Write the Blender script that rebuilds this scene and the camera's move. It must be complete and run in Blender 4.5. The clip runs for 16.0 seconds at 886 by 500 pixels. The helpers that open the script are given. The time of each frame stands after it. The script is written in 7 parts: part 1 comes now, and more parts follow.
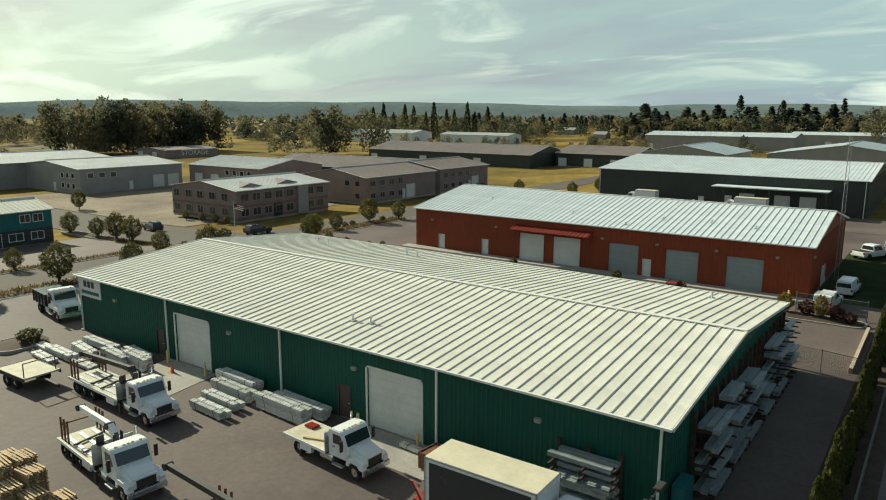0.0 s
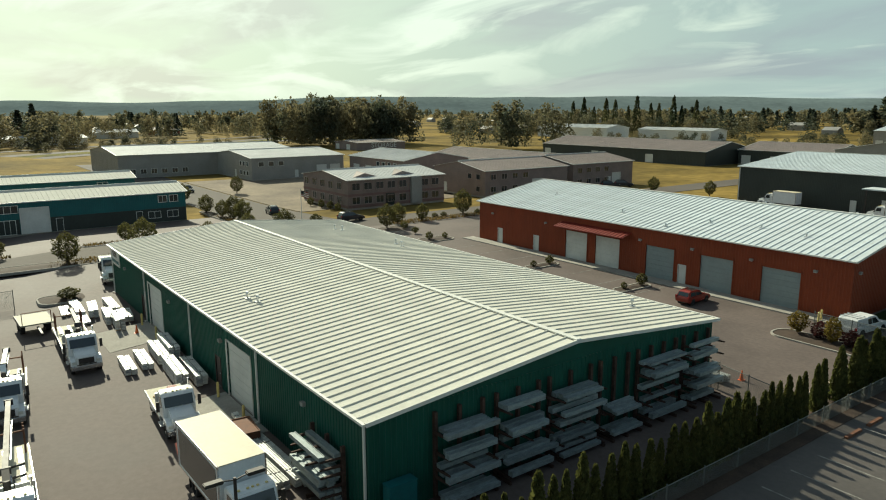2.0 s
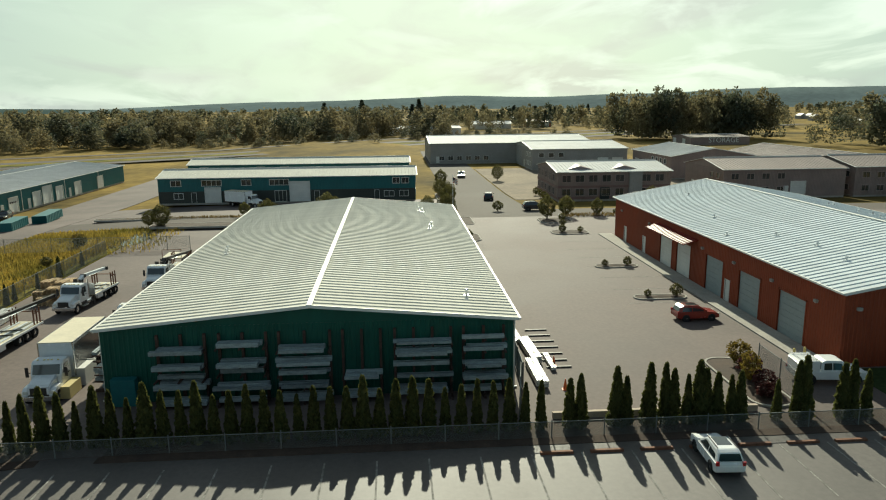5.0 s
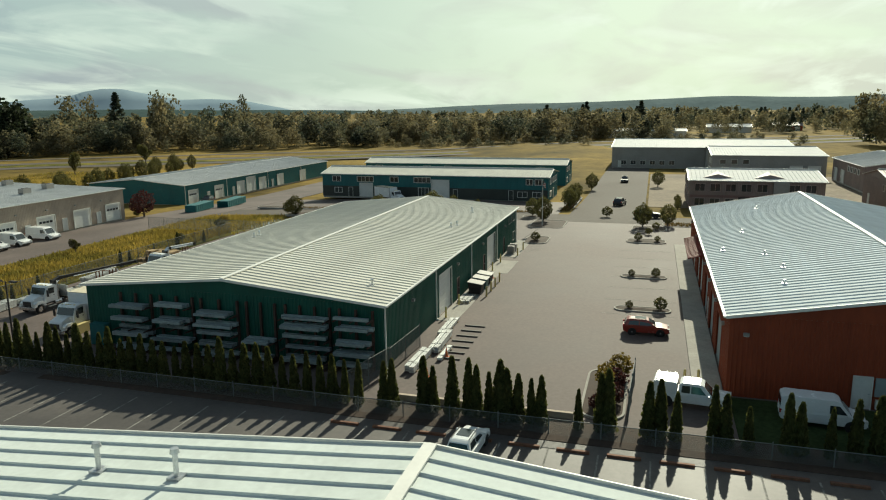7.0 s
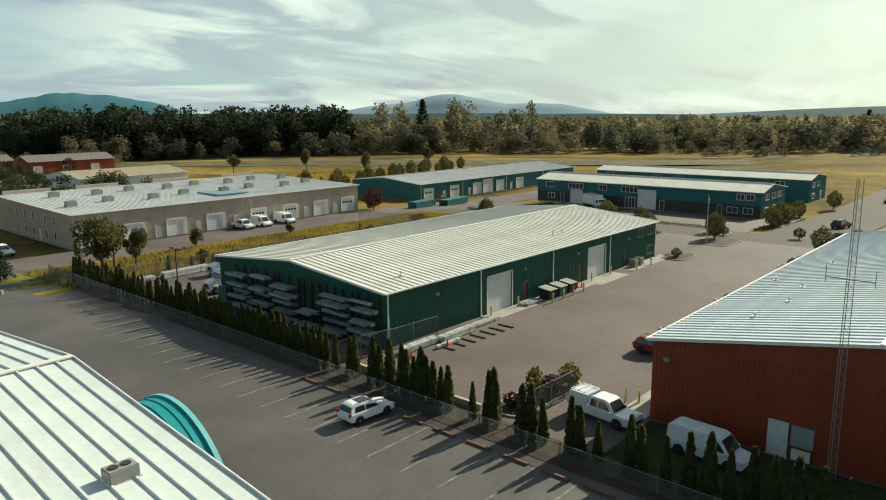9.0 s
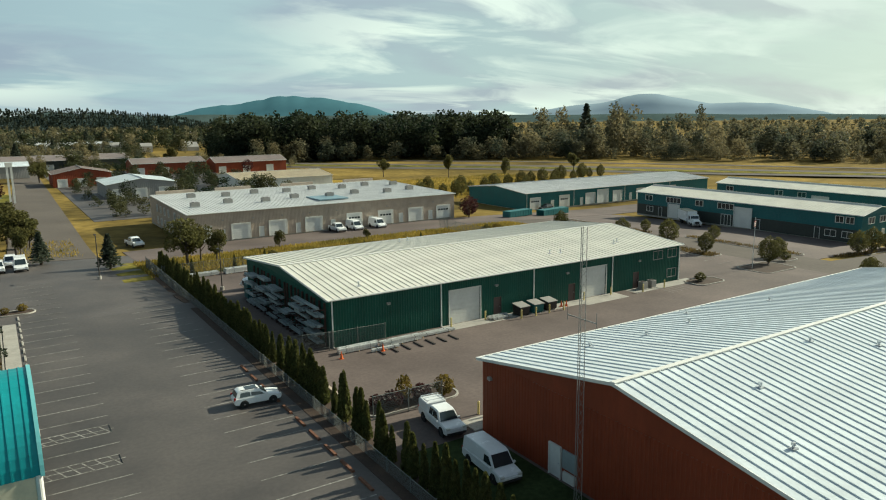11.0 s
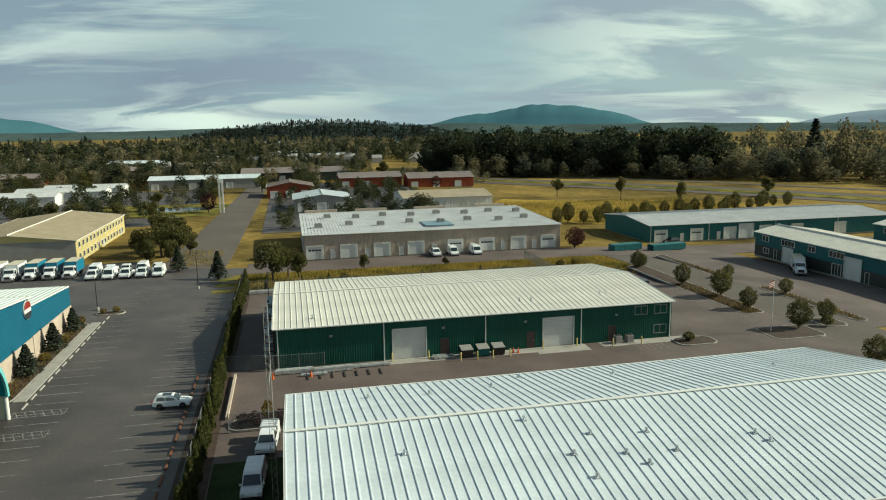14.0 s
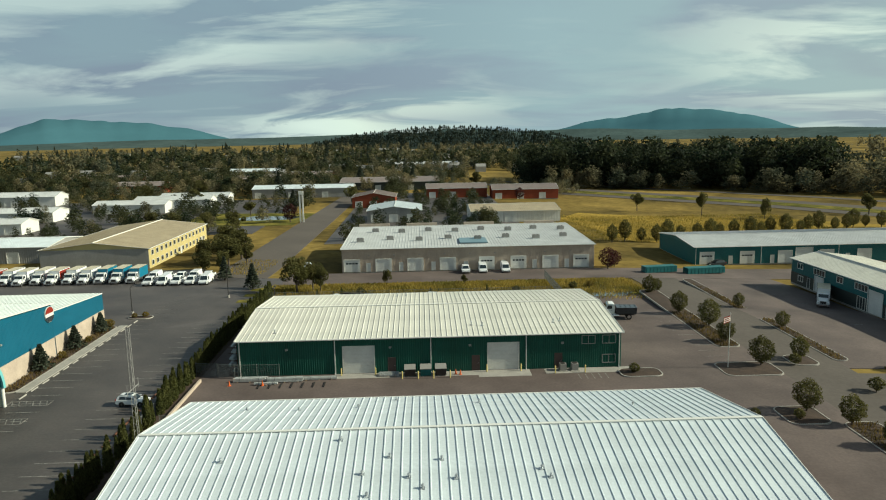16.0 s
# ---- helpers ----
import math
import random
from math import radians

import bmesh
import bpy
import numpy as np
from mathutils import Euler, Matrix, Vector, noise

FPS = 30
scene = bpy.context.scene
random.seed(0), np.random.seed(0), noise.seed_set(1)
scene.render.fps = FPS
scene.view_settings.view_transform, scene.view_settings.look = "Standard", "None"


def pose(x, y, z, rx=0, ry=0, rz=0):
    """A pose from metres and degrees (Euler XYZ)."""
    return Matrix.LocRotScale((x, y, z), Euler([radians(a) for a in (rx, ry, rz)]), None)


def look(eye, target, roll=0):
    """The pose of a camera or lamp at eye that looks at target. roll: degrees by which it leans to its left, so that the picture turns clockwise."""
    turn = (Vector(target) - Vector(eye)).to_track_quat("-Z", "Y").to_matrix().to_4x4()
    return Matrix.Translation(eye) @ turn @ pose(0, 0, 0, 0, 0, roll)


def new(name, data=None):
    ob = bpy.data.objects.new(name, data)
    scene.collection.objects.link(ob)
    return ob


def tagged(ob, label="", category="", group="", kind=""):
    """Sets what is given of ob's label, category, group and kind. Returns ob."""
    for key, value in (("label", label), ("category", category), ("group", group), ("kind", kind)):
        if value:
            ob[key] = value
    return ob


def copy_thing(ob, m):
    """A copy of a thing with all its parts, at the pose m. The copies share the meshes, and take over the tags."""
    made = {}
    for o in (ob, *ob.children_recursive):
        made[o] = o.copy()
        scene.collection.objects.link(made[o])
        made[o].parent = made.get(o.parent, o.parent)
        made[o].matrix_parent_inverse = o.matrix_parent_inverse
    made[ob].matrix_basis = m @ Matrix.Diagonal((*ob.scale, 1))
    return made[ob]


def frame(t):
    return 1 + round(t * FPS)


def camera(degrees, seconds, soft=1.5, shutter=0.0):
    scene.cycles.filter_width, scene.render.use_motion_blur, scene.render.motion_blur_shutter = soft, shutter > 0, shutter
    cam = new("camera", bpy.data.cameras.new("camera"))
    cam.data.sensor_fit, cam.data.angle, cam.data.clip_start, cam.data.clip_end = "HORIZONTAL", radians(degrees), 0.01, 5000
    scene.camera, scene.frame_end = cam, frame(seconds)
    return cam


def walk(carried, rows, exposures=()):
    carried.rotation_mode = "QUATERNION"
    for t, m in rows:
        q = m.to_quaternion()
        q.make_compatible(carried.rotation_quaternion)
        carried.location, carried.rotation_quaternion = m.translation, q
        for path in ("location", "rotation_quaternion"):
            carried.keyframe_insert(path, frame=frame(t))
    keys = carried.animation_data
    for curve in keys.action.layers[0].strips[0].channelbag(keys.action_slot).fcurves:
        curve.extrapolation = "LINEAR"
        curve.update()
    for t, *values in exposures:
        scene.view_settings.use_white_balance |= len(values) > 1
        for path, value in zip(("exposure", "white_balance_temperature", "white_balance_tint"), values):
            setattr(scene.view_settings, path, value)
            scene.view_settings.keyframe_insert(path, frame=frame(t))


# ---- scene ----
cam = camera(64.1, 16.0, soft=1.1)
PATH = [
    (0, (9.128, -30.134, 18.714), (7.982, -28.54, 18.335), 0.2),
    (0.5, (13.145, -26.887, 18.775), (11.894, -25.376, 18.388), 0.2),
    (1, (17.384, -23.208, 18.792), (16.024, -21.795, 18.4), 0.0),
    (1.5, (21.436, -18.984, 18.491), (19.964, -17.688, 18.101), -0.0),
    (2, (25.495, -14.548, 18.477), (23.913, -13.389, 18.084), -0.1),
    (2.5, (29.413, -9.737, 18.465), (27.713, -8.761, 18.07), -0.2),
    (3, (32.83, -4.666, 18.377), (31.043, -3.86, 17.979), -0.0),
    (3.5, (35.941, 0.657, 18.322), (34.088, 1.297, 17.922), -0.1),
    (4, (39.009, 6.406, 18.431), (37.107, 6.877, 18.028), -0.3),
    (4.2, (40.042, 8.863, 18.453), (38.125, 9.265, 18.048), -0.4),
    (6.3, (45.791, 34.998, 18.695), (43.858, 34.683, 18.292), -0.6),
    (6.5, (45.727, 37.817, 18.77), (43.807, 37.427, 18.367), -0.7),
    (7, (45.663, 44.164, 18.848), (43.784, 43.605, 18.451), -0.6),
    (7.5, (45.025, 50.47, 19.067), (43.215, 49.717, 18.672), -0.7),
    (8, (43.922, 56.665, 19.185), (42.22, 55.689, 18.797), -0.6),
    (8.5, (42.093, 62.694, 19.502), (40.51, 61.534, 19.117), -0.7),
    (9, (39.903, 68.485, 19.823), (38.442, 67.174, 19.444), -0.6),
    (11.5, (22.112, 92.511, 23.181), (21.151, 90.796, 22.812), -0.8),
    (12, (17.547, 96.229, 23.902), (16.682, 94.462, 23.539), -0.8),
    (12.5, (12.884, 99.612, 24.867), (12.102, 97.807, 24.508), -0.7),
    (13, (7.983, 103.142, 26.047), (7.293, 101.298, 25.694), -0.9),
    (13.5, (2.877, 106.131, 27.148), (2.335, 104.238, 26.799), -0.8),
    (14, (-2.463, 108.929, 28.253), (-2.88, 107.004, 27.907), -0.8),
    (14.5, (-7.898, 111.535, 29.456), (-8.196, 109.587, 29.112), -0.8),
    (15, (-13.416, 113.91, 30.699), (-13.62, 111.949, 30.357), -0.7),
    (15.5, (-19.118, 115.929, 31.697), (-19.236, 113.962, 31.357), -0.7),
    (16, (-24.827, 117.559, 31.828), (-24.887, 115.586, 31.5), -1.0),
]
walk(cam, [(t, look(eye, target, roll)) for t, eye, target, roll in PATH],
     [(0, 0.48, 6550, -3), (2, 0.46, 6550, -3), (4, 0.5, 6500, -3), (7, 0.36, 6450, -2), (9, 0.58, 6500, 0), (11, 0.58, 6350, -1), (13, 0.38, 6250, -3), (16, 0.29, 6300, -2)])

# ---- world, sun, exposure ----
SUN_AZ, SUN_EL = radians(175.0), radians(29.5)          # direction towards the sun, from +x to +y
SUN_DIR = Vector((math.cos(SUN_EL) * math.cos(SUN_AZ), math.cos(SUN_EL) * math.sin(SUN_AZ), math.sin(SUN_EL)))
sun_data = bpy.data.lights.new("sun", "SUN")
sun_data.energy, sun_data.angle, sun_data.color = 5.0, radians(0.6), (1.0, 0.92, 0.76)
sun = new("sun", sun_data)
sun.matrix_world = look(SUN_DIR * 300, (0, 0, 0))

world = bpy.data.worlds.new("sky_world")
scene.world = world
world.use_nodes = True


def node(tree, kind, **inputs):
    n = tree.nodes.new(kind)
    for k, v in inputs.items():
        n.inputs[k.replace("_", " ")].default_value = v
    return n


def ramp(tree, fac, stops):
    r = tree.nodes.new("ShaderNodeValToRGB")
    while len(r.color_ramp.elements) < len(stops):
        r.color_ramp.elements.new(0.5)
    for e, (p, c) in zip(r.color_ramp.elements, stops):
        e.position, e.color = p, (*c, 1)
    tree.links.new(fac, r.inputs["Fac"])
    return r.outputs["Color"]


def mixed(tree, fac, a, b, blend="MIX"):
    m = tree.nodes.new("ShaderNodeMix")
    m.data_type, m.blend_type = "RGBA", blend
    for sock, v in ((m.inputs[0], fac), (m.inputs[6], a), (m.inputs[7], b)):
        if isinstance(v, bpy.types.NodeSocket):
            tree.links.new(v, sock)
        elif isinstance(v, (tuple, list)):
            sock.default_value = (*v[:3], 1)
        else:
            sock.default_value = v
    return m.outputs[2]


def build_sky():
    t = world.node_tree
    t.nodes.clear()
    out, bg = t.nodes.new("ShaderNodeOutputWorld"), t.nodes.new("ShaderNodeBackground")
    sky = t.nodes.new("ShaderNodeTexSky")
    sky.sky_type, sky.sun_disc = "NISHITA", False
    sky.sun_elevation, sky.sun_rotation = SUN_EL, math.pi / 2 - SUN_AZ
    sky.air_density, sky.dust_density, sky.ozone_density, sky.altitude = 1.0, 1.5, 1.2, 30
    coord = t.nodes.new("ShaderNodeTexCoord")
    # streaks of high cloud: the direction is flattened on to a layer overhead
    sep = t.nodes.new("ShaderNodeSeparateXYZ")
    t.links.new(coord.outputs["Generated"], sep.inputs[0])
    up = t.nodes.new("ShaderNodeMath")
    up.operation = "MAXIMUM"
    up.inputs[1].default_value = 0.0
    t.links.new(sep.outputs["Z"], up.inputs[0])
    lift = t.nodes.new("ShaderNodeMath")
    lift.operation = "ADD"
    lift.inputs[1].default_value = 0.17
    t.links.new(up.outputs[0], lift.inputs[0])
    flat = t.nodes.new("ShaderNodeCombineXYZ")
    for axis in ("X", "Y"):
        d = t.nodes.new("ShaderNodeMath")
        d.operation = "DIVIDE"
        t.links.new(sep.outputs[axis], d.inputs[0])
        t.links.new(lift.outputs[0], d.inputs[1])
        t.links.new(d.outputs[0], flat.inputs[axis])
    turn = t.nodes.new("ShaderNodeMapping")
    turn.inputs["Rotation"].default_value = (0, 0, radians(25))
    turn.inputs["Scale"].default_value = (0.85, 1.35, 1)
    t.links.new(flat.outputs[0], turn.inputs[0])
    streak = node(t, "ShaderNodeTexNoise", Scale=0.95, Detail=7, Roughness=0.55, Distortion=0.7)
    t.links.new(turn.outputs[0], streak.inputs["Vector"])
    broad = node(t, "ShaderNodeTexNoise", Scale=0.35, Detail=2)
    t.links.new(flat.outputs[0], broad.inputs["Vector"])
    cloud = ramp(t, streak.outputs["Fac"], [(0.48, (0, 0, 0)), (0.60, (1, 1, 1))])
    sheet = ramp(t, broad.outputs["Fac"], [(0.38, (0.1, 0.1, 0.1)), (0.62, (1, 1, 1))])
    cover = mixed(t, 1.0, cloud, sheet, "MULTIPLY")
    # thin high haze: brighter and warmer towards the sun, blue-grey away from it
    toward = t.nodes.new("ShaderNodeVectorMath")
    toward.operation = "DOT_PRODUCT"
    toward.inputs[1].default_value = (math.cos(SUN_AZ), math.sin(SUN_AZ), 0.35)
    t.links.new(coord.outputs["Generated"], toward.inputs[0])
    half = node(t, "ShaderNodeMapRange")
    half.inputs["From Min"].default_value, half.inputs["From Max"].default_value = -1.0, 1.06
    t.links.new(toward.outputs["Value"], half.inputs["Value"])
    g = 1.0 / SKY_STRENGTH
    haze = ramp(t, half.outputs[0], [(0.0, (0.22 * g, 0.29 * g, 0.345 * g)), (0.38, (0.235 * g, 0.305 * g, 0.36 * g)), (0.55, (0.31 * g, 0.405 * g, 0.44 * g)), (0.78, (0.335 * g, 0.41 * g, 0.415 * g)), (0.91, (0.45 * g, 0.52 * g, 0.465 * g)), (0.98, (0.60 * g, 0.675 * g, 0.55 * g))])
    lit = mixed(t, 1.0, haze, (2.8, 2.4, 2.1), "MULTIPLY")
    capped = mixed(t, 1.0, lit, (0.70 * g, 0.76 * g, 0.67 * g), "DARKEN")
    # grey-lavender undersides of the thicker cloud, in broad torn patches
    bank = node(t, "ShaderNodeTexNoise", Scale=0.8, Detail=6, Roughness=0.52, Distortion=0.5)
    shift = t.nodes.new("ShaderNodeMapping")
    shift.inputs["Location"].default_value = (3.7, 1.9, 5.0)
    t.links.new(turn.outputs[0], shift.inputs[0])
    t.links.new(shift.outputs[0], bank.inputs["Vector"])
    under = ramp(t, bank.outputs["Fac"], [(0.46, (0, 0, 0)), (0.62, (0.68, 0.68, 0.68))])
    both = mixed(t, under, haze, mixed(t, 1.0, haze, (0.84, 0.74, 0.86), "MULTIPLY"))
    both = mixed(t, cover, both, capped)
    # the haze thins out overhead, where the clear sky shows
    veil = ramp(t, sep.outputs["Z"], [(0.0, (0.94, 0.94, 0.94)), (0.26, (0.82, 0.82, 0.82)), (0.5, (0.38, 0.38, 0.38)), (1.0, (0.12, 0.12, 0.12))])
    both = mixed(t, veil, sky.outputs[0], both)
    t.links.new(both, bg.inputs["Color"])
    bg.inputs["Strength"].default_value = SKY_STRENGTH
    t.links.new(bg.outputs[0], out.inputs["Surface"])


SKY_STRENGTH = 0.062
build_sky()


# ---- materials ----
def mat(name, col, rough=0.8, metal=0.0, var=0.12, scale=0.3, fine=8.0, bump=0.0, col2=None, each=0.0, stretch=(1, 1, 1), spec=0.4):
    """A surface: two colours mixed by a broad noise, a fine grain, bump, and a small change from object to object."""
    m = bpy.data.materials.new(name)
    m.use_nodes = True
    t = m.node_tree
    b = t.nodes["Principled BSDF"]
    b.inputs["Roughness"].default_value, b.inputs["Metallic"].default_value = rough, metal
    b.inputs["Specular IOR Level"].default_value = spec
    coord = t.nodes.new("ShaderNodeTexCoord")
    mp = t.nodes.new("ShaderNodeMapping")
    mp.inputs["Scale"].default_value = stretch
    t.links.new(coord.outputs["Object"], mp.inputs[0])
    n1 = node(t, "ShaderNodeTexNoise", Scale=scale, Detail=4, Roughness=0.6)
    n2 = node(t, "ShaderNodeTexNoise", Scale=fine, Detail=3, Roughness=0.6)
    for n in (n1, n2):
        t.links.new(mp.outputs[0], n.inputs["Vector"])
    lo, hi = tuple(c * (1 - var) for c in col), tuple(min(1, c * (1 + var)) for c in (col2 or col))
    broad = ramp(t, n1.outputs["Fac"], [(0.32, lo), (0.68, hi)])
    grain = ramp(t, n2.outputs["Fac"], [(0.3, (1 - var,) * 3), (0.7, (1 + var * 0.5,) * 3)])
    c = mixed(t, 1.0, broad, grain, "MULTIPLY")
    if each:
        info = t.nodes.new("ShaderNodeObjectInfo")
        c = mixed(t, 1.0, c, ramp(t, info.outputs["Random"], [(0, (1 - each,) * 3), (1, (1 + each,) * 3)]), "MULTIPLY")
    t.links.new(c, b.inputs["Base Color"])
    r = t.nodes.new("ShaderNodeMapRange")
    r.inputs["To Min"].default_value, r.inputs["To Max"].default_value = max(0, rough - 0.1), min(1, rough + 0.1)
    t.links.new(n1.outputs["Fac"], r.inputs["Value"])
    t.links.new(r.outputs[0], b.inputs["Roughness"])
    if bump:
        bp = node(t, "ShaderNodeBump", Strength=0.6, Distance=bump)
        t.links.new(n2.outputs["Fac"], bp.inputs["Height"])
        t.links.new(bp.outputs[0], b.inputs["Normal"])
    return m


def leaves(name, dark, light, patch=0.06):
    """Foliage: patches of colour from crown to crown, and every leaf a little different."""
    m = bpy.data.materials.new(name)
    m.use_nodes = True
    t = m.node_tree
    b = t.nodes["Principled BSDF"]
    b.inputs["Roughness"].default_value = 0.75
    b.inputs["Specular IOR Level"].default_value = 0.2
    coord, geo, info = (t.nodes.new("ShaderNode" + k) for k in ("TexCoord", "NewGeometry", "ObjectInfo"))
    n1 = node(t, "ShaderNodeTexNoise", Scale=patch, Detail=2)
    t.links.new(coord.outputs["Object"], n1.inputs["Vector"])
    c = ramp(t, n1.outputs["Fac"], [(0.35, dark), (0.65, light)])
    c = mixed(t, 1.0, c, ramp(t, geo.outputs["Random Per Island"], [(0, (0.65,) * 3), (1, (1.35,) * 3)]), "MULTIPLY")
    c = mixed(t, 1.0, c, ramp(t, info.outputs["Random"], [(0, (0.85,) * 3), (1, (1.15,) * 3)]), "MULTIPLY")
    t.links.new(c, b.inputs["Base Color"])
    thin = t.nodes.new("ShaderNodeBsdfTranslucent")
    t.links.new(c, thin.inputs["Color"])
    blend = t.nodes.new("ShaderNodeMixShader")
    blend.inputs[0].default_value = 0.45
    out = t.nodes["Material Output"]
    t.links.new(b.outputs[0], blend.inputs[1])
    t.links.new(thin.outputs[0], blend.inputs[2])
    t.links.new(blend.outputs[0], out.inputs["Surface"])
    return m


M = {}
M["asphalt"] = mat("asphalt_worn", (0.096, 0.073, 0.065), 0.8, var=0.17, scale=0.09, fine=3.0, bump=0.004, col2=(0.128, 0.099, 0.087), spec=0.3)
M["asphalt_dark"] = mat("asphalt_sealed", (0.058, 0.049, 0.044), 0.64, var=0.2, scale=0.1, fine=3.0, bump=0.004, col2=(0.080, 0.068, 0.061), spec=0.55)
M["road"] = mat("road_asphalt", (0.112, 0.096, 0.083), 0.88, var=0.12, scale=0.06, fine=2.0, bump=0.004, spec=0.12)
M["concrete"] = mat("concrete", (0.33, 0.31, 0.275), 0.9, var=0.14, scale=0.5, fine=6, bump=0.003, spec=0.2)
M["gravel"] = mat("packed_gravel", (0.20, 0.16, 0.122), 0.92, var=0.2, scale=0.07, fine=1.2, bump=0.02, col2=(0.25, 0.205, 0.15), spec=0.08)
M["field"] = mat("dry_field", (0.085, 0.068, 0.026), 0.95, var=0.32, scale=0.02, fine=0.35, bump=0.05, col2=(0.235, 0.162, 0.046), spec=0.03)
M["grass"] = mat("rough_grass", (0.065, 0.08, 0.02), 0.95, var=0.3, scale=0.12, fine=2.0, bump=0.04, col2=(0.20, 0.165, 0.038), spec=0.03)
M["bark_mulch"] = mat("bark_mulch", (0.055, 0.035, 0.024), 0.95, var=0.3, scale=0.8, fine=9, bump=0.02)
M["roof_white"] = mat("coated_steel_roof", (0.60, 0.585, 0.51), 0.8, 0.0, var=0.08, scale=0.35, fine=4, each=0.05, spec=0.06)
M["roof_bright"] = mat("bright_steel_roof", (0.56, 0.60, 0.57), 0.8, 0.0, var=0.06, scale=0.5, fine=4, each=0.04, spec=0.25)
M["mauve_trim"] = mat("mauve_window_trim", (0.34, 0.275, 0.25), 0.7, var=0.08)
M["brick_course"] = mat("dull_brick_course", (0.19, 0.115, 0.10), 0.9, var=0.15, scale=0.5, fine=6)
M["awning_red"] = mat("red_awning_steel", (0.21, 0.028, 0.018), 0.5, var=0.08)
M["canopy_teal"] = mat("teal_canopy_sheet", (0.012, 0.24, 0.26), 0.5, var=0.08, scale=0.6, fine=5)
M["canopy_rim"] = mat("pale_teal_rim", (0.16, 0.45, 0.46), 0.5, var=0.05)
M["roof_pale"] = mat("galvalume_roof", (0.55, 0.60, 0.615), 0.8, 0.0, var=0.08, scale=0.35, fine=4, each=0.05, spec=0.06)
M["roof_far"] = mat("grey_steel_roof", (0.48, 0.49, 0.48), 0.75, 0.0, var=0.1, scale=0.2, fine=2, spec=0.12)
M["roof_dark"] = mat("weathered_roof", (0.23, 0.185, 0.165), 0.6, 0.1, var=0.12, scale=0.2, fine=2)
M["trim"] = mat("pale_trim", (0.66, 0.65, 0.60), 0.5, var=0.05, scale=1, fine=6)
M["green"] = mat("green_wall_steel", (0.008, 0.072, 0.050), 0.55, 0.0, var=0.12, scale=0.4, fine=3, stretch=(1, 1, 0.3), spec=0.3)
M["red"] = mat("red_wall_steel", (0.225, 0.046, 0.018), 0.6, 0.0, var=0.1, scale=0.4, fine=3, stretch=(1, 1, 0.3), spec=0.25)
M["teal"] = mat("teal_wall_steel", (0.014, 0.118, 0.122), 0.5, 0.0, var=0.1, scale=0.4, fine=3)
M["charcoal"] = mat("charcoal_wall_steel", (0.035, 0.042, 0.036), 0.55, 0.05, var=0.15, scale=0.3, fine=3)
M["greywall"] = mat("grey_wall_steel", (0.27, 0.26, 0.24), 0.6, var=0.1, scale=0.3, fine=3)
M["mauve"] = mat("mauve_stucco", (0.24, 0.185, 0.165), 0.85, var=0.12, scale=0.4, fine=4)
M["blockwall"] = mat("tan_split_block", (0.43, 0.35, 0.275), 0.9, var=0.12, scale=0.5, fine=5, bump=0.006)
M["door_white"] = mat("white_door_steel", (0.62, 0.62, 0.58), 0.5, var=0.06, scale=0.7, fine=4)
M["door_grey"] = mat("grey_door_steel", (0.25, 0.29, 0.29), 0.5, var=0.06, scale=0.7, fine=4)
M["door_brown"] = mat("brown_door_paint", (0.085, 0.060, 0.052), 0.6, var=0.1)
M["glass"] = mat("window_glass", (0.02, 0.03, 0.033), 0.08, 0.0, var=0.1, spec=0.8)
M["fascia_blue"] = mat("blue_fascia", (0.006, 0.095, 0.155), 0.5, var=0.06, scale=0.3, fine=2)
M["cream"] = mat("cream_wall", (0.50, 0.41, 0.18), 0.7, var=0.06)
M["tan_roof"] = mat("tan_shingle", (0.40, 0.33, 0.22), 0.8, var=0.12, scale=0.3, fine=3)
M["steel"] = mat("galvanised_steel", (0.52, 0.54, 0.55), 0.42, 0.7, var=0.15, scale=1.5, fine=12, each=0.2)
# same stud steel twice: shade-dark tone for the racks, sunlit tone for the yard
M["studs"] = mat("bundled_steel_studs", (0.31, 0.36, 0.365), 0.5, 0.3, var=0.25, scale=2.0, fine=14, each=0.25, stretch=(3, 1, 3))
M["bundle"] = mat("bright_banded_studs", (0.52, 0.53, 0.51), 0.45, 0.25, var=0.22, scale=2.0, fine=14, each=0.2, stretch=(3, 1, 3))
M["wire"] = mat("dull_chain_wire", (0.15, 0.16, 0.15), 0.7, 0.0, var=0.2, spec=0.2)
M["iron"] = mat("dark_iron", (0.05, 0.045, 0.042), 0.6, 0.4, var=0.2, scale=2, fine=12)
M["rack_steel"] = mat("dull_brown_rack_steel", (0.075, 0.046, 0.036), 0.8, 0.1, var=0.3, scale=2, fine=12, spec=0.2)
M["rust"] = mat("rusty_steel", (0.16, 0.07, 0.04), 0.8, 0.2, var=0.25, scale=2, fine=12)
M["white"] = mat("white_vehicle_paint", (0.72, 0.73, 0.72), 0.25, var=0.04, scale=1, fine=6, spec=0.6)
M["red_paint"] = mat("red_vehicle_paint", (0.25, 0.028, 0.018), 0.25, var=0.05, spec=0.6)
M["blue_paint"] = mat("blue_box_paint", (0.015, 0.17, 0.27), 0.4, var=0.05)
M["dark_paint"] = mat("dark_vehicle_paint", (0.03, 0.035, 0.04), 0.25, var=0.05, spec=0.6)
M["rubber"] = mat("tyre_rubber", (0.018, 0.018, 0.018), 0.9, var=0.15)
M["chrome"] = mat("polished_rim", (0.6, 0.6, 0.6), 0.25, 0.9, var=0.08)
M["lens"] = mat("clear_lamp_lens", (0.6, 0.6, 0.55), 0.1, var=0.02, spec=0.8)
M["tail"] = mat("red_lamp_lens", (0.35, 0.02, 0.02), 0.2, var=0.02)
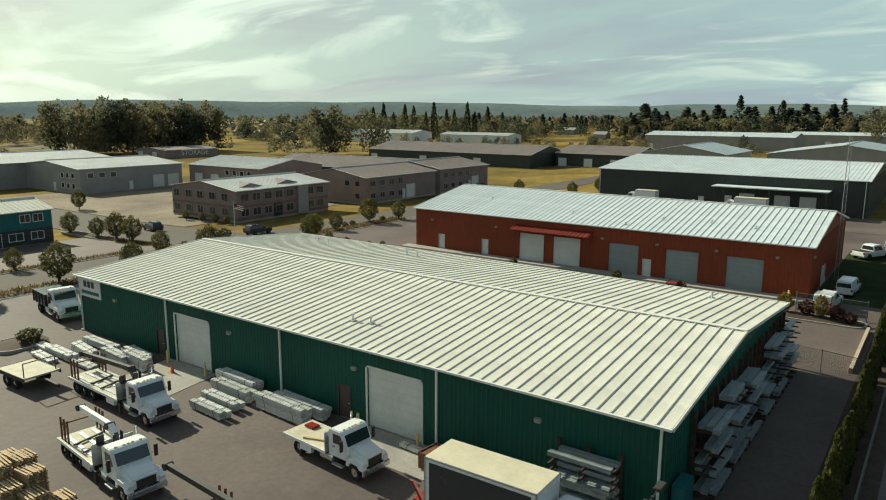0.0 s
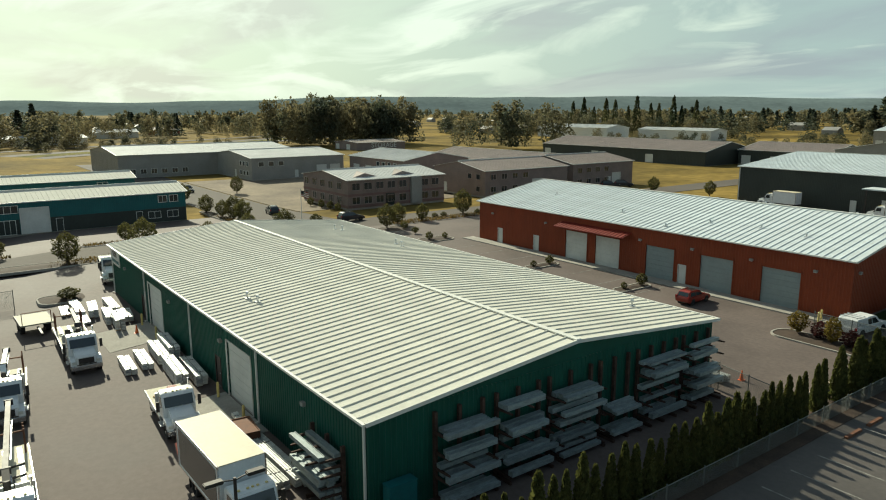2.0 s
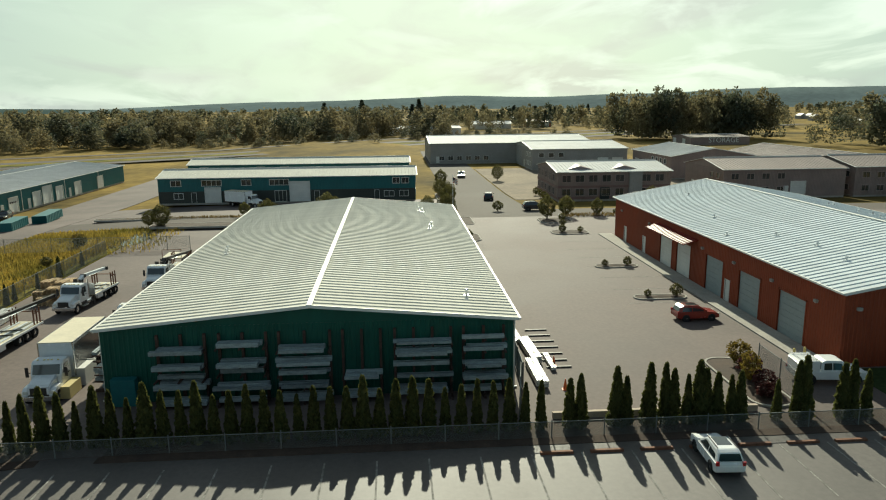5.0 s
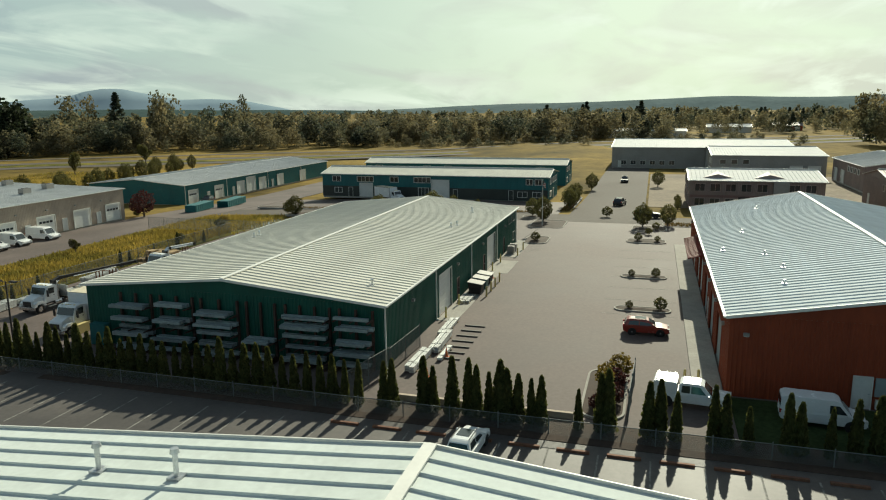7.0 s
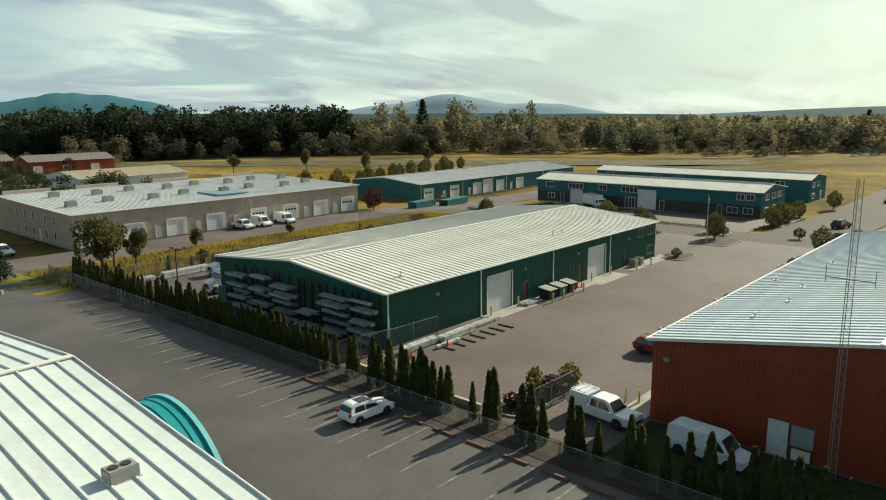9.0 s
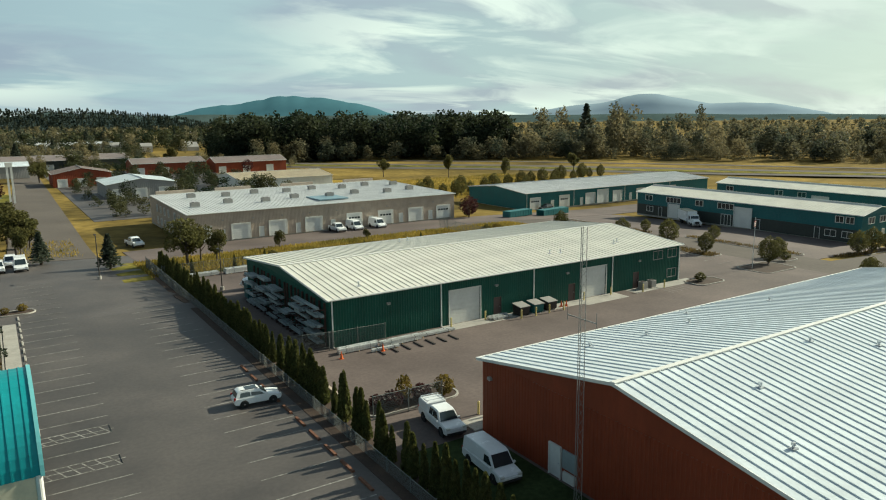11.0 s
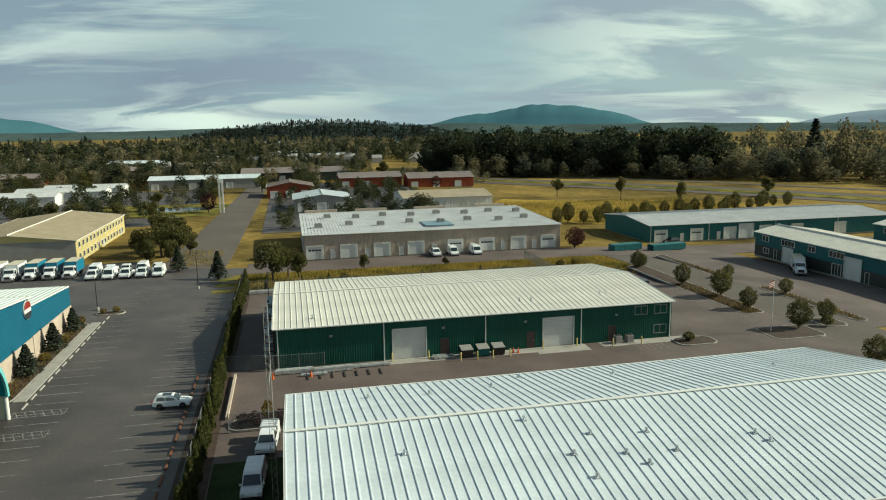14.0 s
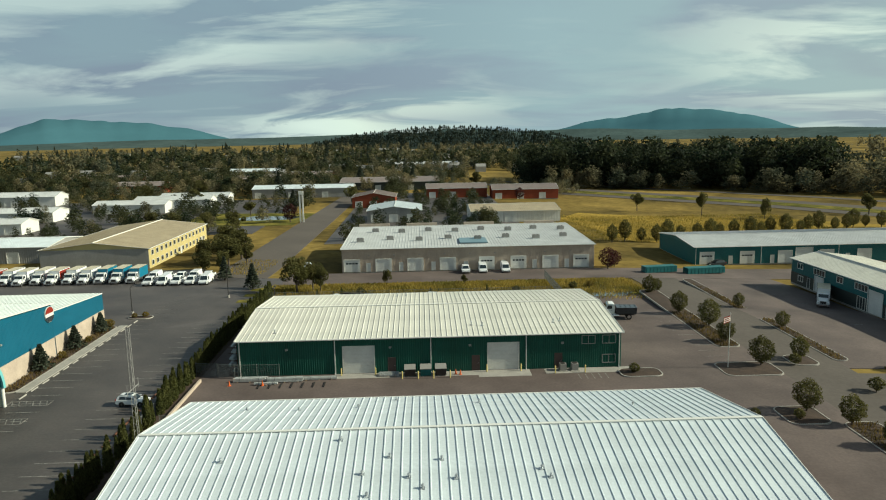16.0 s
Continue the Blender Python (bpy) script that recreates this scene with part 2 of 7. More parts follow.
M["lumber"] = mat("pale_lumber", (0.44, 0.31, 0.17), 0.8, var=0.2, scale=1.5, fine=10, each=0.2, stretch=(4, 1, 4))
M["plywood"] = mat("plywood_deck", (0.50, 0.46, 0.34), 0.75, var=0.15, scale=1.2, fine=9)
M["paint_line"] = mat("white_road_paint", (0.23, 0.22, 0.20), 0.85, var=0.45, scale=1.5, fine=5, spec=0.1)
M["orange"] = mat("orange_plastic", (0.65, 0.13, 0.03), 0.5, var=0.05)
M["yellow"] = mat("yellow_paint", (0.62, 0.50, 0.18), 0.6, var=0.1)
M["bark"] = mat("tree_bark", (0.085, 0.065, 0.05), 0.9, var=0.25, scale=2, fine=12, bump=0.01)
M["leaf"] = leaves("broad_leaves", (0.060, 0.066, 0.022), (0.155, 0.130, 0.042), 0.5)
M["leaf_cypress"] = leaves("cypress_leaves", (0.046, 0.060, 0.019), (0.125, 0.115, 0.033), 0.8)
M["leaf_wood"] = leaves("woodland_leaves", (0.058, 0.068, 0.044), (0.195, 0.162, 0.084), 0.045)
M["leaf_grove"] = leaves("dark_grove_leaves", (0.017, 0.029, 0.016), (0.056, 0.064, 0.030), 0.05)
M["leaf_town"] = leaves("dark_town_leaves", (0.024, 0.037, 0.018), (0.085, 0.083, 0.034), 0.06)
M["gold_grass"] = mat("dry_golden_grass", (0.18, 0.128, 0.026), 0.95, var=0.3, scale=0.03, fine=0.8, bump=0.04, col2=(0.31, 0.21, 0.045), spec=0.03)
# green grass with the gable's shade put in as a darker base
M["lawn"] = mat("damp_lawn", (0.036, 0.052, 0.020), 0.95, var=0.3, scale=0.3, fine=3, bump=0.02, spec=0.03)
M["leaf_fir"] = leaves("fir_needles", (0.038, 0.052, 0.038), (0.085, 0.095, 0.062), 0.05)
M["leaf_red"] = leaves("plum_leaves", (0.040, 0.014, 0.014), (0.075, 0.026, 0.022), 0.6)
M["leaf_gold"] = leaves("golden_leaves", (0.13, 0.10, 0.02), (0.22, 0.15, 0.035), 0.6)
# wooded hills and ridge: blue-grey distance haze mixed into the colour
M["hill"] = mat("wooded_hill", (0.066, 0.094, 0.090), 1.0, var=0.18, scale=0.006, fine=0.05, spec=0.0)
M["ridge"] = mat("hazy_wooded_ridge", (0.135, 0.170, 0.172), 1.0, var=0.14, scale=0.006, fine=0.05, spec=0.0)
M["solar"] = mat("blue_grey_roof_panels", (0.16, 0.25, 0.29), 0.5, var=0.1, scale=0.5, fine=3)
M["cream_roof"] = mat("translucent_box_roof", (0.56, 0.50, 0.36), 0.6, var=0.08, scale=0.6, fine=4)
# blue of the air's haze is painted into the mountain base colours
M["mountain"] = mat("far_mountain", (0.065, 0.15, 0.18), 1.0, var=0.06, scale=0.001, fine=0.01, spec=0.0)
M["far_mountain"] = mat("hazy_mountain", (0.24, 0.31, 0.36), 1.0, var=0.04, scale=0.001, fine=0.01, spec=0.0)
M["water"] = mat("pond_water", (0.06, 0.08, 0.085), 0.06, var=0.1, spec=0.8)


# ---- mesh helpers ----
def ground_z(x, y):
    """The lie of the land: level yards, falling gently to the west and south."""
    def s(v):
        v = np.clip(v, 0, 1)
        return v * v * (3 - 2 * v)
    x, y = np.asarray(x, float), np.asarray(y, float)
    return -(1.5 * s((-60.0 - x) / 60) + 0.5 * s((0.5 - y) / 8) * s((24.0 - x) / 16) + 1.8 * s((-12.0 - y) / 60))


def gz(x, y):
    return float(ground_z(x, y))


def box(x0, x1, y0, y1, z0, z1):
    v = [(x, y, z) for z in (z0, z1) for y in (y0, y1) for x in (x0, x1)]
    return v, [(0, 2, 3, 1), (4, 5, 7, 6), (0, 1, 5, 4), (2, 6, 7, 3), (0, 4, 6, 2), (1, 3, 7, 5)]


def prism(outline, a0, a1, axis="y"):
    """An outline in a plane, drawn out along an axis from a0 to a1. y: outline in (x, z); x: in (y, z); z: in (x, y)."""
    put = {"y": lambda p, a: (p[0], a, p[1]), "x": lambda p, a: (a, p[0], p[1]), "z": lambda p, a: (p[0], p[1], a)}[axis]
    n = len(outline)
    v = [put(p, a0) for p in outline] + [put(p, a1) for p in outline]
    f = [tuple(range(n)), tuple(range(2 * n - 1, n - 1, -1))]
    f += [(i, (i + 1) % n, n + (i + 1) % n, n + i) for i in range(n)]
    return v, f


def tube(a, b, r0, r1=None, n=8):
    """A round bar from a to b."""
    a, b, r1 = Vector(a), Vector(b), r0 if r1 is None else r1
    q = (b - a).to_track_quat("Z", "Y")
    v = []
    for c, r in ((a, r0), (b, r1)):
        v += [tuple(c + q @ Vector((r * math.cos(k * math.tau / n), r * math.sin(k * math.tau / n), 0))) for k in range(n)]
    return v, [(i, (i + 1) % n, n + (i + 1) % n, n + i) for i in range(n)] + [tuple(range(n - 1, -1, -1)), tuple(range(n, 2 * n))]


def bar(a, b, w, h=None):
    """A square bar from a to b."""
    a, b, h = Vector(a), Vector(b), w if h is None else h
    q = (b - a).to_track_quat("Z", "Y")
    v = [tuple(c + q @ Vector((sx * w / 2, sy * h / 2, 0))) for c in (a, b) for sx, sy in ((-1, -1), (1, -1), (1, 1), (-1, 1))]
    return v, [(3, 2, 1, 0), (4, 5, 6, 7)] + [(i, (i + 1) % 4, 4 + (i + 1) % 4, 4 + i) for i in range(4)]


def mesh_of(name, material, shapes, bevel=0.0, smooth=False, weld=False):
    v, f = [], []
    for sv, sf in shapes:
        k = len(v)
        v += sv
        f += [tuple(i + k for i in p) for p in sf]
    me = bpy.data.meshes.new(name)
    me.from_pydata(v, [], f)
    bm = bmesh.new()
    bm.from_mesh(me)
    if weld:
        bmesh.ops.remove_doubles(bm, verts=bm.verts, dist=0.002)
    bmesh.ops.recalc_face_normals(bm, faces=bm.faces)
    if bevel:
        bmesh.ops.bevel(bm, geom=list(bm.edges), offset=bevel, segments=2, affect="EDGES", clamp_overlap=True)
    bm.to_mesh(me)
    bm.free()
    me.materials.append(M[material])
    if smooth:
        me.polygons.foreach_set("use_smooth", [True] * len(me.polygons))
    return me


def thing(name, at=(0, 0, 0), turn=0.0, label="", category="", group="", kind=""):
    ob = new(name)
    ob.empty_display_size = 0.2
    if at[2] == 0:
        at = (at[0], at[1], gz(at[0], at[1]))            # standing on the ground
    ob.matrix_basis = pose(*at, 0, 0, turn)
    return tagged(ob, label, category, group, kind)


def part(name, parent, material, *shapes, label="", bevel=0.0, smooth=False, weld=False):
    ob = new(name, mesh_of(name, material, shapes, bevel, smooth, weld))
    ob.parent = parent
    return tagged(ob, label)


def shared(name, parent, me, at=(0, 0, 0), turn=0.0, label=""):
    """Another object on a mesh that exists already."""
    ob = new(name, me)
    ob.parent = parent
    ob.matrix_basis = pose(*at, 0, 0, turn)
    return tagged(ob, label)


def solid(name, material, *shapes, at=(0, 0, 0), turn=0.0, label="", category="", group="", kind="", bevel=0.0, smooth=False):
    ob = new(name, mesh_of(name, material, shapes, bevel, smooth))
    ob.matrix_basis = pose(*at, 0, 0, turn)
    return tagged(ob, label, category, group, kind)


def sheet(name, material, outline, lift, label="", step=6.0, kind="structure", category="ground"):
    """A paved or planted area laid on the land: its outline in plan, cut into cells, with a skirt below."""
    bm = bmesh.new()
    face = bm.faces.new([bm.verts.new((x, y, 0)) for x, y in outline])
    if face.normal.z < 0 or sum(a[0] * b[1] - b[0] * a[1] for a, b in zip(outline, outline[1:] + outline[:1])) < 0:
        bmesh.ops.reverse_faces(bm, faces=[face])
    for axis in (0, 1):
        lo, hi = min(p[axis] for p in outline), max(p[axis] for p in outline)
        for k in range(1, int((hi - lo) / step) + 1):
            co, no = [0, 0, 0], [0, 0, 0]
            co[axis], no[axis] = lo + k * step, 1
            bmesh.ops.bisect_plane(bm, geom=bm.verts[:] + bm.edges[:] + bm.faces[:], plane_co=co, plane_no=no, dist=1e-4)
    rim = [e for e in bm.edges if e.is_boundary]
    low = bmesh.ops.extrude_edge_only(bm, edges=rim)["geom"]
    low = {v for v in low if isinstance(v, bmesh.types.BMVert)}
    for v in bm.verts:
        v.co.z = gz(v.co.x, v.co.y) + (lift - 0.25 if v in low else lift)
    me = bpy.data.meshes.new(name)
    bm.to_mesh(me)
    bm.free()
    me.materials.append(M[material])
    return tagged(new(name, me), label, category, "", kind)


def rect(x0, x1, y0, y1):
    return [(x0, y0), (x1, y0), (x1, y1), (x0, y1)]


# ---- ground ----
def build_ground():
    def axis(lo, hi):
        a = list(np.arange(-258, 259, 3.0))
        far = [300, 360, 450, 600, 800, 1100, 1600, 2300, 3300, 4700]
        return np.array([-v for v in reversed(far)] + a + far)
    xs, ys = axis(0, 0), axis(0, 0) + 0.0
    X, Y = np.meshgrid(xs, ys)
    Z = ground_z(X, Y) - 0.08
    me = bpy.data.meshes.new("ground")
    n, k = len(xs), len(ys)
    faces = [(j * n + i, j * n + i + 1, (j + 1) * n + i + 1, (j + 1) * n + i) for j in range(k - 1) for i in range(n - 1)]
    me.from_pydata(np.stack([X, Y, Z], -1).reshape(-1, 3).tolist(), [], faces)
    me.materials.append(M["field"])
    tagged(new("ground", me), "flat dry farmland grass reaching the horizon", "ground", "", "structure")


build_ground()
sheet("pavement", "asphalt", rect(-72, 7.2, -19, 100), 0.0, "worn grey asphalt yard between the warehouses", step=2.5)
sheet("pavement", "asphalt_dark", [(7.2, -48), (30.5, -48), (30.5, 120), (7.2, 120)], 0.0, "dark sealed asphalt car park beside the hedge")
sheet("pavement", "asphalt_dark", rect(30.5, 140, -62, -7), 0.0, "dark asphalt truck yard")
sheet("road", "road", rect(-82, -72, -37.9, 260), 0.0, "pale asphalt side street between the lots")
sheet("road", "road", rect(-260, -82, 30, 43), 0.0, "pale asphalt street running west")
sheet("pavement", "asphalt", rect(-104, -82, -37.9, 28), 0.0, "worn asphalt forecourt of the teal building")
sheet("pavement", "asphalt", rect(-200, 7.2, -53.5, -38), 0.02, "asphalt service lane before the tan block building")
sheet("road", "road", [(8, -300), (17, -300), (26, -48), (12, -48)], 0.05, "asphalt street running south past the ponds")
sheet("pavement", "asphalt_dark", rect(34, 190, -262, -128), 0.0, "dark asphalt yards among the storage sheds")
sheet("pavement", "asphalt_dark", rect(-62, 6, -292, -104), 0.0, "dark asphalt yards between the workshops")
sheet("pavement", "gravel", rect(-175, -100, 43.5, 140), 0.0, "packed gravel building plots")
sheet("pavement", "asphalt", rect(-72, 60, 100, 118), 0.03, "asphalt drive before the charcoal warehouse")


# ---- buildings ----
def ribbed(a0, a1, z0, z1, place, pitch=0.3, depth=0.03):
    """A strip of ribbed steel siding; place(a, out, z) gives the point."""
    n = max(1, round((a1 - a0) / pitch))
    w = (a1 - a0) / n
    line = []
    for i in range(n):
        for u, d in ((0.0, 0), (0.55, 0), (0.65, depth), (0.9, depth)):
            line.append((a0 + (i + u) * w, d))
    line.append((a1, 0))
    v = [place(a, d, z) for z in (z0, z1) for a, d in line]
    k = len(line)
    return v, [(i, i + 1, k + i + 1, k + i) for i in range(k - 1)]


def siding(name, parent, material, length, height, holes, place, pitch=0.3, depth=0.03, top=None):
    """A wall of siding with openings cut through: holes are (a0, a1, z0, z1)."""
    cuts = sorted({0.0, length, *[h[0] for h in holes], *[h[1] for h in holes]})
    shapes = []
    for a0, a1 in zip(cuts, cuts[1:]):
        mid = (a0 + a1) / 2
        open_ = sorted((h[2], h[3]) for h in holes if h[0] <= mid <= h[1])
        z = 0.0
        for h0, h1 in open_:
            if h0 - z > 0.02:
                shapes.append(ribbed(a0, a1, z, h0, place, pitch, depth))
            z = h1
        shapes.append(ribbed(a0, a1, z, height, place, pitch, depth))
    for h in holes:                                   # reveals
        for a in (h[0], h[1]):
            shapes.append(([place(a, 0, h[2]), place(a, -0.2, h[2]), place(a, -0.2, h[3]), place(a, 0, h[3])], [(0, 1, 2, 3)]))
        shapes.append(([place(h[0], 0, h[3]), place(h[1], 0, h[3]), place(h[1], -0.2, h[3]), place(h[0], -0.2, h[3])], [(0, 1, 2, 3)]))
    return part(name, parent, material, *shapes, weld=True)


def slab_at(place, a0, a1, d0, d1, z0, z1):
    v = [place(a, d, z) for z in (z0, z1) for d in (d0, d1) for a in (a0, a1)]
    return v, [(0, 2, 3, 1), (4, 5, 7, 6), (0, 1, 5, 4), (2, 6, 7, 3), (0, 4, 6, 2), (1, 3, 7, 5)]


def rollup_door(parent, place, a0, a1, h, material="door_white", lites=False, trim="trim"):
    n = max(5, round(h / 0.53))
    s = h / n
    line = [(-0.16, 0.0)]
    for i in range(n):
        line += [(-0.1, i * s + 0.02), (-0.1, (i + 1) * s - 0.02), (-0.125, (i + 1) * s - 0.005)]
    line += [(-0.16, h)]
    k = len(line)
    d = part("rollup_door", parent, material, ([place(a, q, z) for a in (a0, a1) for q, z in line],
             [(i, (i + 1) % k, k + (i + 1) % k, k + i) for i in range(k)] + [tuple(range(k)), tuple(range(2 * k - 1, k - 1, -1))]), label="closed sectional roll-up door")
    part("door_frame", d, trim, slab_at(place, a0 - 0.12, a0, -0.05, 0.06, 0, h + 0.12), slab_at(place, a1, a1 + 0.12, -0.05, 0.06, 0, h + 0.12),
         slab_at(place, a0 - 0.12, a1 + 0.12, -0.05, 0.06, h, h + 0.12))
    if lites:
        w = (a1 - a0) / 5
        for i in range(4):
            part("pane", d, "glass", slab_at(place, a0 + (i + 0.6) * w, a0 + (i + 1.4) * w, -0.1, -0.085, h * 0.62, h * 0.74))
    return d


def man_door(parent, place, a0, material="door_brown", h=2.1, w=0.95):
    d = part("door", parent, material, slab_at(place, a0, a0 + w, -0.1, -0.04, 0.02, h))
    part("door_frame", d, material, slab_at(place, a0 - 0.06, a0, -0.1, 0.05, 0, h + 0.06), slab_at(place, a0 + w, a0 + w + 0.06, -0.1, 0.05, 0, h + 0.06),
         slab_at(place, a0, a0 + w, -0.1, 0.05, h, h + 0.06))
    part("door_handle", d, "steel", slab_at(place, a0 + w - 0.16, a0 + w - 0.06, -0.04, 0.03, 1.0, 1.05))
    return d


def window(parent, place, a0, a1, z0, z1, cols=2, frame_mat="trim"):
    w = part("window", parent, frame_mat, slab_at(place, a0 - 0.08, a1 + 0.08, -0.08, 0.06, z0 - 0.08, z0), slab_at(place, a0 - 0.08, a1 + 0.08, -0.08, 0.06, z1, z1 + 0.08),
             slab_at(place, a0 - 0.08, a0, -0.08, 0.06, z0, z1), slab_at(place, a1, a1 + 0.08, -0.08, 0.06, z0, z1),
             *[slab_at(place, a0 + (a1 - a0) * k / cols - 0.03, a0 + (a1 - a0) * k / cols + 0.03, -0.06, 0.04, z0, z1) for k in range(1, cols)])
    for k in range(cols):
        part("pane", w, "glass", slab_at(place, a0 + (a1 - a0) * k / cols + 0.03, a0 + (a1 - a0) * (k + 1) / cols - 0.03, -0.06, -0.04, z0, z1))
    return w


def side_places(L, W):
    """The four walls of a block from (0, 0) to (L, W): along, outwards, up. south y=0, east x=L, north y=W, west x=0."""
    return {"south": (L, lambda a, d, z: (a, -d, z)), "east": (W, lambda a, d, z: (L + d, a, z)),
            "north": (L, lambda a, d, z: (L - a, W + d, z)), "west": (W, lambda a, d, z: (-d, W - a, z))}


def gable_building(name, x0, x1, y0, y1, base, eave, ridge, wall, roof, label, holes=None, ridge_axis="x", ridge_at=None, over=0.3, panels=None,
                   category="warehouse", pitch=0.3, trim="trim", gutter=True):
    """A steel building with a gable roof. Heights above base. holes: side -> openings. panels: width of the roof panels, or None for one ribbed mesh."""
    L, W = x1 - x0, y1 - y0
    b = thing(name, (x0, y0, base), label=label, category=category)
    mid = (W if ridge_axis == "x" else L) / 2 if ridge_at is None else ridge_at
    places = side_places(L, W)
    for side, (length, place) in places.items():
        siding("wall", b, wall, length, eave, (holes or {}).get(side, []), place, pitch)
    # the gable triangles
    run = W if ridge_axis == "x" else L
    for k in (0, 1):
        if ridge_axis == "x":
            tri = [(L * k, 0, eave), (L * k, W, eave), (L * k, mid, ridge - 0.05)]
            back = [(L * k + (0.05 - 0.1 * k), y, z) for _, y, z in tri]
        else:
            tri = [(0, W * k, eave), (L, W * k, eave), (mid, W * k, ridge - 0.05)]
            back = [(x, W * k + (0.05 - 0.1 * k), z) for x, _, z in tri]
        part("gable", b, wall, (tri + back, [(0, 1, 2), (5, 4, 3), (0, 3, 4, 1), (1, 4, 5, 2), (2, 5, 3, 0)]))
    part("floor_slab", b, "concrete", box(0.05, L - 0.05, 0.05, W - 0.05, -0.4, 0.03))
    # roof: two slopes of panels with raised seams
    r = part("roof", b, trim, bar((-over, mid, ridge + 0.07), (L + over, mid, ridge + 0.07), 0.35, 0.06) if ridge_axis == "x" else bar((mid, -over, ridge + 0.07), (mid, W + over, ridge + 0.07), 0.06, 0.35),
             label="pale ridge cap")
    span = L if ridge_axis == "x" else W
    n = max(1, round((span + 2 * over) / (panels or 0.75)))
    w = (span + 2 * over) / n
    for s, run_ in ((0, mid), (1, run - mid)):
        slope = (ridge - eave) / run_
        low = eave - over * slope
        length = math.hypot(run_ + over, ridge - low)
        # one panel: pan with a seam along one edge, in (across, down, up)
        h, t = 0.062, 0.05
        prof = [(0, 0), (w - 0.13, 0), (w - 0.10, h), (w - 0.03, h), (w, 0), (w, -t), (0, -t)]
        def lay(a, d, z, i=0):
            c, sn = (run_ + over) / length, (ridge - low) / length
            across = -over + a + i * w
            p = mid - d * c * (1 if s == 0 else -1)
            hgt = ridge - d * sn + z
            return (across, p, hgt) if ridge_axis == "x" else (p, across, hgt)
        if panels:
            me = mesh_of("roof_panel", roof, [([lay(a, d, z) for d in (0, length) for a, z in prof],
                                              [(i, (i + 1) % 7, 7 + (i + 1) % 7, 7 + i) for i in range(7)] + [tuple(range(6, -1, -1)), tuple(range(7, 14))])])
            for i in range(n):
                shared("roof_panel", r, me, (i * w, 0, 0) if ridge_axis == "x" else (0, i * w, 0))
        else:
            v, f = [], []
            for i in range(n):
                k = len(v)
                v += [lay(a, d, z, i) for d in (0, length) for a, z in prof]
                f += [(k + j, k + (j + 1) % 7, k + 7 + (j + 1) % 7, k + 7 + j) for j in range(7)]
            part("roof_slope", r, roof, (v, f), weld=True)
    # fascia along eaves and rakes
    if ridge_axis == "x":
        sl0, sl1 = (ridge - eave) / mid, (ridge - eave) / (W - mid)
        eaves = [bar((-over, -over - 0.06, eave - over * sl0 - 0.02), (L + over, -over - 0.06, eave - over * sl0 - 0.02), 0.16, 0.12),
                 bar((-over, W + over + 0.06, eave - over * sl1 - 0.02), (L + over, W + over + 0.06, eave - over * sl1 - 0.02), 0.16, 0.12)]
        rakes = [bar((x, -over, eave - over * sl0 - 0.02), (x, mid, ridge - 0.02), 0.05, 0.2) for x in (-over - 0.03, L + over + 0.03)]
        rakes += [bar((x, W + over, eave - over * sl1 - 0.02), (x, mid, ridge - 0.02), 0.05, 0.2) for x in (-over - 0.03, L + over + 0.03)]
    else:
        sl0, sl1 = (ridge - eave) / mid, (ridge - eave) / (L - mid)
        eaves = [bar((-over - 0.06, -over, eave - over * sl0 - 0.02), (-over - 0.06, W + over, eave - over * sl0 - 0.02), 0.12, 0.16),
                 bar((L + over + 0.06, -over, eave - over * sl1 - 0.02), (L + over + 0.06, W + over, eave - over * sl1 - 0.02), 0.12, 0.16)]
        rakes = [bar((-over, y, eave - over * sl0 - 0.02), (mid, y, ridge - 0.02), 0.2, 0.05) for y in (-over - 0.03, W + over + 0.03)]
        rakes += [bar((L + over, y, eave - over * sl1 - 0.02), (mid, y, ridge - 0.02), 0.2, 0.05) for y in (-over - 0.03, W + over + 0.03)]
    for e in eaves:
        part("gutter", r, trim, e)
    for e in rakes:
        part("rake_trim", r, trim, e)
    return b, places


def downspout(parent, place, a, h, material="trim"):
    part("downspout", parent, material, slab_at(place, a - 0.06, a + 0.06, 0.04, 0.14, 0.1, h), slab_at(place, a - 0.06, a + 0.06, 0.04, 0.3, 0.02, 0.12))


def wall_lamp(parent, place, a, z):
    lamp = part("wall_lamp", parent, "greywall", slab_at(place, a - 0.18, a + 0.18, 0.0, 0.22, z, z + 0.2))
    part("lens", lamp, "lens", slab_at(place, a - 0.14, a + 0.14, 0.05, 0.2, z - 0.03, z))


# -- the green warehouse --
GL, GW = 51.5, 26.0
DOORS_S = [(13.95, 18.05), (33.4, 37.5)]
holes = {"south": [(a, b, 0, 3.75) for a, b in DOORS_S] + [(11.4, 12.35, 0, 2.1), (31.0, 31.95, 0, 2.1)],
         "north": [(51.5 - b, 51.5 - a, 0, 3.75) for a, b in DOORS_S] + [(20.0, 20.95, 0, 2.1), (31.3, 32.25, 0, 2.1), (42.5, 43.45, 0, 2.1)]}
green, GP = gable_building("green_warehouse", -51.5, 0, 0, 26, 0.002, 4.95, 6.12, "green", "roof_white",
                           "long dark green ribbed steel warehouse with a pale low gable roof", holes, panels=0.72)
for side, doors in (("south", DOORS_S), ("north", [(51.5 - b, 51.5 - a) for a, b in DOORS_S])):
    for a, b in doors:
        rollup_door(green, GP[side][1], a, b, 3.75)
for a in (11.4, 31.0):
    man_door(green, GP["south"][1], a)
for a in (20.0, 31.3, 42.5):
    man_door(green, GP["north"][1], a)
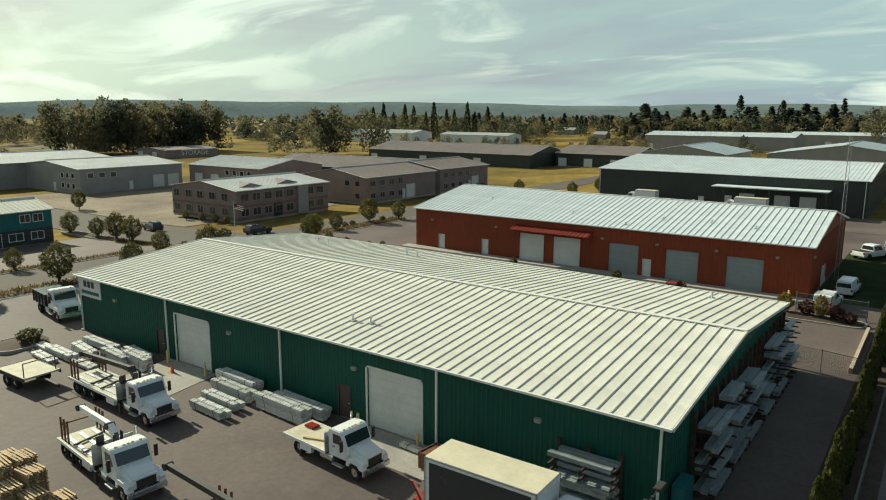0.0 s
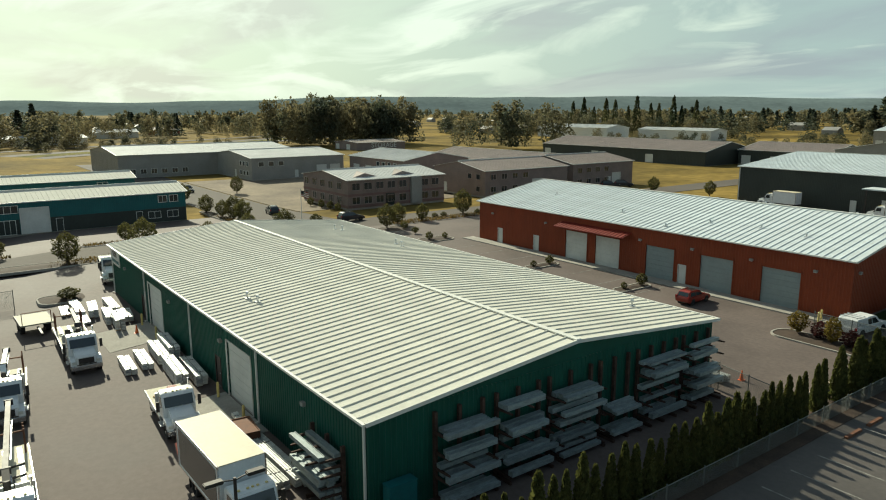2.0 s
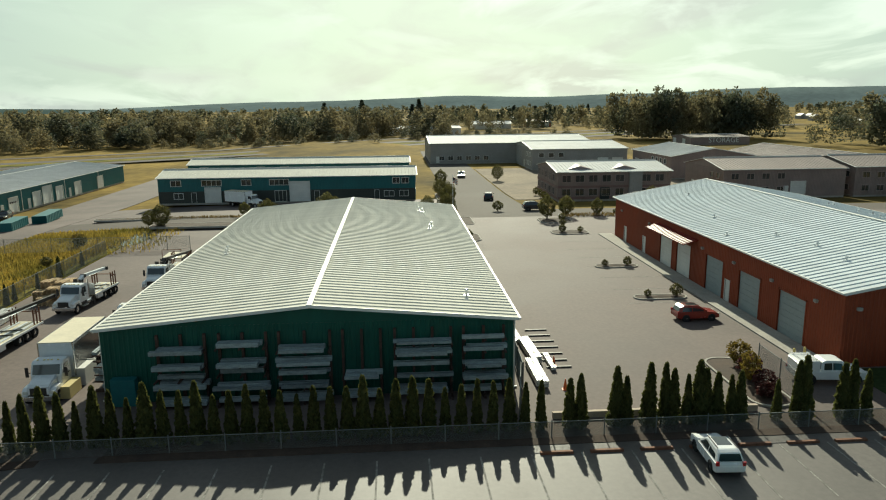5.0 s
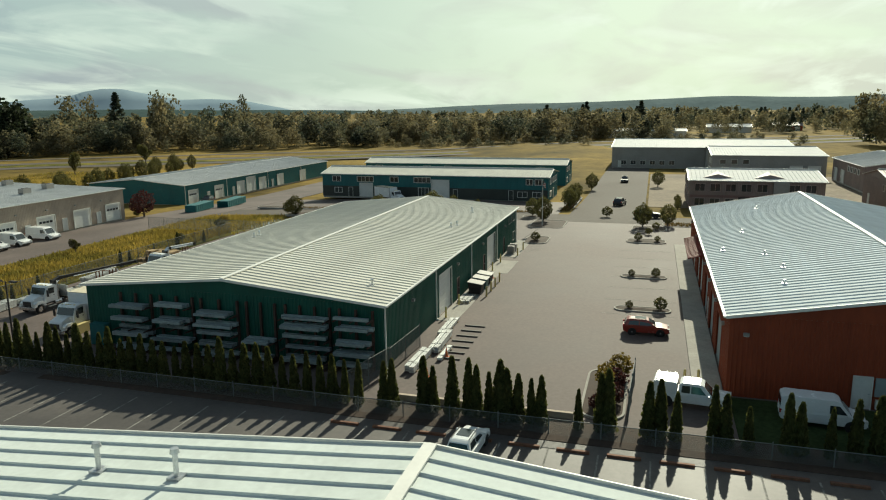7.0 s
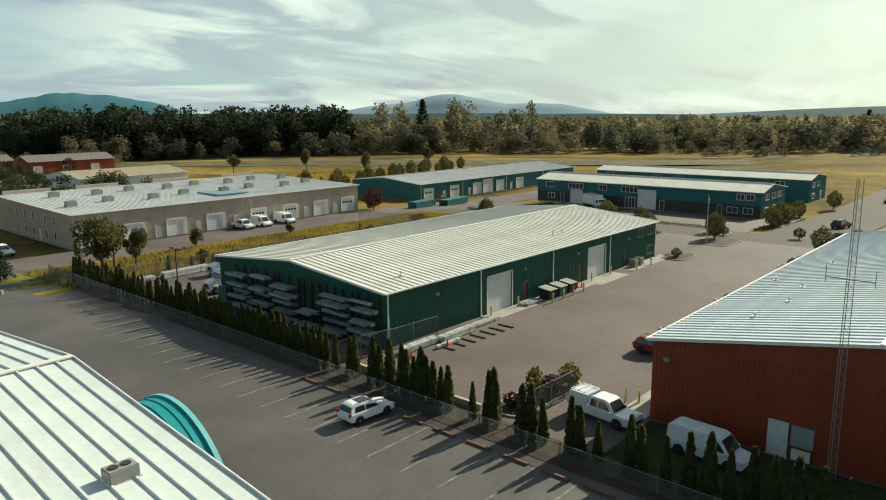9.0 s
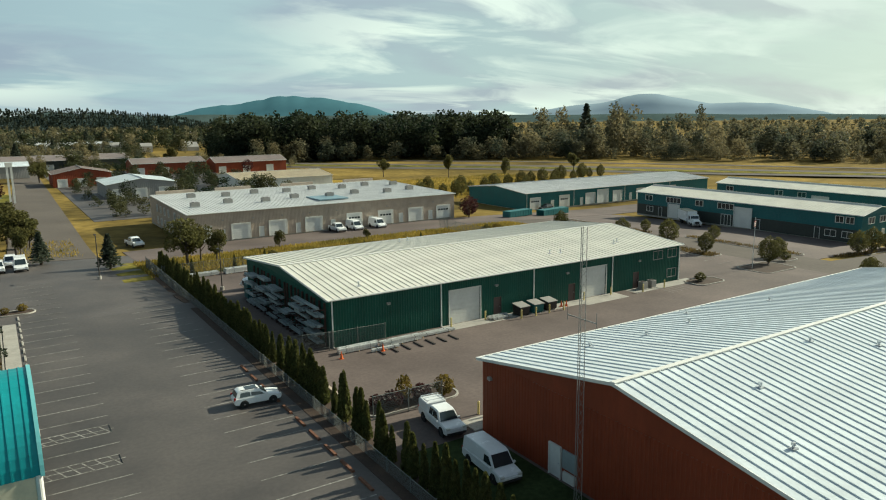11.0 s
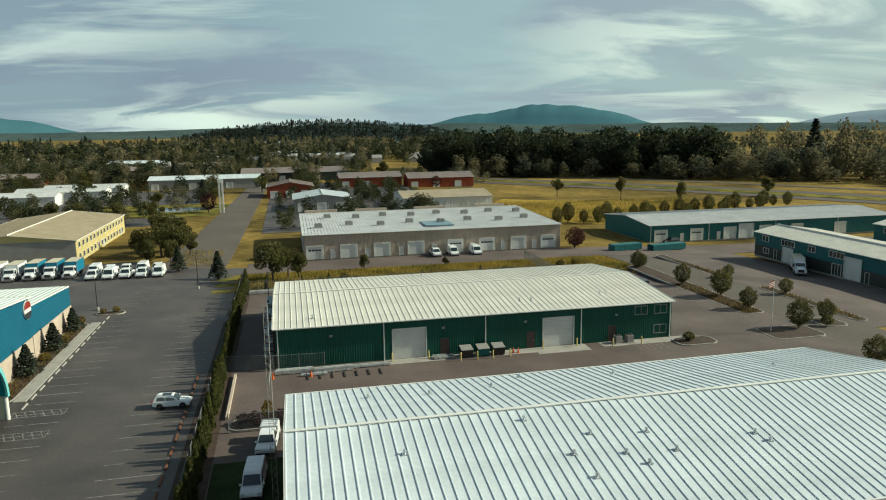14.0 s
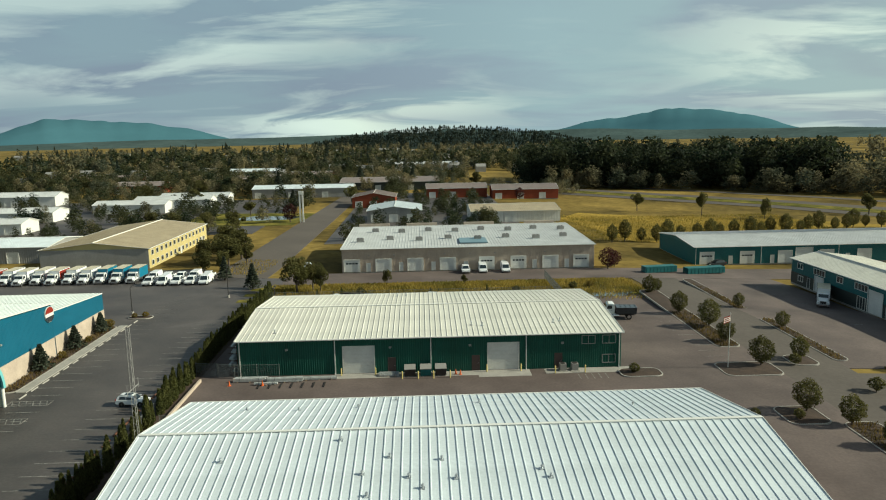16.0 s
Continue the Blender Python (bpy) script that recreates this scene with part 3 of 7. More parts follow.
for a in (0.25, 12.9, 25.75, 38.6, 51.25):
    for side in ("south", "north"):
        downspout(green, GP[side][1], a, 4.85)
for a in (20.5, 32.4, 45.0, 5.8):
    wall_lamp(green, GP["south"][1], a, 3.4)
for a in (6.5, 20.3, 31.0, 43.5):
    wall_lamp(green, GP["north"][1], a, 3.5)
for a, z in ((46.2, 3.4), (49.0, 3.4), (49.0, 0.7)):
    window(green, GP["north"][1], a, a + 1.7, z, z + 1.05, frame_mat="greywall")

# -- the red warehouse --
RD = [(17.0, 20.6), (21.9, 25.6), (29.3, 33.0), (36.2, 39.9), (42.9, 46.7)]
holes = {"south": [(a, b, 0, 3.55) for a, b in RD] + [(4.1, 5.0, 0, 2.05), (11.3, 12.2, 0, 2.05), (33.6, 34.5, 0, 2.05)]}
red, RP = gable_building("red_warehouse", -52.8, -1.6, 49.4, 75.2, 0.002, 5.5, 7.75, "red", "roof_pale",
                         "long red ribbed steel warehouse with a pale metal gable roof", holes, ridge_at=12.7, panels=0.72)
for i, (a, b) in enumerate(RD):
    rollup_door(red, RP["south"][1], a, b, 3.55, "door_white" if i < 2 else "door_grey", trim="red")
for a in (4.1, 11.3, 33.6):
    man_door(red, RP["south"][1], a, "door_white", 2.05, 0.9)

# -- charcoal warehouse behind --
charcoal, CP = gable_building("charcoal_warehouse", -55, -3, 119, 165, 0, 6.9, 9.0, "charcoal", "roof_pale", "charcoal steel warehouse with a pale roof and loading canopy")
# -- teal buildings --
teal1, T1 = gable_building("teal_workshop", -119, -104.3, -29.5, 23, -1.2, 5.2, 6.4, "teal", "roof_white", "long teal two-storey workshop with a white roof", ridge_axis="y", ridge_at=9.0)
teal2, T2 = gable_building("teal_workshop", -153, -139, -33, 22.5, -1.6, 5.4, 6.5, "teal", "roof_white", "second teal workshop with a white roof", ridge_axis="y", ridge_at=9.0)
teal3, T3 = gable_building("teal_warehouse", -172, -95.5, -88, -61, -3.2, 4.6, 5.8, "teal", "roof_far", "teal steel warehouse with white roll-up doors")
tan, TP = gable_building("tan_block_building", -67.5, -5.2, -92, -54, -1.7, 5.7, 6.4, "blockwall", "roof_far", "tan block building with roll-up doors and a pale roof", ridge_at=2.0)
pink, PP = gable_building("brick_office", -114.5, -95, 51, 74, -0.6, 5.5, 6.8, "mauve", "roof_far", "two-storey brick office with a pale metal roof", ridge_axis="y")
g2, G2 = gable_building("grey_workshop", -113, -94, 84.5, 110, -0.6, 5.6, 7.2, "mauve", "roof_dark", "mauve grey two-storey workshop", ridge_axis="y")
g3, G3 = gable_building("grey_workshop", -113, -94, 112, 134, -0.6, 5.8, 7.4, "mauve", "roof_dark", "mauve grey steel workshop", ridge_axis="y")
g4, G4 = gable_building("grey_warehouse", -200, -167, 60, 89, -1.2, 6.0, 7.5, "greywall", "roof_far", "grey steel warehouse with a pale roof", ridge_axis="y")
g4b, G4b = gable_building("grey_warehouse", -235, -195, 31, 86, -1.2, 6.5, 8.2, "greywall", "roof_far", "large grey steel warehouse", ridge_axis="y")
g5, G5 = gable_building("grey_workshop", -165, -135, 90, 112, -1.0, 5.6, 7.5, "mauve", "roof_far", "grey steel workshop with a pale roof")
# -- drinks depot with the blue front --
depot, DP = gable_building("blue_depot", 29.97, 78, -2.4, 31.2, 0.002, 5.7, 6.8, "fascia_blue", "roof_bright", "blue-fronted depot with a white sloping roof", ridge_at=16.8, over=0.0)
depot2, DP2 = gable_building("depot_hall", 29.9, 78, 14.4, 63.6, 0.002, 8.05, 10.27, "fascia_blue", "roof_bright", "blue-fronted hall with a white ribbed gable roof", ridge_at=24.6, panels=0.72)
yellow_b, YP = gable_building("cream_office", 46, 74, -116, -66, -2, 5.5, 7.2, "cream", "tan_roof", "long cream office building with a tan roof", ridge_axis="y")


# ---- woods ----
def leaf_cloud(rng, n, size, kind):
    """A tree of unit height as loose leaf faces. kind: broad, fir, column."""
    if kind == "fir":
        h = rng.random(n) ** 0.8
        r = 0.25 * (1 - h) * (0.55 + 0.45 * np.abs(np.sin(h * 40))) * np.sqrt(rng.random(n)) + 0.005
        a = rng.random(n) * math.tau
        c = np.stack([r * np.cos(a), r * np.sin(a), 0.08 + 0.92 * h], 1)
    elif kind == "column":
        h = rng.random(n)
        r = 0.135 * np.clip(1.03 - h, 0, 1) ** 0.62 * np.clip(h * 9 + 0.55, 0, 1) * (0.75 + 0.25 * rng.random(n))
        a = rng.random(n) * math.tau
        r *= 1 + 0.13 * np.sin(3 * a + 5 * h)
        c = np.stack([r * np.cos(a), r * np.sin(a), 0.02 + 0.98 * h], 1)
    else:
        k = 12 if kind == "broad" else 16
        cz = 0.35 + 0.5 * rng.random(k) if kind == "broad" else 0.12 + 0.76 * rng.random(k) ** 0.8
        rad = 0.30 * np.sqrt(np.clip(1 - ((cz - 0.58) / 0.42) ** 2, 0.05, 1)) if kind == "broad" else 0.24 * (1.15 - cz)+0.06
        ca = rng.random(k) * math.tau
        rr = rad * np.sqrt(rng.random(k))
        cen = np.stack([rr * np.cos(ca), rr * np.sin(ca), cz], 1)
        br = 0.10 + 0.09 * rng.random(k)
        w = rng.integers(0, k, n)
        d = rng.normal(size=(n, 3))
        d /= np.linalg.norm(d, axis=1)[:, None]
        c = cen[w] + d * (br[w] * (0.7 + 0.35 * rng.random(n)))[:, None]
        c[:, 2] = np.clip(c[:, 2], 0.08, 1.0)
    u = rng.normal(size=(n, 3))
    u /= np.linalg.norm(u, axis=1)[:, None]
    if kind == "column":
        u = u * 0.4 + np.array([0, 0, 1.0])
    q = np.cross(u, rng.normal(size=(n, 3)))
    q /= np.linalg.norm(q, axis=1)[:, None]
    s = (size * (0.6 + 0.8 * rng.random(n)))[:, None]
    return np.stack([c - u * s * 0.5, c + q * s * 0.45, c + u * s * 0.55, c - q * s * 0.45], 1)      # n, 4, 3


def quads_mesh(name, material, quads):
    n = len(quads)
    me = bpy.data.meshes.new(name)
    me.vertices.add(4 * n)
    me.vertices.foreach_set("co", np.ascontiguousarray(quads, dtype=np.float32).reshape(-1))
    me.loops.add(4 * n)
    me.loops.foreach_set("vertex_index", np.arange(4 * n, dtype=np.int32))
    me.polygons.add(n)
    me.polygons.foreach_set("loop_start", np.arange(0, 4 * n, 4, dtype=np.int32))
    me.update(calc_edges=True)
    me.materials.append(M[material])
    return me


RNG = np.random.default_rng(7)
BROAD = [leaf_cloud(RNG, 620, 0.052, "wood") for _ in range(8)]
FIRS = [leaf_cloud(RNG, 420, 0.055, "fir") for _ in range(4)]
POPLARS = [leaf_cloud(RNG, 420, 0.05, "column") for _ in range(4)]
FAR = {id(POPLARS): POPLARS, id(BROAD): [leaf_cloud(RNG, 120, 0.12, "wood") for _ in range(8)], id(FIRS): [leaf_cloud(RNG, 170, 0.075, "fir") for _ in range(4)]}


def wood(name, material, models, spots, label):
    """spots: x, y, height, width factor."""
    out = []
    for i, (x, y, h, w, *up) in enumerate(spots):
        q = (models if math.hypot(x, y) < 560 else FAR[id(models)])[i % len(models)]
        a = RNG.random() * math.tau
        c, s = math.cos(a), math.sin(a)
        p = np.stack([(q[..., 0] * c - q[..., 1] * s) * h * w + x, (q[..., 0] * s + q[..., 1] * c) * h * w + y, q[..., 2] * h + gz(x, y) - 0.2 + (up[0] if up else 0)], -1)
        out.append(p)
    me = quads_mesh(name, material, np.concatenate(out))
    return tagged(new(name, me), label, "woodland", "", "stuff")


def arc(a0, a1, r0, r1, count, h0, h1, w=1.0, centre=(0, 40)):
    """Spots in a sector of a ring: degrees from +x to +y, radii."""
    out = []
    for _ in range(count):
        a, r = radians(RNG.uniform(a0, a1)), RNG.uniform(r0, r1)
        out.append((centre[0] + r * math.cos(a), centre[1] + r * math.sin(a), h0 + (h1 - h0) * RNG.random() ** 1.5, w * RNG.uniform(0.8, 1.25)))
    return out


grove_spots = arc(231, 257, 385, 475, 300, 18, 32, 1.05)
broad_spots = (arc(203, 231, 380, 500, 170, 8, 21, 1.25) + arc(205, 231, 385, 450, 9, 27, 34, 0.75) + arc(203, 254, 372, 392, 90, 7, 16, 1.3) + arc(178, 203, 380, 480, 190, 8, 21, 1.2) + arc(150, 178, 470, 800, 230, 10, 17)
               + arc(84, 112, 580, 720, 260, 10, 21, 1.3, (9, -30)) + arc(118, 142, 520, 760, 200, 10, 17, 1.2, (9, -30)) + arc(100, 140, 640, 900, 240, 14, 21) + arc(60, 100, 600, 1000, 200, 12, 20) + arc(256, 300, 520, 1500, 700, 10, 18) + arc(262, 300, 300, 520, 120, 7, 12)
               + arc(150, 256, 560, 1500, 700, 12, 20) + arc(60, 150, 900, 1800, 500, 12, 20))
broad_spots += [(RNG.uniform(-40, 260), RNG.uniform(-430, -285), RNG.uniform(5, 11), RNG.uniform(1.0, 1.6)) for _ in range(230)]
broad_spots += [(RNG.uniform(30, 260), RNG.uniform(-285, -120), RNG.uniform(3.5, 7), RNG.uniform(1.1, 1.7)) for _ in range(70)]
broad_spots += [(x, -95 + RNG.uniform(-3, 3), RNG.uniform(2.5, 5), 1.5) for x in np.arange(-66, 4, 3.2)]
broad_spots += [(RNG.uniform(-120, -40), RNG.uniform(-330, -265), RNG.uniform(4, 8), 1.4) for _ in range(40)]
broad_spots += [(RNG.uniform(-420, -330), RNG.uniform(-120, 120), RNG.uniform(2.5, 6), 1.8) for _ in range(120)]
broad_spots += [(RNG.uniform(-330, -60), RNG.uniform(260, 420), RNG.uniform(4, 9), 1.4) for _ in range(70)]
broad_spots = [p for p in broad_spots if not (-8 < p[0] < 34 and p[1] > -300) and not (-66 < p[0] < 4 and -300 < p[1] < -100)]
broad_spots += [(RNG.uniform(-352, -316), RNG.uniform(140, 222), RNG.uniform(21, 29), 0.85) for _ in range(60)]
broad_spots += [(-241 + 5 * RNG.normal(), 222 + 6 * RNG.normal(), RNG.uniform(19, 25), 1.0) for _ in range(5)] + [(-262, 208, 17, 1.1), (-228, 236, 23, 0.9), (-224, 240, 21, 1.0), (-275, 228, 15, 1.3), (-212, 226, 9, 1.4)]
broad_spots += [(-30, 455, 24, 1.1), (-22, 468, 20, 1.2), (-36, 470, 17, 1.2)]
wood("poplar_row", "leaf_town", POPLARS, [(-372 + 6.4 * k, 404 + 5.2 * k + 2 * math.sin(3 * k), 25 + 4 * math.sin(k * 2.3), 1.0) for k in range(12)], "row of tall dark poplars beyond the fields")
wood("grove", "leaf_grove", BROAD, grove_spots, "dense dark grove beyond the highway")
wood("woodland", "leaf_wood", BROAD, broad_spots, "mixed broadleaf woodland beyond the highway")
fir_spots = (arc(84, 111, 600, 760, 170, 15, 29, 2.1, (9, -30)) + [(-155, 660, 37, 1.3), (-118, 655, 32, 1.3), (-75, 690, 33, 1.3)] + arc(111, 124, 640, 800, 40, 13, 22, 1.5, (9, -30)) + arc(180, 190, 400, 480, 14, 13, 24, 1.7) + arc(150, 180, 450, 800, 40, 10, 18, 1.6) + arc(256, 300, 500, 1500, 120, 14, 22)
             + [(-318, -270, 33, 1.6)] + [(r * math.cos(radians(a)), 40 + r * math.sin(radians(a)), RNG.uniform(9, 17), 2.3, lift * max(0, math.sin(math.pi * (a - 254.5) / 24)) ** 0.8 - 5) for r, lift in ((1470, 5), (1515, 13), (1560, 20), (1610, 27), (1650, 34), (1695, 42)) for a in np.arange(255.0, 278.0, 0.17)])
wood("conifer_wood", "leaf_fir", FIRS, fir_spots, "dark conifers standing in the far woodland")


# ---- far hills ----
def hills(name, material, a0, a1, r, height, label, seed, centre=(0, 40), steps=90, rough=0.35, peaks=None, base=-5):
    pts = []
    for i in range(steps + 1):
        u = i / steps
        a = radians(a0 + (a1 - a0) * u)
        env = math.sin(math.pi * u) ** 0.6 if peaks is None else sum(h * math.exp(-((u - c) / w) ** 2) for c, w, h in peaks) * min(1, u * 12, (1 - u) * 12)
        h = height * env * (1 + rough * noise.fractal(Vector((u * 9 + seed, seed, 0)), 1.0, 2.0, 3))
        pts.append((a, h, height * env))
    v, f = [], []
    for a, h, e in pts:
        for rr, hh in ((r - 250, base), (r - 90, base + e * 0.55), (r, base + h), (r + 250, base)):
            v.append((centre[0] + rr * math.cos(a), centre[1] + rr * math.sin(a), hh))
    for i in range(steps):
        for j in range(3):
            f.append((4 * i + j, 4 * i + j + 1, 4 * i + 4 + j + 1, 4 * i + 4 + j))
    me = bpy.data.meshes.new(name)
    me.from_pydata(v, [], f)
    me.materials.append(M[material])
    me.polygons.foreach_set("use_smooth", [True] * len(me.polygons))
    tagged(new(name, me), label, "hills", "", "structure")


# ridge, rise and knoll wear colours already paled by painted haze
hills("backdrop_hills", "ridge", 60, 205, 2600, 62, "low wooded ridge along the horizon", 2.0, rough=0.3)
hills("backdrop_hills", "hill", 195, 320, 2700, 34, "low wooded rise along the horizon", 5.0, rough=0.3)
# these mountains get their distance haze from base colour alone
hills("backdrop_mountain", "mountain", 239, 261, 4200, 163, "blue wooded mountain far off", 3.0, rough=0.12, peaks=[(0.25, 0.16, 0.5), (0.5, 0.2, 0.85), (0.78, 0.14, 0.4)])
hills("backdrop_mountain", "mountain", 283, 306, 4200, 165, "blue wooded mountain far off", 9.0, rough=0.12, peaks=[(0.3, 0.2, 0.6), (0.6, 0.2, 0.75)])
# palest mountain: stronger haze put into its base colour
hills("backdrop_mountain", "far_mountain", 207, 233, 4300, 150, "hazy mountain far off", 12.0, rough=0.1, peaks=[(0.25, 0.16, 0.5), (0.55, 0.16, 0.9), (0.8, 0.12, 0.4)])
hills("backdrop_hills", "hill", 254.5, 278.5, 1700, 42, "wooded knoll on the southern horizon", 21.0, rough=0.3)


# ---- vehicles ----
WHEELS = {}


def wheel(parent, x, y, r=0.5, w=0.28):
    """A tyre with its rim and hub; outside towards the sign of y."""
    side = 1 if y > 0 else -1
    key = (r, w, side)
    if key not in WHEELS:
        n = 20
        ring = [(0.62 * r, -0.5 * w), (0.9 * r, -0.5 * w), (r, -0.36 * w), (r, 0.36 * w), (0.9 * r, 0.5 * w), (0.62 * r, 0.5 * w)]
        v = [(p[0] * math.cos(k * math.tau / n), p[1], p[0] * math.sin(k * math.tau / n)) for k in range(n) for p in ring]
        f = [(6 * k + j, 6 * k + (j + 1) % 6, 6 * ((k + 1) % n) + (j + 1) % 6, 6 * ((k + 1) % n) + j) for k in range(n) for j in range(6)]
        tyre = mesh_of("tyre", "rubber", [(v, f)], smooth=False)
        d = side * 0.3 * w
        rim = mesh_of("rim", "chrome", [tube((0, d, 0), (0, d - side * 0.08, 0), 0.63 * r, 0.5 * r, 16), tube((0, d + side * 0.05, 0), (0, d - side * 0.05, 0), 0.2 * r, 0.24 * r, 10)])
        WHEELS[key] = (tyre, rim)
    t = shared("wheel", parent, WHEELS[key][0], (x, y, r))
    shared("rim", t, WHEELS[key][1])


def cab(v, paint="white", w=1.12, x=0.0, stack=True):
    """A bonneted truck cab, its back at x, nose to +x."""
    body = part("cab", v, paint, prism([(x, 0.95), (x, 2.55), (x + 0.25, 2.72), (x + 1.1, 2.72), (x + 1.3, 2.6), (x + 1.62, 1.82), (x + 1.62, 0.95)], -w + 0.06, w - 0.06), bevel=0.05)
    part("windscreen", body, "glass", prism([(x + 1.33, 2.5), (x + 1.37, 2.5), (x + 1.64, 1.86), (x + 1.60, 1.86)], -w + 0.2, w - 0.2))
    for s in (-1, 1):
        y = s * (w - 0.055)
        part("side_window", body, "glass", prism([(x + 0.45, 1.85), (x + 0.45, 2.45), (x + 1.12, 2.45), (x + 1.4, 1.85)], y - 0.012, y + 0.012))
        part("door_handle", body, "iron", box(x + 0.42, x + 0.6, y - 0.03, y + 0.03, 1.6, 1.65))
        part("mirror", body, "iron", bar((x + 1.4, s * w, 1.9), (x + 1.5, s * (w + 0.24), 1.95), 0.04), box(x + 1.44, x + 1.54, s * (w + 0.22) - 0.1, s * (w + 0.22) + 0.1, 1.65, 2.35))
        part("step", body, "steel", box(x + 0.45, x + 1.35, s * (w - 0.02) - 0.14, s * (w - 0.02) + 0.14, 0.5, 0.56))
        part("fuel_tank", body, "chrome", tube((x - 0.75, s * (w - 0.28), 0.72), (x + 0.4, s * (w - 0.28), 0.72), 0.29, n=14))
    hood = part("bonnet", v, paint, prism([(x + 1.58, 0.85), (x + 1.58, 1.84), (x + 2.2, 1.74), (x + 2.85, 1.52), (x + 2.98, 1.35), (x + 2.98, 0.85)], -0.78, 0.78), bevel=0.08)
    part("grille", hood, "iron", prism([(x + 2.97, 0.9), (x + 3.0, 0.9), (x + 3.0, 1.34), (x + 2.97, 1.36)], -0.55, 0.55))
    for s in (-1, 1):
        part("fender", hood, paint, prism([(x + 1.6, 0.75), (x + 1.65, 1.1), (x + 1.95, 1.32), (x + 2.6, 1.3), (x + 2.95, 1.1), (x + 3.0, 0.8), (x + 2.75, 0.8), (x + 2.6, 1.02), (x + 2.0, 1.04), (x + 1.8, 0.75)], min(s * 0.72, s * w), max(s * 0.72, s * w)))
        part("headlight", hood, "lens", box(x + 2.94, x + 3.02, s * 0.86 - 0.14, s * 0.86 + 0.14, 0.95, 1.15))
        wheel(v, x + 2.28, s * (w - 0.14), 0.48, 0.28)
    part("bumper", v, "white" if paint != "white" else "chrome", box(x + 2.98, x + 3.16, -w, w, 0.48, 0.82), bevel=0.04)
    part("marker_lights", body, "yellow", *[box(x + 1.0, x + 1.1, y - 0.06, y + 0.06, 2.72, 2.78) for y in (-0.7, -0.25, 0, 0.25, 0.7)])
    if stack:
        part("exhaust_stack", body, "chrome", tube((x - 0.1, w - 0.12, 0.8), (x - 0.1, w - 0.12, 3.05), 0.07))


def frame_rails(v, x0, x1):
    part("chassis", v, "iron", box(x0, x1, -0.45, -0.3, 0.62, 0.86), box(x0, x1, 0.3, 0.45, 0.62, 0.86), *[box(x, x + 0.1, -0.3, 0.3, 0.66, 0.8) for x in np.arange(x0 + 0.3, x1 - 0.2, 1.0)])


def flatbed(name, at, turn, deck, axles, label, crane=False, deckmat="plywood", group="flatbed trucks in the yard", load=True, size=0.92):
    """A flatbed truck: the cab's back at 0, the deck behind it; with a folding crane where wanted."""
    v = thing(name, at, turn, label, "truck", group)
    v.scale = (size, size, size)
    cab(v)
    frame_rails(v, -deck, 2.9)
    gap = 1.0 if crane else 0.15
    part("deck", v, deckmat, box(-deck, -gap, -1.2, 1.2, 1.04, 1.14))
    n = int((deck - gap) / 0.9)
    for i in range(n):
        part("deck_crossbeam", v, "iron", box(-deck + 0.2 + i * 0.9, -deck + 0.28 + i * 0.9, -1.15, 1.15, 0.9, 1.04))
    for s in (-1, 1):
        part("deck_rail", v, "white", box(-deck, -gap, s * 1.22 - 0.03, s * 1.22 + 0.03, 0.98, 1.16))
    part("headboard", v, "steel", box(-gap - 0.06, -gap, -1.2, 1.2, 1.1, 2.35), *[box(-gap - 0.1, -gap - 0.06, y - 0.04, y + 0.04, 1.1, 2.35) for y in (-1.0, -0.35, 0.35, 1.0)])
    for s in (-1, 1):
        for x in axles:
            wheel(v, -x, s * 0.86, 0.48, 0.52)
        part("tail_light", v, "tail", box(-deck - 0.03, -deck, s * 0.95 - 0.12, s * 0.95 + 0.12, 0.8, 0.92))
        part("toolbox", v, "white", box(-2.6, -1.5, s * 1.08 - 0.12, s * 1.08 + 0.12, 0.55, 0.98))
    if load:
        part("deck_slats", v, "steel", *[box(-deck + 0.4, -gap - 0.4, y - 0.12, y + 0.12, 1.14, 1.2) for y in (-0.75, 0.0, 0.75)])
        part("dunnage", v, "iron", *[bar((-deck * 0.45 - k, -1.0, 1.24), (-deck * 0.45 - k - 0.5, 0.9, 1.24), 0.1) for k in (0.0, 1.4)])
    if crane:
        c = part("crane_post", v, "iron", box(-0.85, -0.2, -0.45, 0.45, 0.9, 1.7), tube((-0.52, 0, 1.6), (-0.52, 0, 2.9), 0.2, 0.16, 10), bevel=0.02)
        part("outrigger", c, "iron", box(-0.75, -0.5, -1.25, 1.25, 0.75, 0.95), box(-0.72, -0.52, -1.3, -1.15, 0.2, 0.95), box(-0.72, -0.52, 1.15, 1.3, 0.2, 0.95))
        part("control_seat", c, "iron", box(-0.95, -0.55, -0.95, -0.5, 2.3, 2.36), box(-0.95, -0.9, -0.95, -0.5, 2.3, 2.8), bar((-0.6, -0.5, 1.6), (-0.7, -0.7, 2.3), 0.06))
        part("hoses", c, "rubber", *[tube((-0.4 - 0.05 * k, 0.25, 1.8), (-0.3 - 0.1 * k, 0.32, 2.9), 0.03, n=5) for k in range(4)])
    return v


def boom(v, points, label="folded crane boom", material="white"):
    """The crane's boom: tapering box sections from point to point, with rams."""
    for i, (a, b) in enumerate(zip(points, points[1:])):
        w = 0.34 - 0.06 * i
        p = part("boom_section", v, material, bar(a, b, w, w * 1.1), label=label if not i else "")
        a, b = Vector(a), Vector(b)
        part("ram", p, "chrome", tube(a.lerp(b, 0.15) + Vector((0, 0.2, -0.12)), a.lerp(b, 0.7) + Vector((0, 0.2, -0.1)), 0.05, n=6))
        part("knuckle", p, "iron", tube(b + Vector((0, -0.25, 0)), b + Vector((0, 0.25, 0)), 0.2, n=10))


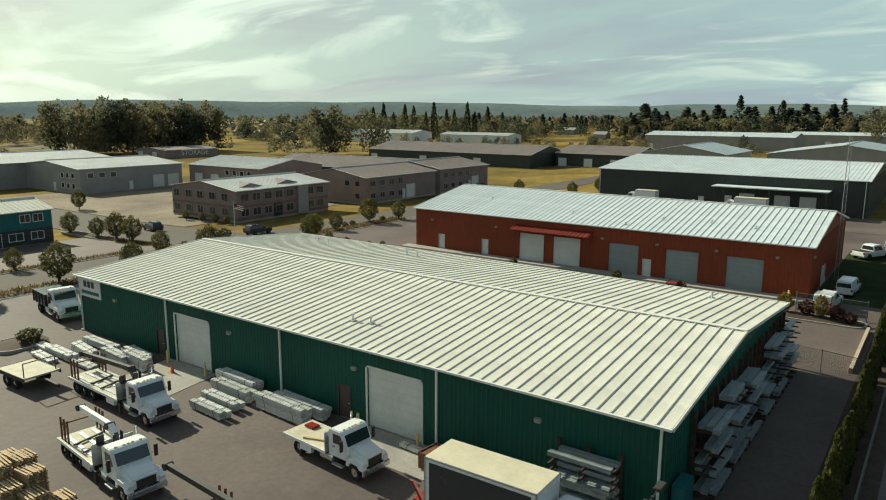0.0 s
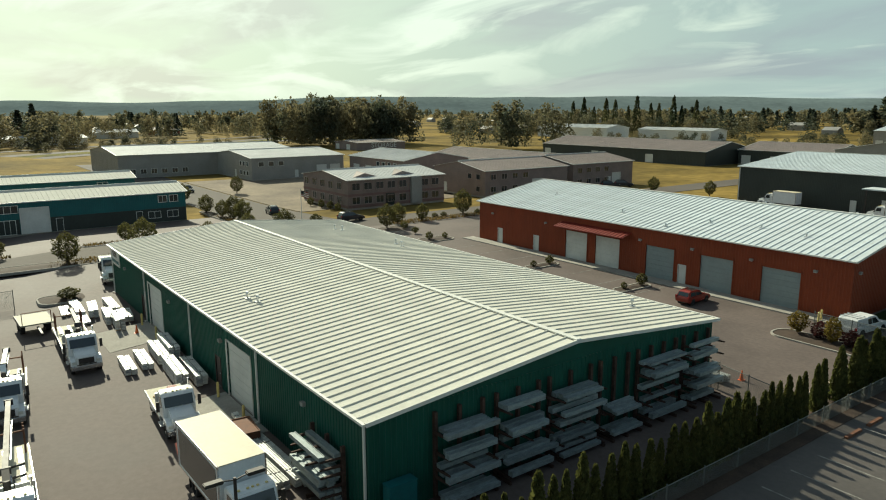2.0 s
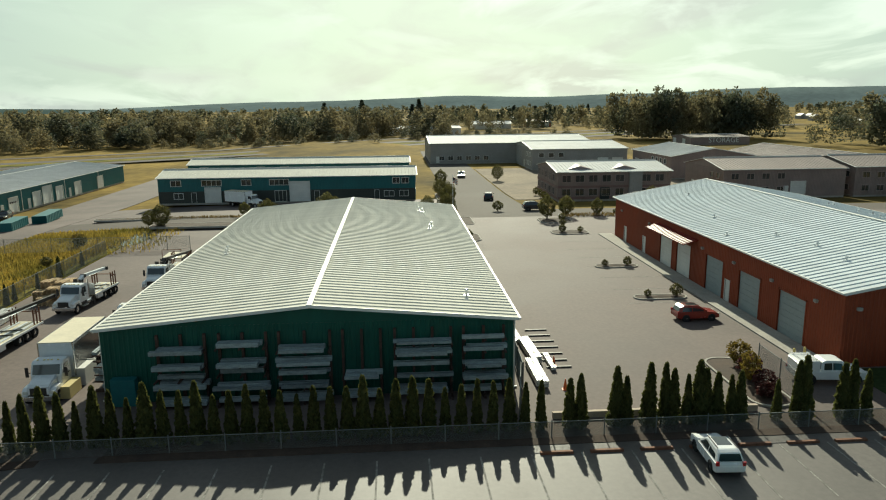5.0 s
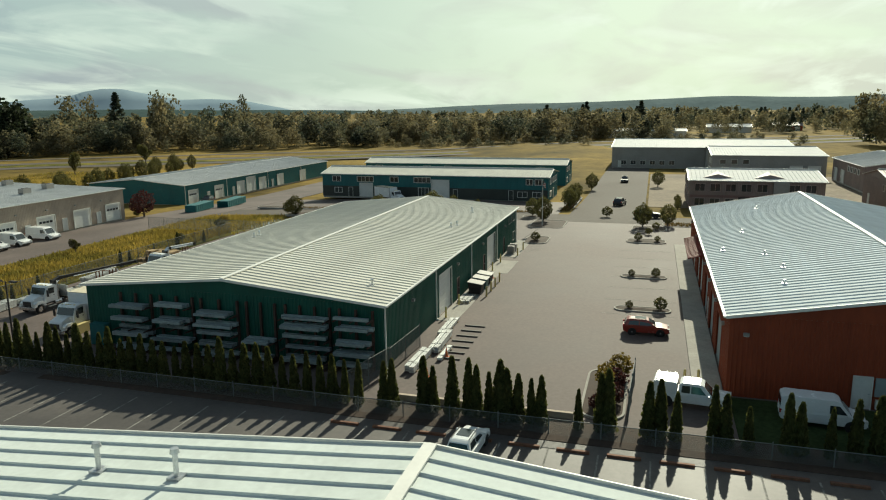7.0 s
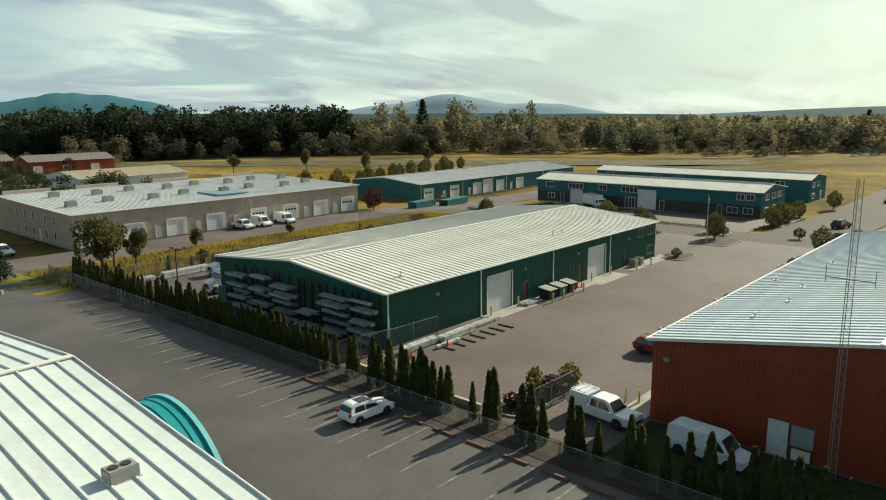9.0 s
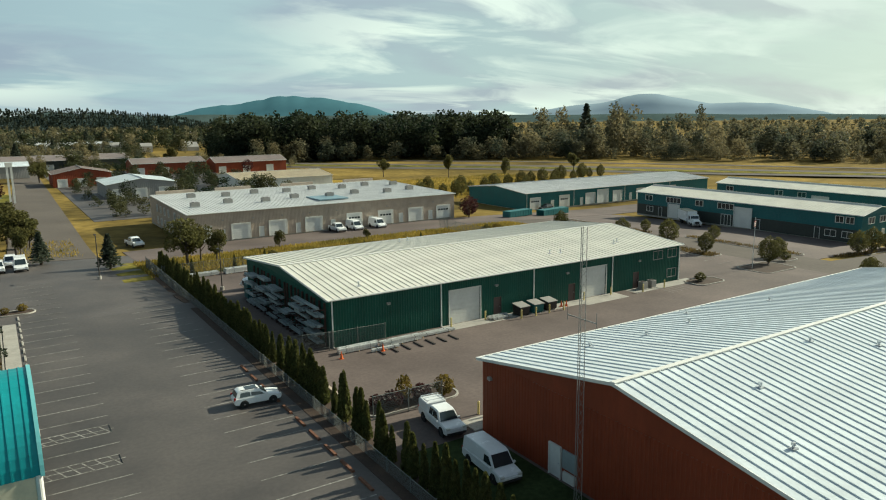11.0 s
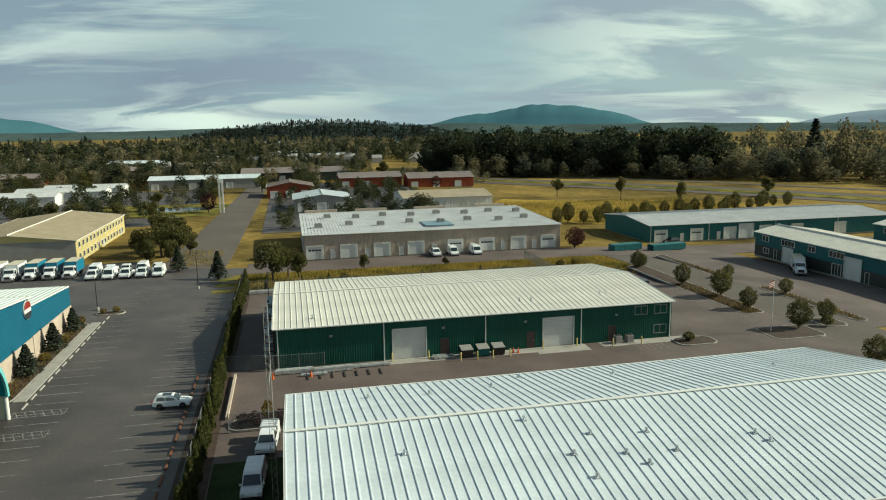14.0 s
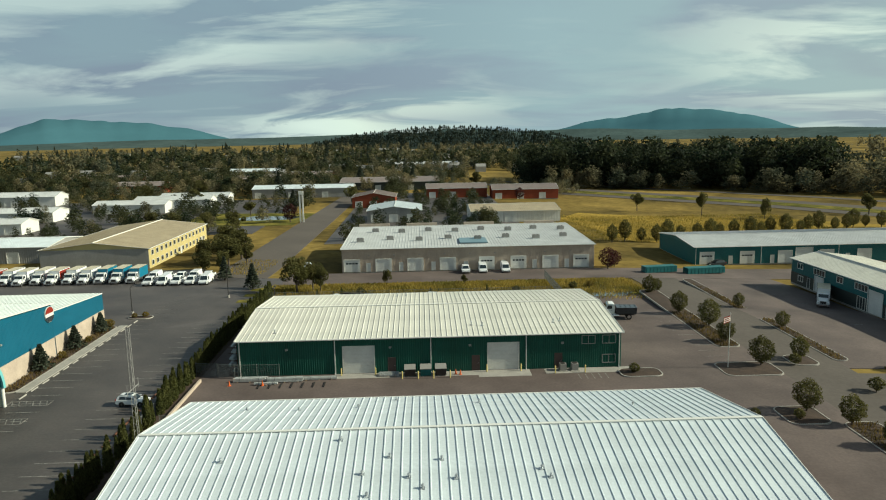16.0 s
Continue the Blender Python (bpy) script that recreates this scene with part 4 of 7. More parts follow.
def fork_posts(v, x0):
    """Dark stakes standing along the deck, where long loads are held."""
    for x in (x0, x0 - 0.5, x0 - 1.0):
        for y in (-1.05, 1.05):
            part("stake", v, "rust", bar((x, y, 1.1), (x, y, 2.6), 0.1))
    part("load_frame", v, "rust", bar((x0, -1.05, 2.2), (x0 - 1.0, -1.05, 2.2), 0.08), bar((x0, 1.05, 2.2), (x0 - 1.0, 1.05, 2.2), 0.08), bar((x0 - 0.5, -1.05, 2.3), (x0 - 0.5, 1.05, 2.3), 0.08))


def box_truck(name, at, turn, length, height, label, paint="white", boxmat="white", side=None, group=""):
    v = thing(name, at, turn, label, "truck", group)
    v.scale = (0.92, 0.92, 0.92)
    cab(v, paint, stack=False)
    frame_rails(v, -length, 2.9)
    b = part("cargo_box", v, boxmat, box(-length, -0.2, -1.22, 1.22, 1.0, height - 0.04), bevel=0.03)
    part("box_roof", b, "cream_roof", box(-length + 0.02, -0.22, -1.2, 1.2, height - 0.05, height))
    part("corner_trim", b, "chrome", *[box(x, x + 0.08, y - 0.04, y + 0.04, 1.0, height) for x in (-length - 0.01, -0.27) for y in (-1.21, 1.21)],
         *[box(-length, -0.2, y - 0.03, y + 0.03, z, z + 0.08) for y in (-1.22, 1.22) for z in (1.0, height - 0.09)])
    part("rear_door", b, "white", *[box(-length - 0.04, -length, -1.1, 1.1, 1.1 + k * 0.4, 1.1 + k * 0.4 + 0.385) for k in range(int((height - 1.2) / 0.4))])
    if side:
        for s in (-1, 1):
            part("side_panel", b, side, box(-length + 0.3, -0.5, s * 1.225 - 0.012, s * 1.225 + 0.012, 1.2, height - 0.25))
    for s in (-1, 1):
        wheel(v, -length * 0.68, s * 0.86, 0.48, 0.5)
        part("mud_flap", v, "rubber", box(-length * 0.68 - 0.75, -length * 0.68 - 0.72, s * 0.86 - 0.28, s * 0.86 + 0.28, 0.2, 0.9))
    return v


def car(name, at, turn, label, paint, kind="suv", category="car", group=""):
    """A car, van or pickup, 4.6 to 5.6 m long, nose to +x."""
    v = thing(name, at, turn, label, category, group)
    if kind == "suv":
        L, low, w = 2.25, 0.32, 0.9
        side = [(-L, 0.45), (-L - 0.02, 0.85), (-L + 0.08, 1.02), (0.75, 1.0), (1.45, 0.95), (2.1, 0.82), (2.24, 0.65), (2.2, 0.38), (2.0, low), (-2.05, low)]
        cabin = [(-L + 0.1, 1.0), (-L + 0.35, 1.52), (-1.6, 1.64), (-0.2, 1.64), (0.2, 1.54), (0.95, 1.0)]
        roofw = 0.68
        axle, r = (-1.35, 1.38), 0.35
        glass = [[(-1.75, 1.06), (-1.62, 1.45), (-0.72, 1.5), (-0.72, 1.06)], [(-0.64, 1.06), (-0.64, 1.5), (0.05, 1.46), (0.62, 1.06)]]
        front, back = [(0.22, 1.5), (0.9, 1.05)], [(-L + 0.14, 1.08), (-L + 0.33, 1.48)]
    elif kind == "van":
        L, low, w = 2.75, 0.35, 0.98
        side = [(-L, 0.5), (-L, 1.1), (1.6, 1.1), (2.5, 0.95), (2.72, 0.75), (2.7, 0.42), (2.5, low), (-2.5, low)]
        cabin = [(-L + 0.01, 1.08), (-L + 0.06, 1.95), (-2.4, 2.08), (0.75, 2.08), (1.05, 1.95), (1.75, 1.1)]
        roofw = 0.82
        axle, r = (-1.75, 1.75), 0.37
        glass = [[(0.35, 1.18), (0.35, 1.75), (0.95, 1.75), (1.45, 1.18)]]
        front, back = [(1.08, 1.9), (1.7, 1.15)], [(-L - 0.0, 1.3), (-L + 0.04, 1.8)]
    else:
        L, low, w = 2.8, 0.42, 0.98
        side = [(-L, 0.55), (-L, 1.12), (1.4, 1.12), (2.55, 1.05), (2.74, 0.9), (2.74, 0.5), (2.5, low), (-2.6, low)]
        cabin = [(-0.95, 1.1), (-0.85, 1.8), (-0.6, 1.9), (0.55, 1.9), (0.85, 1.8), (1.45, 1.1)]
        roofw = 0.76
        axle, r = (-1.75, 1.75), 0.4
        glass = [[(-0.72, 1.2), (-0.68, 1.7), (-0.1, 1.74), (-0.1, 1.2)], [(-0.02, 1.2), (-0.02, 1.74), (0.6, 1.7), (1.05, 1.2)]]
        front, back = [(0.86, 1.76), (1.4, 1.16)], [(-0.94, 1.25), (-0.86, 1.72)]
    body = part("body", v, paint, prism(side, -w, w), bevel=0.06)
    n = len(cabin)
    vv = [(x, -(w - 0.06) if z < 1.2 else -roofw, z) for x, z in cabin] + [(x, (w - 0.06) if z < 1.2 else roofw, z) for x, z in cabin]
    part("cabin", v, paint, (vv, [tuple(range(n)), tuple(range(2 * n - 1, n - 1, -1))] + [(i, (i + 1) % n, n + (i + 1) % n, n + i) for i in range(n)]), bevel=0.04)

    def yat(z):
        lowz, highz = cabin[0][1], cabin[2][1]
        return (w - 0.06) + (roofw - (w - 0.06)) * min(1, max(0, (z - lowz) / (cabin[1][1] - lowz)))
    for s in (-1, 1):
        for g in glass:
            inner = [(x, s * (yat(z) - 0.02), z) for x, z in g]
            outer = [(x, s * (yat(z) + 0.012), z) for x, z in g]
            part("side_window", v, "glass", (inner + outer, [(0, 1, 2, 3), (7, 6, 5, 4), (0, 4, 5, 1), (1, 5, 6, 2), (2, 6, 7, 3), (3, 7, 4, 0)]))
        part("headlight", body, "lens", box(side[-4][0] - 0.22, side[-4][0] + 0.0, s * (w - 0.22) - 0.16, s * (w - 0.22) + 0.17, side[-4][1] - 0.04, side[-4][1] + 0.14))
        part("tail_light", body, "tail", box(-L - 0.03, -L + 0.12, s * (w - 0.1) - 0.09, s * (w - 0.1) + 0.1, 0.85, 1.1))
        part("wing_mirror", body, paint, box(front[1][0] - 0.3, front[1][0] - 0.12, s * (w + 0.08) - 0.1, s * (w + 0.08) + 0.08, 1.08, 1.24), bevel=0.02)
        for x in axle:
            part("wheel_arch", body, "rubber", tube((x, s * (w - 0.08), r), (x, s * (w + 0.012), r), r + 0.07, n=18))
            wheel(v, x, s * (w - 0.08), r, 0.24)
    for pair, nm in ((front, "windscreen"), (back, "rear_window")):
        (xa, za), (xb, zb) = pair
        d = 0.02 if nm == "windscreen" else -0.02
        ya, yb = yat(za) - 0.1, yat(zb) - 0.1
        q = [(xa + d, -ya, za + 0.01), (xa + d, ya, za + 0.01), (xb + d, yb, zb + 0.01), (xb + d, -yb, zb + 0.01)]
        q2 = [(x - 2 * d, y, z - 0.03) for x, y, z in q]
        part(nm, v, "glass", (q + q2, [(0, 1, 2, 3), (7, 6, 5, 4), (0, 4, 5, 1), (1, 5, 6, 2), (2, 6, 7, 3), (3, 7, 4, 0)]))
    part("bumper", body, "iron", box(side[-3][0] - 0.12, side[-3][0] + 0.07, -w + 0.1, w - 0.1, low + 0.02, low + 0.2))
    if kind == "suv":
        part("sunroof", v, "glass", box(-1.1, 0.0, -0.45, 0.45, 1.635, 1.655))
        for s in (-1, 1):
            part("roof_rail", v, "iron", bar((-1.6, s * 0.6, 1.69), (0.1, s * 0.6, 1.69), 0.04))
    if kind == "pickup":
        part("bed_liner", v, "rubber", box(-L + 0.12, -1.02, -w + 0.14, w - 0.14, 1.115, 1.13))
    return v


# ---- vehicles in the yard ----
t1 = flatbed("crane_truck", (-31.9, -6.5, 0), -2.0, 8.2, (5.0, 6.2, 7.3), "white flatbed truck with a folding crane, deck stacked with bars", crane=True)
boom(t1, [(-0.5, 0, 2.6), (-1.2, 0.1, 3.0), (-9.2, 0.5, 2.3)], material="iron")
fork_posts(t1, -6.9)
t2 = flatbed("crane_truck", (-24.7, -12.0, 0), -6.0, 6.2, (3.4, 4.6, 5.6), "white flatbed truck with a pale crane folded over its deck", crane=True)
boom(t2, [(-0.5, 0, 2.7), (-1.2, 0, 3.1), (-5.6, 0.1, 2.9)], material="white")
fork_posts(t2, -4.8)
t2b = flatbed("crane_truck", (-9.0, -13.2, 0), -3.0, 8.6, (5.0, 6.2, 7.4), "white flatbed truck with a long crane boom lying over its deck", crane=True)
boom(t2b, [(-0.5, 0, 2.7), (-1.4, 0, 3.0), (-12.2, 0.5, 2.6)], material="iron")
fork_posts(t2b, -7.4)
t3 = flatbed("flatbed_truck", (-16.6, -3.9, 0), -4.0, 4.3, (2.9,), "white flatbed truck with a plywood deck", load=False, size=0.88)
part("strap_pile", t3, "red_paint", box(-3.9, -3.0, 0.2, 0.9, 1.14, 1.3), bevel=0.06, label="heap of dull red straps")
part("plank", t3, "lumber", bar((-2.6, -0.9, 1.2), (-0.9, -0.2, 1.2), 0.14, 0.1))
t4 = box_truck("box_truck", (-3.4, -4.5, 0), 1.0, 6.6, 3.6, "white box truck with a dark-sided cargo body", side="dark_paint")
liftgate = part("lift_gate", t4, "red_paint", box(-7.5, -6.7, -1.0, 1.0, 0.7, 0.85), bar((-6.8, -1.05, 0.9), (-7.5, -1.05, 1.9), 0.16), bar((-6.8, 1.05, 0.9), (-7.5, 1.05, 1.9), 0.16), label="red lift gate at the back")
trailer = thing("flatbed_trailer", (-43.2, -8.3, 0), 2.0, "short flatbed trailer with a dark frame and pale deck", "trailer")
part("deck", trailer, "plywood", box(-1.9, 1.9, -1.25, 1.25, 1.0, 1.12))
part("deck_rail", trailer, "iron", box(-1.95, 1.95, -1.3, -1.25, 0.85, 1.14), box(-1.95, 1.95, 1.25, 1.3, 0.85, 1.14), box(-1.95, -1.9, -1.25, 1.25, 0.85, 1.14))
part("drawbar", trailer, "iron", bar((1.9, 0, 0.8), (4.0, 0, 0.7), 0.18))
part("hoop_rail", trailer, "rust", bar((1.6, -1.1, 1.1), (1.6, -1.1, 2.1), 0.06), bar((1.6, 1.1, 1.1), (1.6, 1.1, 2.1), 0.06), bar((1.6, -1.1, 2.1), (1.6, 1.1, 2.1), 0.06))
for s in (-1, 1):
    for x in (-0.9, 0.25):
        wheel(trailer, x, s * 1.0, 0.45, 0.4)

# dump truck at the west end
dt = thing("dump_truck", (-57.4, 1.0, 0), -8.0, "dark tipper truck with a white cab parked beside the wall", "truck")
cab(dt, "white", stack=False)
frame_rails(dt, -3.4, 2.9)
part("tipper_body", dt, "dark_paint", prism([(-3.6, 1.0), (-3.7, 2.1), (-0.2, 2.1), (-0.2, 1.0)], -1.2, 1.2), *[box(-3.5 + 0.8 * k, -3.4 + 0.8 * k, -1.26, 1.26, 1.0, 2.1) for k in range(5)])
for s in (-1, 1):
    wheel(dt, -2.4, s * 0.86, 0.48, 0.5)

# cars and vans
wsuv = car("suv", (10.4, 35.0, 0), 176.0, "white compact suv parked nose to the hedge", "white", "suv")
rsuv = car("suv", (-13.7, 44.2, 0), 92.0, "red compact suv parked by the red warehouse", "red_paint", "suv")
wsuv.scale = rsuv.scale = (0.83, 0.83, 0.83)
pick = car("service_pickup", (0.5, 47.2, 0), 84.0, "white service pickup with a canopy, parked behind the hedge", "white", "pickup", "pickup")
cvan = car("cargo_van", (1.4, 54.5, 0), 86.0, "white cargo van parked beside the red gable wall", "white", "van", "van")
pick.scale = cvan.scale = (0.85, 0.85, 0.85)
top = part("canopy", bpy.data.objects["service_pickup"], "white", prism([(-2.75, 1.1), (-2.75, 1.8), (-2.6, 1.92), (-1.05, 1.92), (-1.0, 1.1)], -0.95, 0.95), bevel=0.05)
part("ladder_rack", top, "steel", *[bar((-2.5 + k * 0.6, -0.9, 2.05), (-2.5 + k * 0.6, 0.9, 2.05), 0.05) for k in range(3)], bar((-2.6, -0.8, 2.0), (-1.1, -0.8, 2.0), 0.05), bar((-2.6, 0.8, 2.0), (-1.1, 0.8, 2.0), 0.05))


# ---- steel goods in the yard ----
def stud_bundle(name, at, turn, length, rows, cols, label, w=0.42, h=0.22, group="bundles of steel studs", gap=0.06):
    """Bundles of steel studs piled on timber bearers; every bundle a part, with ribs along its top."""
    b = thing(name, at, turn, label, "steel bundle", group)
    for k in range(3):
        x = -length / 2 + length * (0.12 + 0.38 * k)
        part("bearer", b, "lumber", box(x, x + 0.1, -cols * w / 2, cols * w / 2, 0, 0.1))
    prof = [(0, 0), (0, h), (0.02, h), (0.02, h - 0.03), (0.11, h - 0.03), (0.11, h), (0.2, h), (0.2, h - 0.03), (0.29, h - 0.03), (0.29, h), (w - gap, h), (w - gap, 0)]
    # yard packs take the stud steel's tone with sunlight painted in
    me = mesh_of("stud_pack", "bundle", [prism(prof, -length / 2, length / 2, "x")])
    band = mesh_of("strap", "iron", [box(-0.02, 0.02, -0.01, w - gap + 0.01, -0.005, h + 0.008)])
    for r in range(rows):
        for c in range(cols):
            jit = 0.12 * math.sin(7.3 * r + 3.1 * c + at[0])
            p = shared("stud_pack", b, me, (jit, -cols * w / 2 + c * w, 0.1 + r * (h + 0.02)))
            for u in (-0.3, 0.3):
                shared("strap", p, band, (u * length, 0, 0))
    return b


stud_bundle("stud_bundle", (-28.0, -4.1, 0), -3, 3.4, 2, 2, "bundled steel studs banded on timber bearers on the asphalt")
stud_bundle("stud_bundle", (-28.3, -2.9, 0), -3, 3.7, 2, 2, "bundled steel studs banded on timber bearers on the asphalt")
stud_bundle("stud_bundle", (-28.7, -1.7, 0), -3, 4.0, 3, 2, "bundled steel studs banded on timber bearers on the asphalt")
stud_bundle("stud_bundle", (-29.2, -0.8, 0), -3, 4.2, 4, 2, "taller pile of bundled steel studs against the wall")
stud_bundle("stud_bundle", (-23.6, -1.9, 0), -3, 4.6, 4, 2, "tall pile of banded grey steel studs beside the door")
stud_bundle("stud_bundle", (-23.0, -0.8, 0), -3, 4.6, 3, 2, "long pile of banded grey steel studs along the wall")
for i, (x, y, l, r) in enumerate(((-47.4, -5.3, 3.4, 1), (-46.6, -4.3, 3.8, 2), (-45.0, -3.3, 3.6, 3), (-43.2, -4.4, 3.2, 1), (-41.6, -2.6, 3.6, 3), (-39.2, -2.3, 3.4, 4), (-45.6, -1.6, 4.4, 2), (-41.0, -1.2, 3.2, 2), (-49.2, -4.2, 3.0, 1))):
    stud_bundle("stud_bundle", (x, y, 0), -4 + 3 * math.sin(i * 2.4), l, r, 2, "pale bundled steel studs lying in the yard corner")
for y, l in ((-1.15, 6.0), (-2.1, 5.2)):
    stud_bundle("stud_bundle", (-7.6, y, 0), 1, l, 2, 2, "long steel stud bundles lying along the green wall")
stud_bundle("stud_bundle", (-13.2, -1.0, 0), -4, 3.0, 1, 1, "loose steel angles lying before the roll-up door")
# north side of the green warehouse
stud_bundle("stud_bundle", (-2.0, 28.0, 0), 0, 4.2, 2, 2, "long galvanised steel lengths on bearers beside the wall")
stud_bundle("stud_bundle", (-6.6, 28.4, 0), 2, 4.6, 2, 2, "long galvanised steel lengths on bearers beside the wall")
stud_bundle("stud_bundle", (-11.0, 27.8, 0), 1, 4.4, 1, 2, "long galvanised steel lengths on bearers beside the wall")
stud_bundle("stud_bundle", (-4.4, 29.4, 0), 0, 3.0, 1, 1, "short galvanised steel lengths on dark bearers")
for i in range(7):
    solid("skid", "iron", box(-0.09, 0.09, -0.9, 0.9, 0.0, 0.1), at=(-3.5 - 1.4 * i, 29.9, 0), label="dark timber skid lying on the asphalt", category="skid", group="skids beside the wall")
stud_bundle("stud_bundle", (-20.0, 27.0, 0), 0, 2.6, 1, 3, "low pile of pale steel plates beside the door")
# along the south fence
for i, (x, l) in enumerate(((2.2, 6.0), (-5.0, 6.5), (-12.0, 6.0), (-20.0, 5.0))):
    stud_bundle("stud_bundle", (x, -17.2 + 0.2 * math.sin(i * 3), 0), 3, l, 2 + i % 2, 3, "white wrapped steel bundles along the yard fence")


# ---- cantilever racks on the east gable and the south corner ----
def rack(at, turn, width, shelves, label, seed, top=4.5):
    """A cantilever rack: uprights with arms, each shelf loaded with studs. Local x out from the wall, y along it."""
    rnd = random.Random(seed)
    r = thing("cantilever_rack", at, turn, label, "storage rack", "cantilever racks with steel goods")
    posts = max(2, round(width / 1.3) + 1)
    for k in range(posts):
        y = k * width / (posts - 1)
        up = part("upright", r, "rack_steel", box(0.0, 0.2, y - 0.08, y + 0.08, 0, top))
        part("foot", up, "rack_steel", box(0.0, 1.3, y - 0.07, y + 0.07, 0, 0.16))
        for z, _, _ in shelves:
            part("arm", up, "rack_steel", prism([(0.2, z - 0.16), (0.2, z), (1.3, z), (1.3, z - 0.07)], y - 0.05, y + 0.05))
    for z, packs, ext in shelves:
        y0, y1 = -0.08 - 0.5 * ext * rnd.random(), width + 0.08 + 0.6 * ext * rnd.random()
        for c in range(3):
            for layer in range(packs):
                if rnd.random() < 0.12 + 0.14 * c:
                    continue
                h = 0.16 + 0.14 * rnd.random()
                a, b = y0 + 0.35 * rnd.random(), y1 - 0.5 * rnd.random()
                x = 0.24 + c * 0.38
                zz = z + layer * 0.22
                prof = [(x, zz), (x, zz + h), (x + 0.03, zz + h), (x + 0.03, zz + h - 0.03), (x + 0.16, zz + h - 0.03), (x + 0.16, zz + h), (x + 0.34, zz + h), (x + 0.34, zz)]
                # rack packs take the darker tone, shade painted into the steel
                part("stud_pack", r, "studs", prism(prof, a, b, "y"))
    return r


rack((0.1, 3.5, 0), 0, 2.9, [(0.25, 1, 0.2), (1.3, 1, 0.5), (1.75, 1, 0.5), (2.55, 1, 0.2), (3.55, 1, 0.3)], "rusty cantilever rack full of bundled steel studs", 1)
rack((0.1, 7.3, 0), 0, 2.9, [(0.4, 1, 0.2), (1.15, 1, 0.8), (2.0, 1, 0.2), (2.6, 1, 0.2), (3.8, 1, 0.2)], "rusty cantilever rack full of bundled steel studs", 2)
rack((0.1, 11.0, 0), 0, 3.2, [(0.3, 1, 0.3), (1.0, 1, 0.2), (1.9, 1, 0.4), (2.6, 1, 0.4), (3.45, 1, 0.4)], "rusty cantilever rack full of bundled steel studs", 3)
rack((0.1, 15.0, 0), 0, 2.4, [(0.4, 1, 0.1), (1.6, 1, 0.2)], "half-empty cantilever rack with low steel bundles", 4)
rack((0.1, 18.3, 0), 0, 3.6, [(0.5, 1, 0.2), (1.3, 1, 0.2), (2.1, 1, 0.2), (3.0, 1, 0.3), (3.65, 1, 0.3)], "rusty cantilever rack with bundled steel studs", 5)
rack((0.1, 22.7, 0), 0, 2.6, [(0.4, 1, 0.2), (1.3, 1, 0.3), (2.1, 1, 0.2), (3.1, 1, 0.3), (3.9, 1, 0.3)], "rusty cantilever rack with short steel bundles", 6)
rackS = rack((-5.2, -0.15, 0), -90, 3.2, [(0.2, 2, 0.2), (0.75, 1, 0.3), (1.2, 2, 0.3), (1.75, 1, 0.2), (2.15, 1, 0.3), (2.55, 1, 0.3)], "cantilever rack of galvanised steel lengths against the green wall", 8, 3.0)
solid("storage_cabinet", "teal", box(0, 0.6, 0, 1.5, 0.05, 1.75), box(-0.02, 0.62, -0.02, 1.52, 1.75, 1.82), at=(0.15, 0.6, 0), label="pale blue steel cabinet against the green gable", category="cabinet", bevel=0.02)


# ---- pallets, crates, bins ----
def pallet_mesh():
    s = [box(-0.6, 0.6, -0.5 + k * 0.18, -0.5 + k * 0.18 + 0.1, 0.11, 0.13) for k in range(6)]
    s += [box(-0.6, 0.6, y - 0.04, y + 0.04, 0.02, 0.11) for y in (-0.46, 0, 0.46)] + [box(x - 0.05, x + 0.05, -0.5, 0.5, 0, 0.02) for x in (-0.5, 0, 0.5)]
    return mesh_of("pallet", "lumber", s)


PALLET = pallet_mesh()


def pallet_stack(x, y, n, turn=0.0):
    s = thing("pallet_stack", (x, y, 0), turn, "stack of weathered wooden pallets in the yard", "pallets", "pallet stacks")
    for k in range(n):
        shared("pallet", s, PALLET, (0.03 * math.sin(k * 5.1 + x), 0.03 * math.cos(k * 3.7 + y), k * 0.135), 2 * math.sin(k + x))


for i, (x, y, n) in enumerate(((-28.6, -15.2, 13), (-27.2, -15.4, 11), (-28.4, -16.5, 14), (-27.0, -16.7, 9), (-30.1, -15.3, 10), (-30.0, -16.6, 12), (-26.0, -15.9, 6), (-25.8, -14.7, 1), (-31.6, -15.8, 9))):
    pallet_stack(x, y, n, 3 * math.sin(i * 2.2))


def crate(x, y, turn, l, w, h, material, label):
    c = thing("crate", (x, y, 0), turn, label, "crate")
    part("crate_body", c, material, *[box(-l / 2, l / 2, s * w / 2 - 0.03, s * w / 2 + 0.03, 0.08, h) for s in (-1, 1)], *[box(s * l / 2 - 0.03, s * l / 2 + 0.03, -w / 2, w / 2, 0.08, h) for s in (-1, 1)], box(-l / 2, l / 2, -w / 2, w / 2, 0.06, 0.12))
    part("crate_lid", c, material, box(-l / 2, l / 2, -w / 2, w / 2, h - 0.12, h - 0.06))
    for s in (-0.35, 0.35):
        part("runner", c, "lumber", box(s * l - 0.06, s * l + 0.06, -w / 2, w / 2, 0, 0.07))


crate(-11.3, -1.7, -6, 2.2, 1.4, 1.0, "rust", "open rust-brown steel bin beside the roll-up door")
crate(-4.7, -3.6, 0, 1.9, 1.5, 1.3, "door_white", "white boxed crate standing beside the box truck")
crate(-2.3, -3.5, 0, 1.7, 1.2, 0.9, "cream", "cream boxed crate standing beside the box truck")


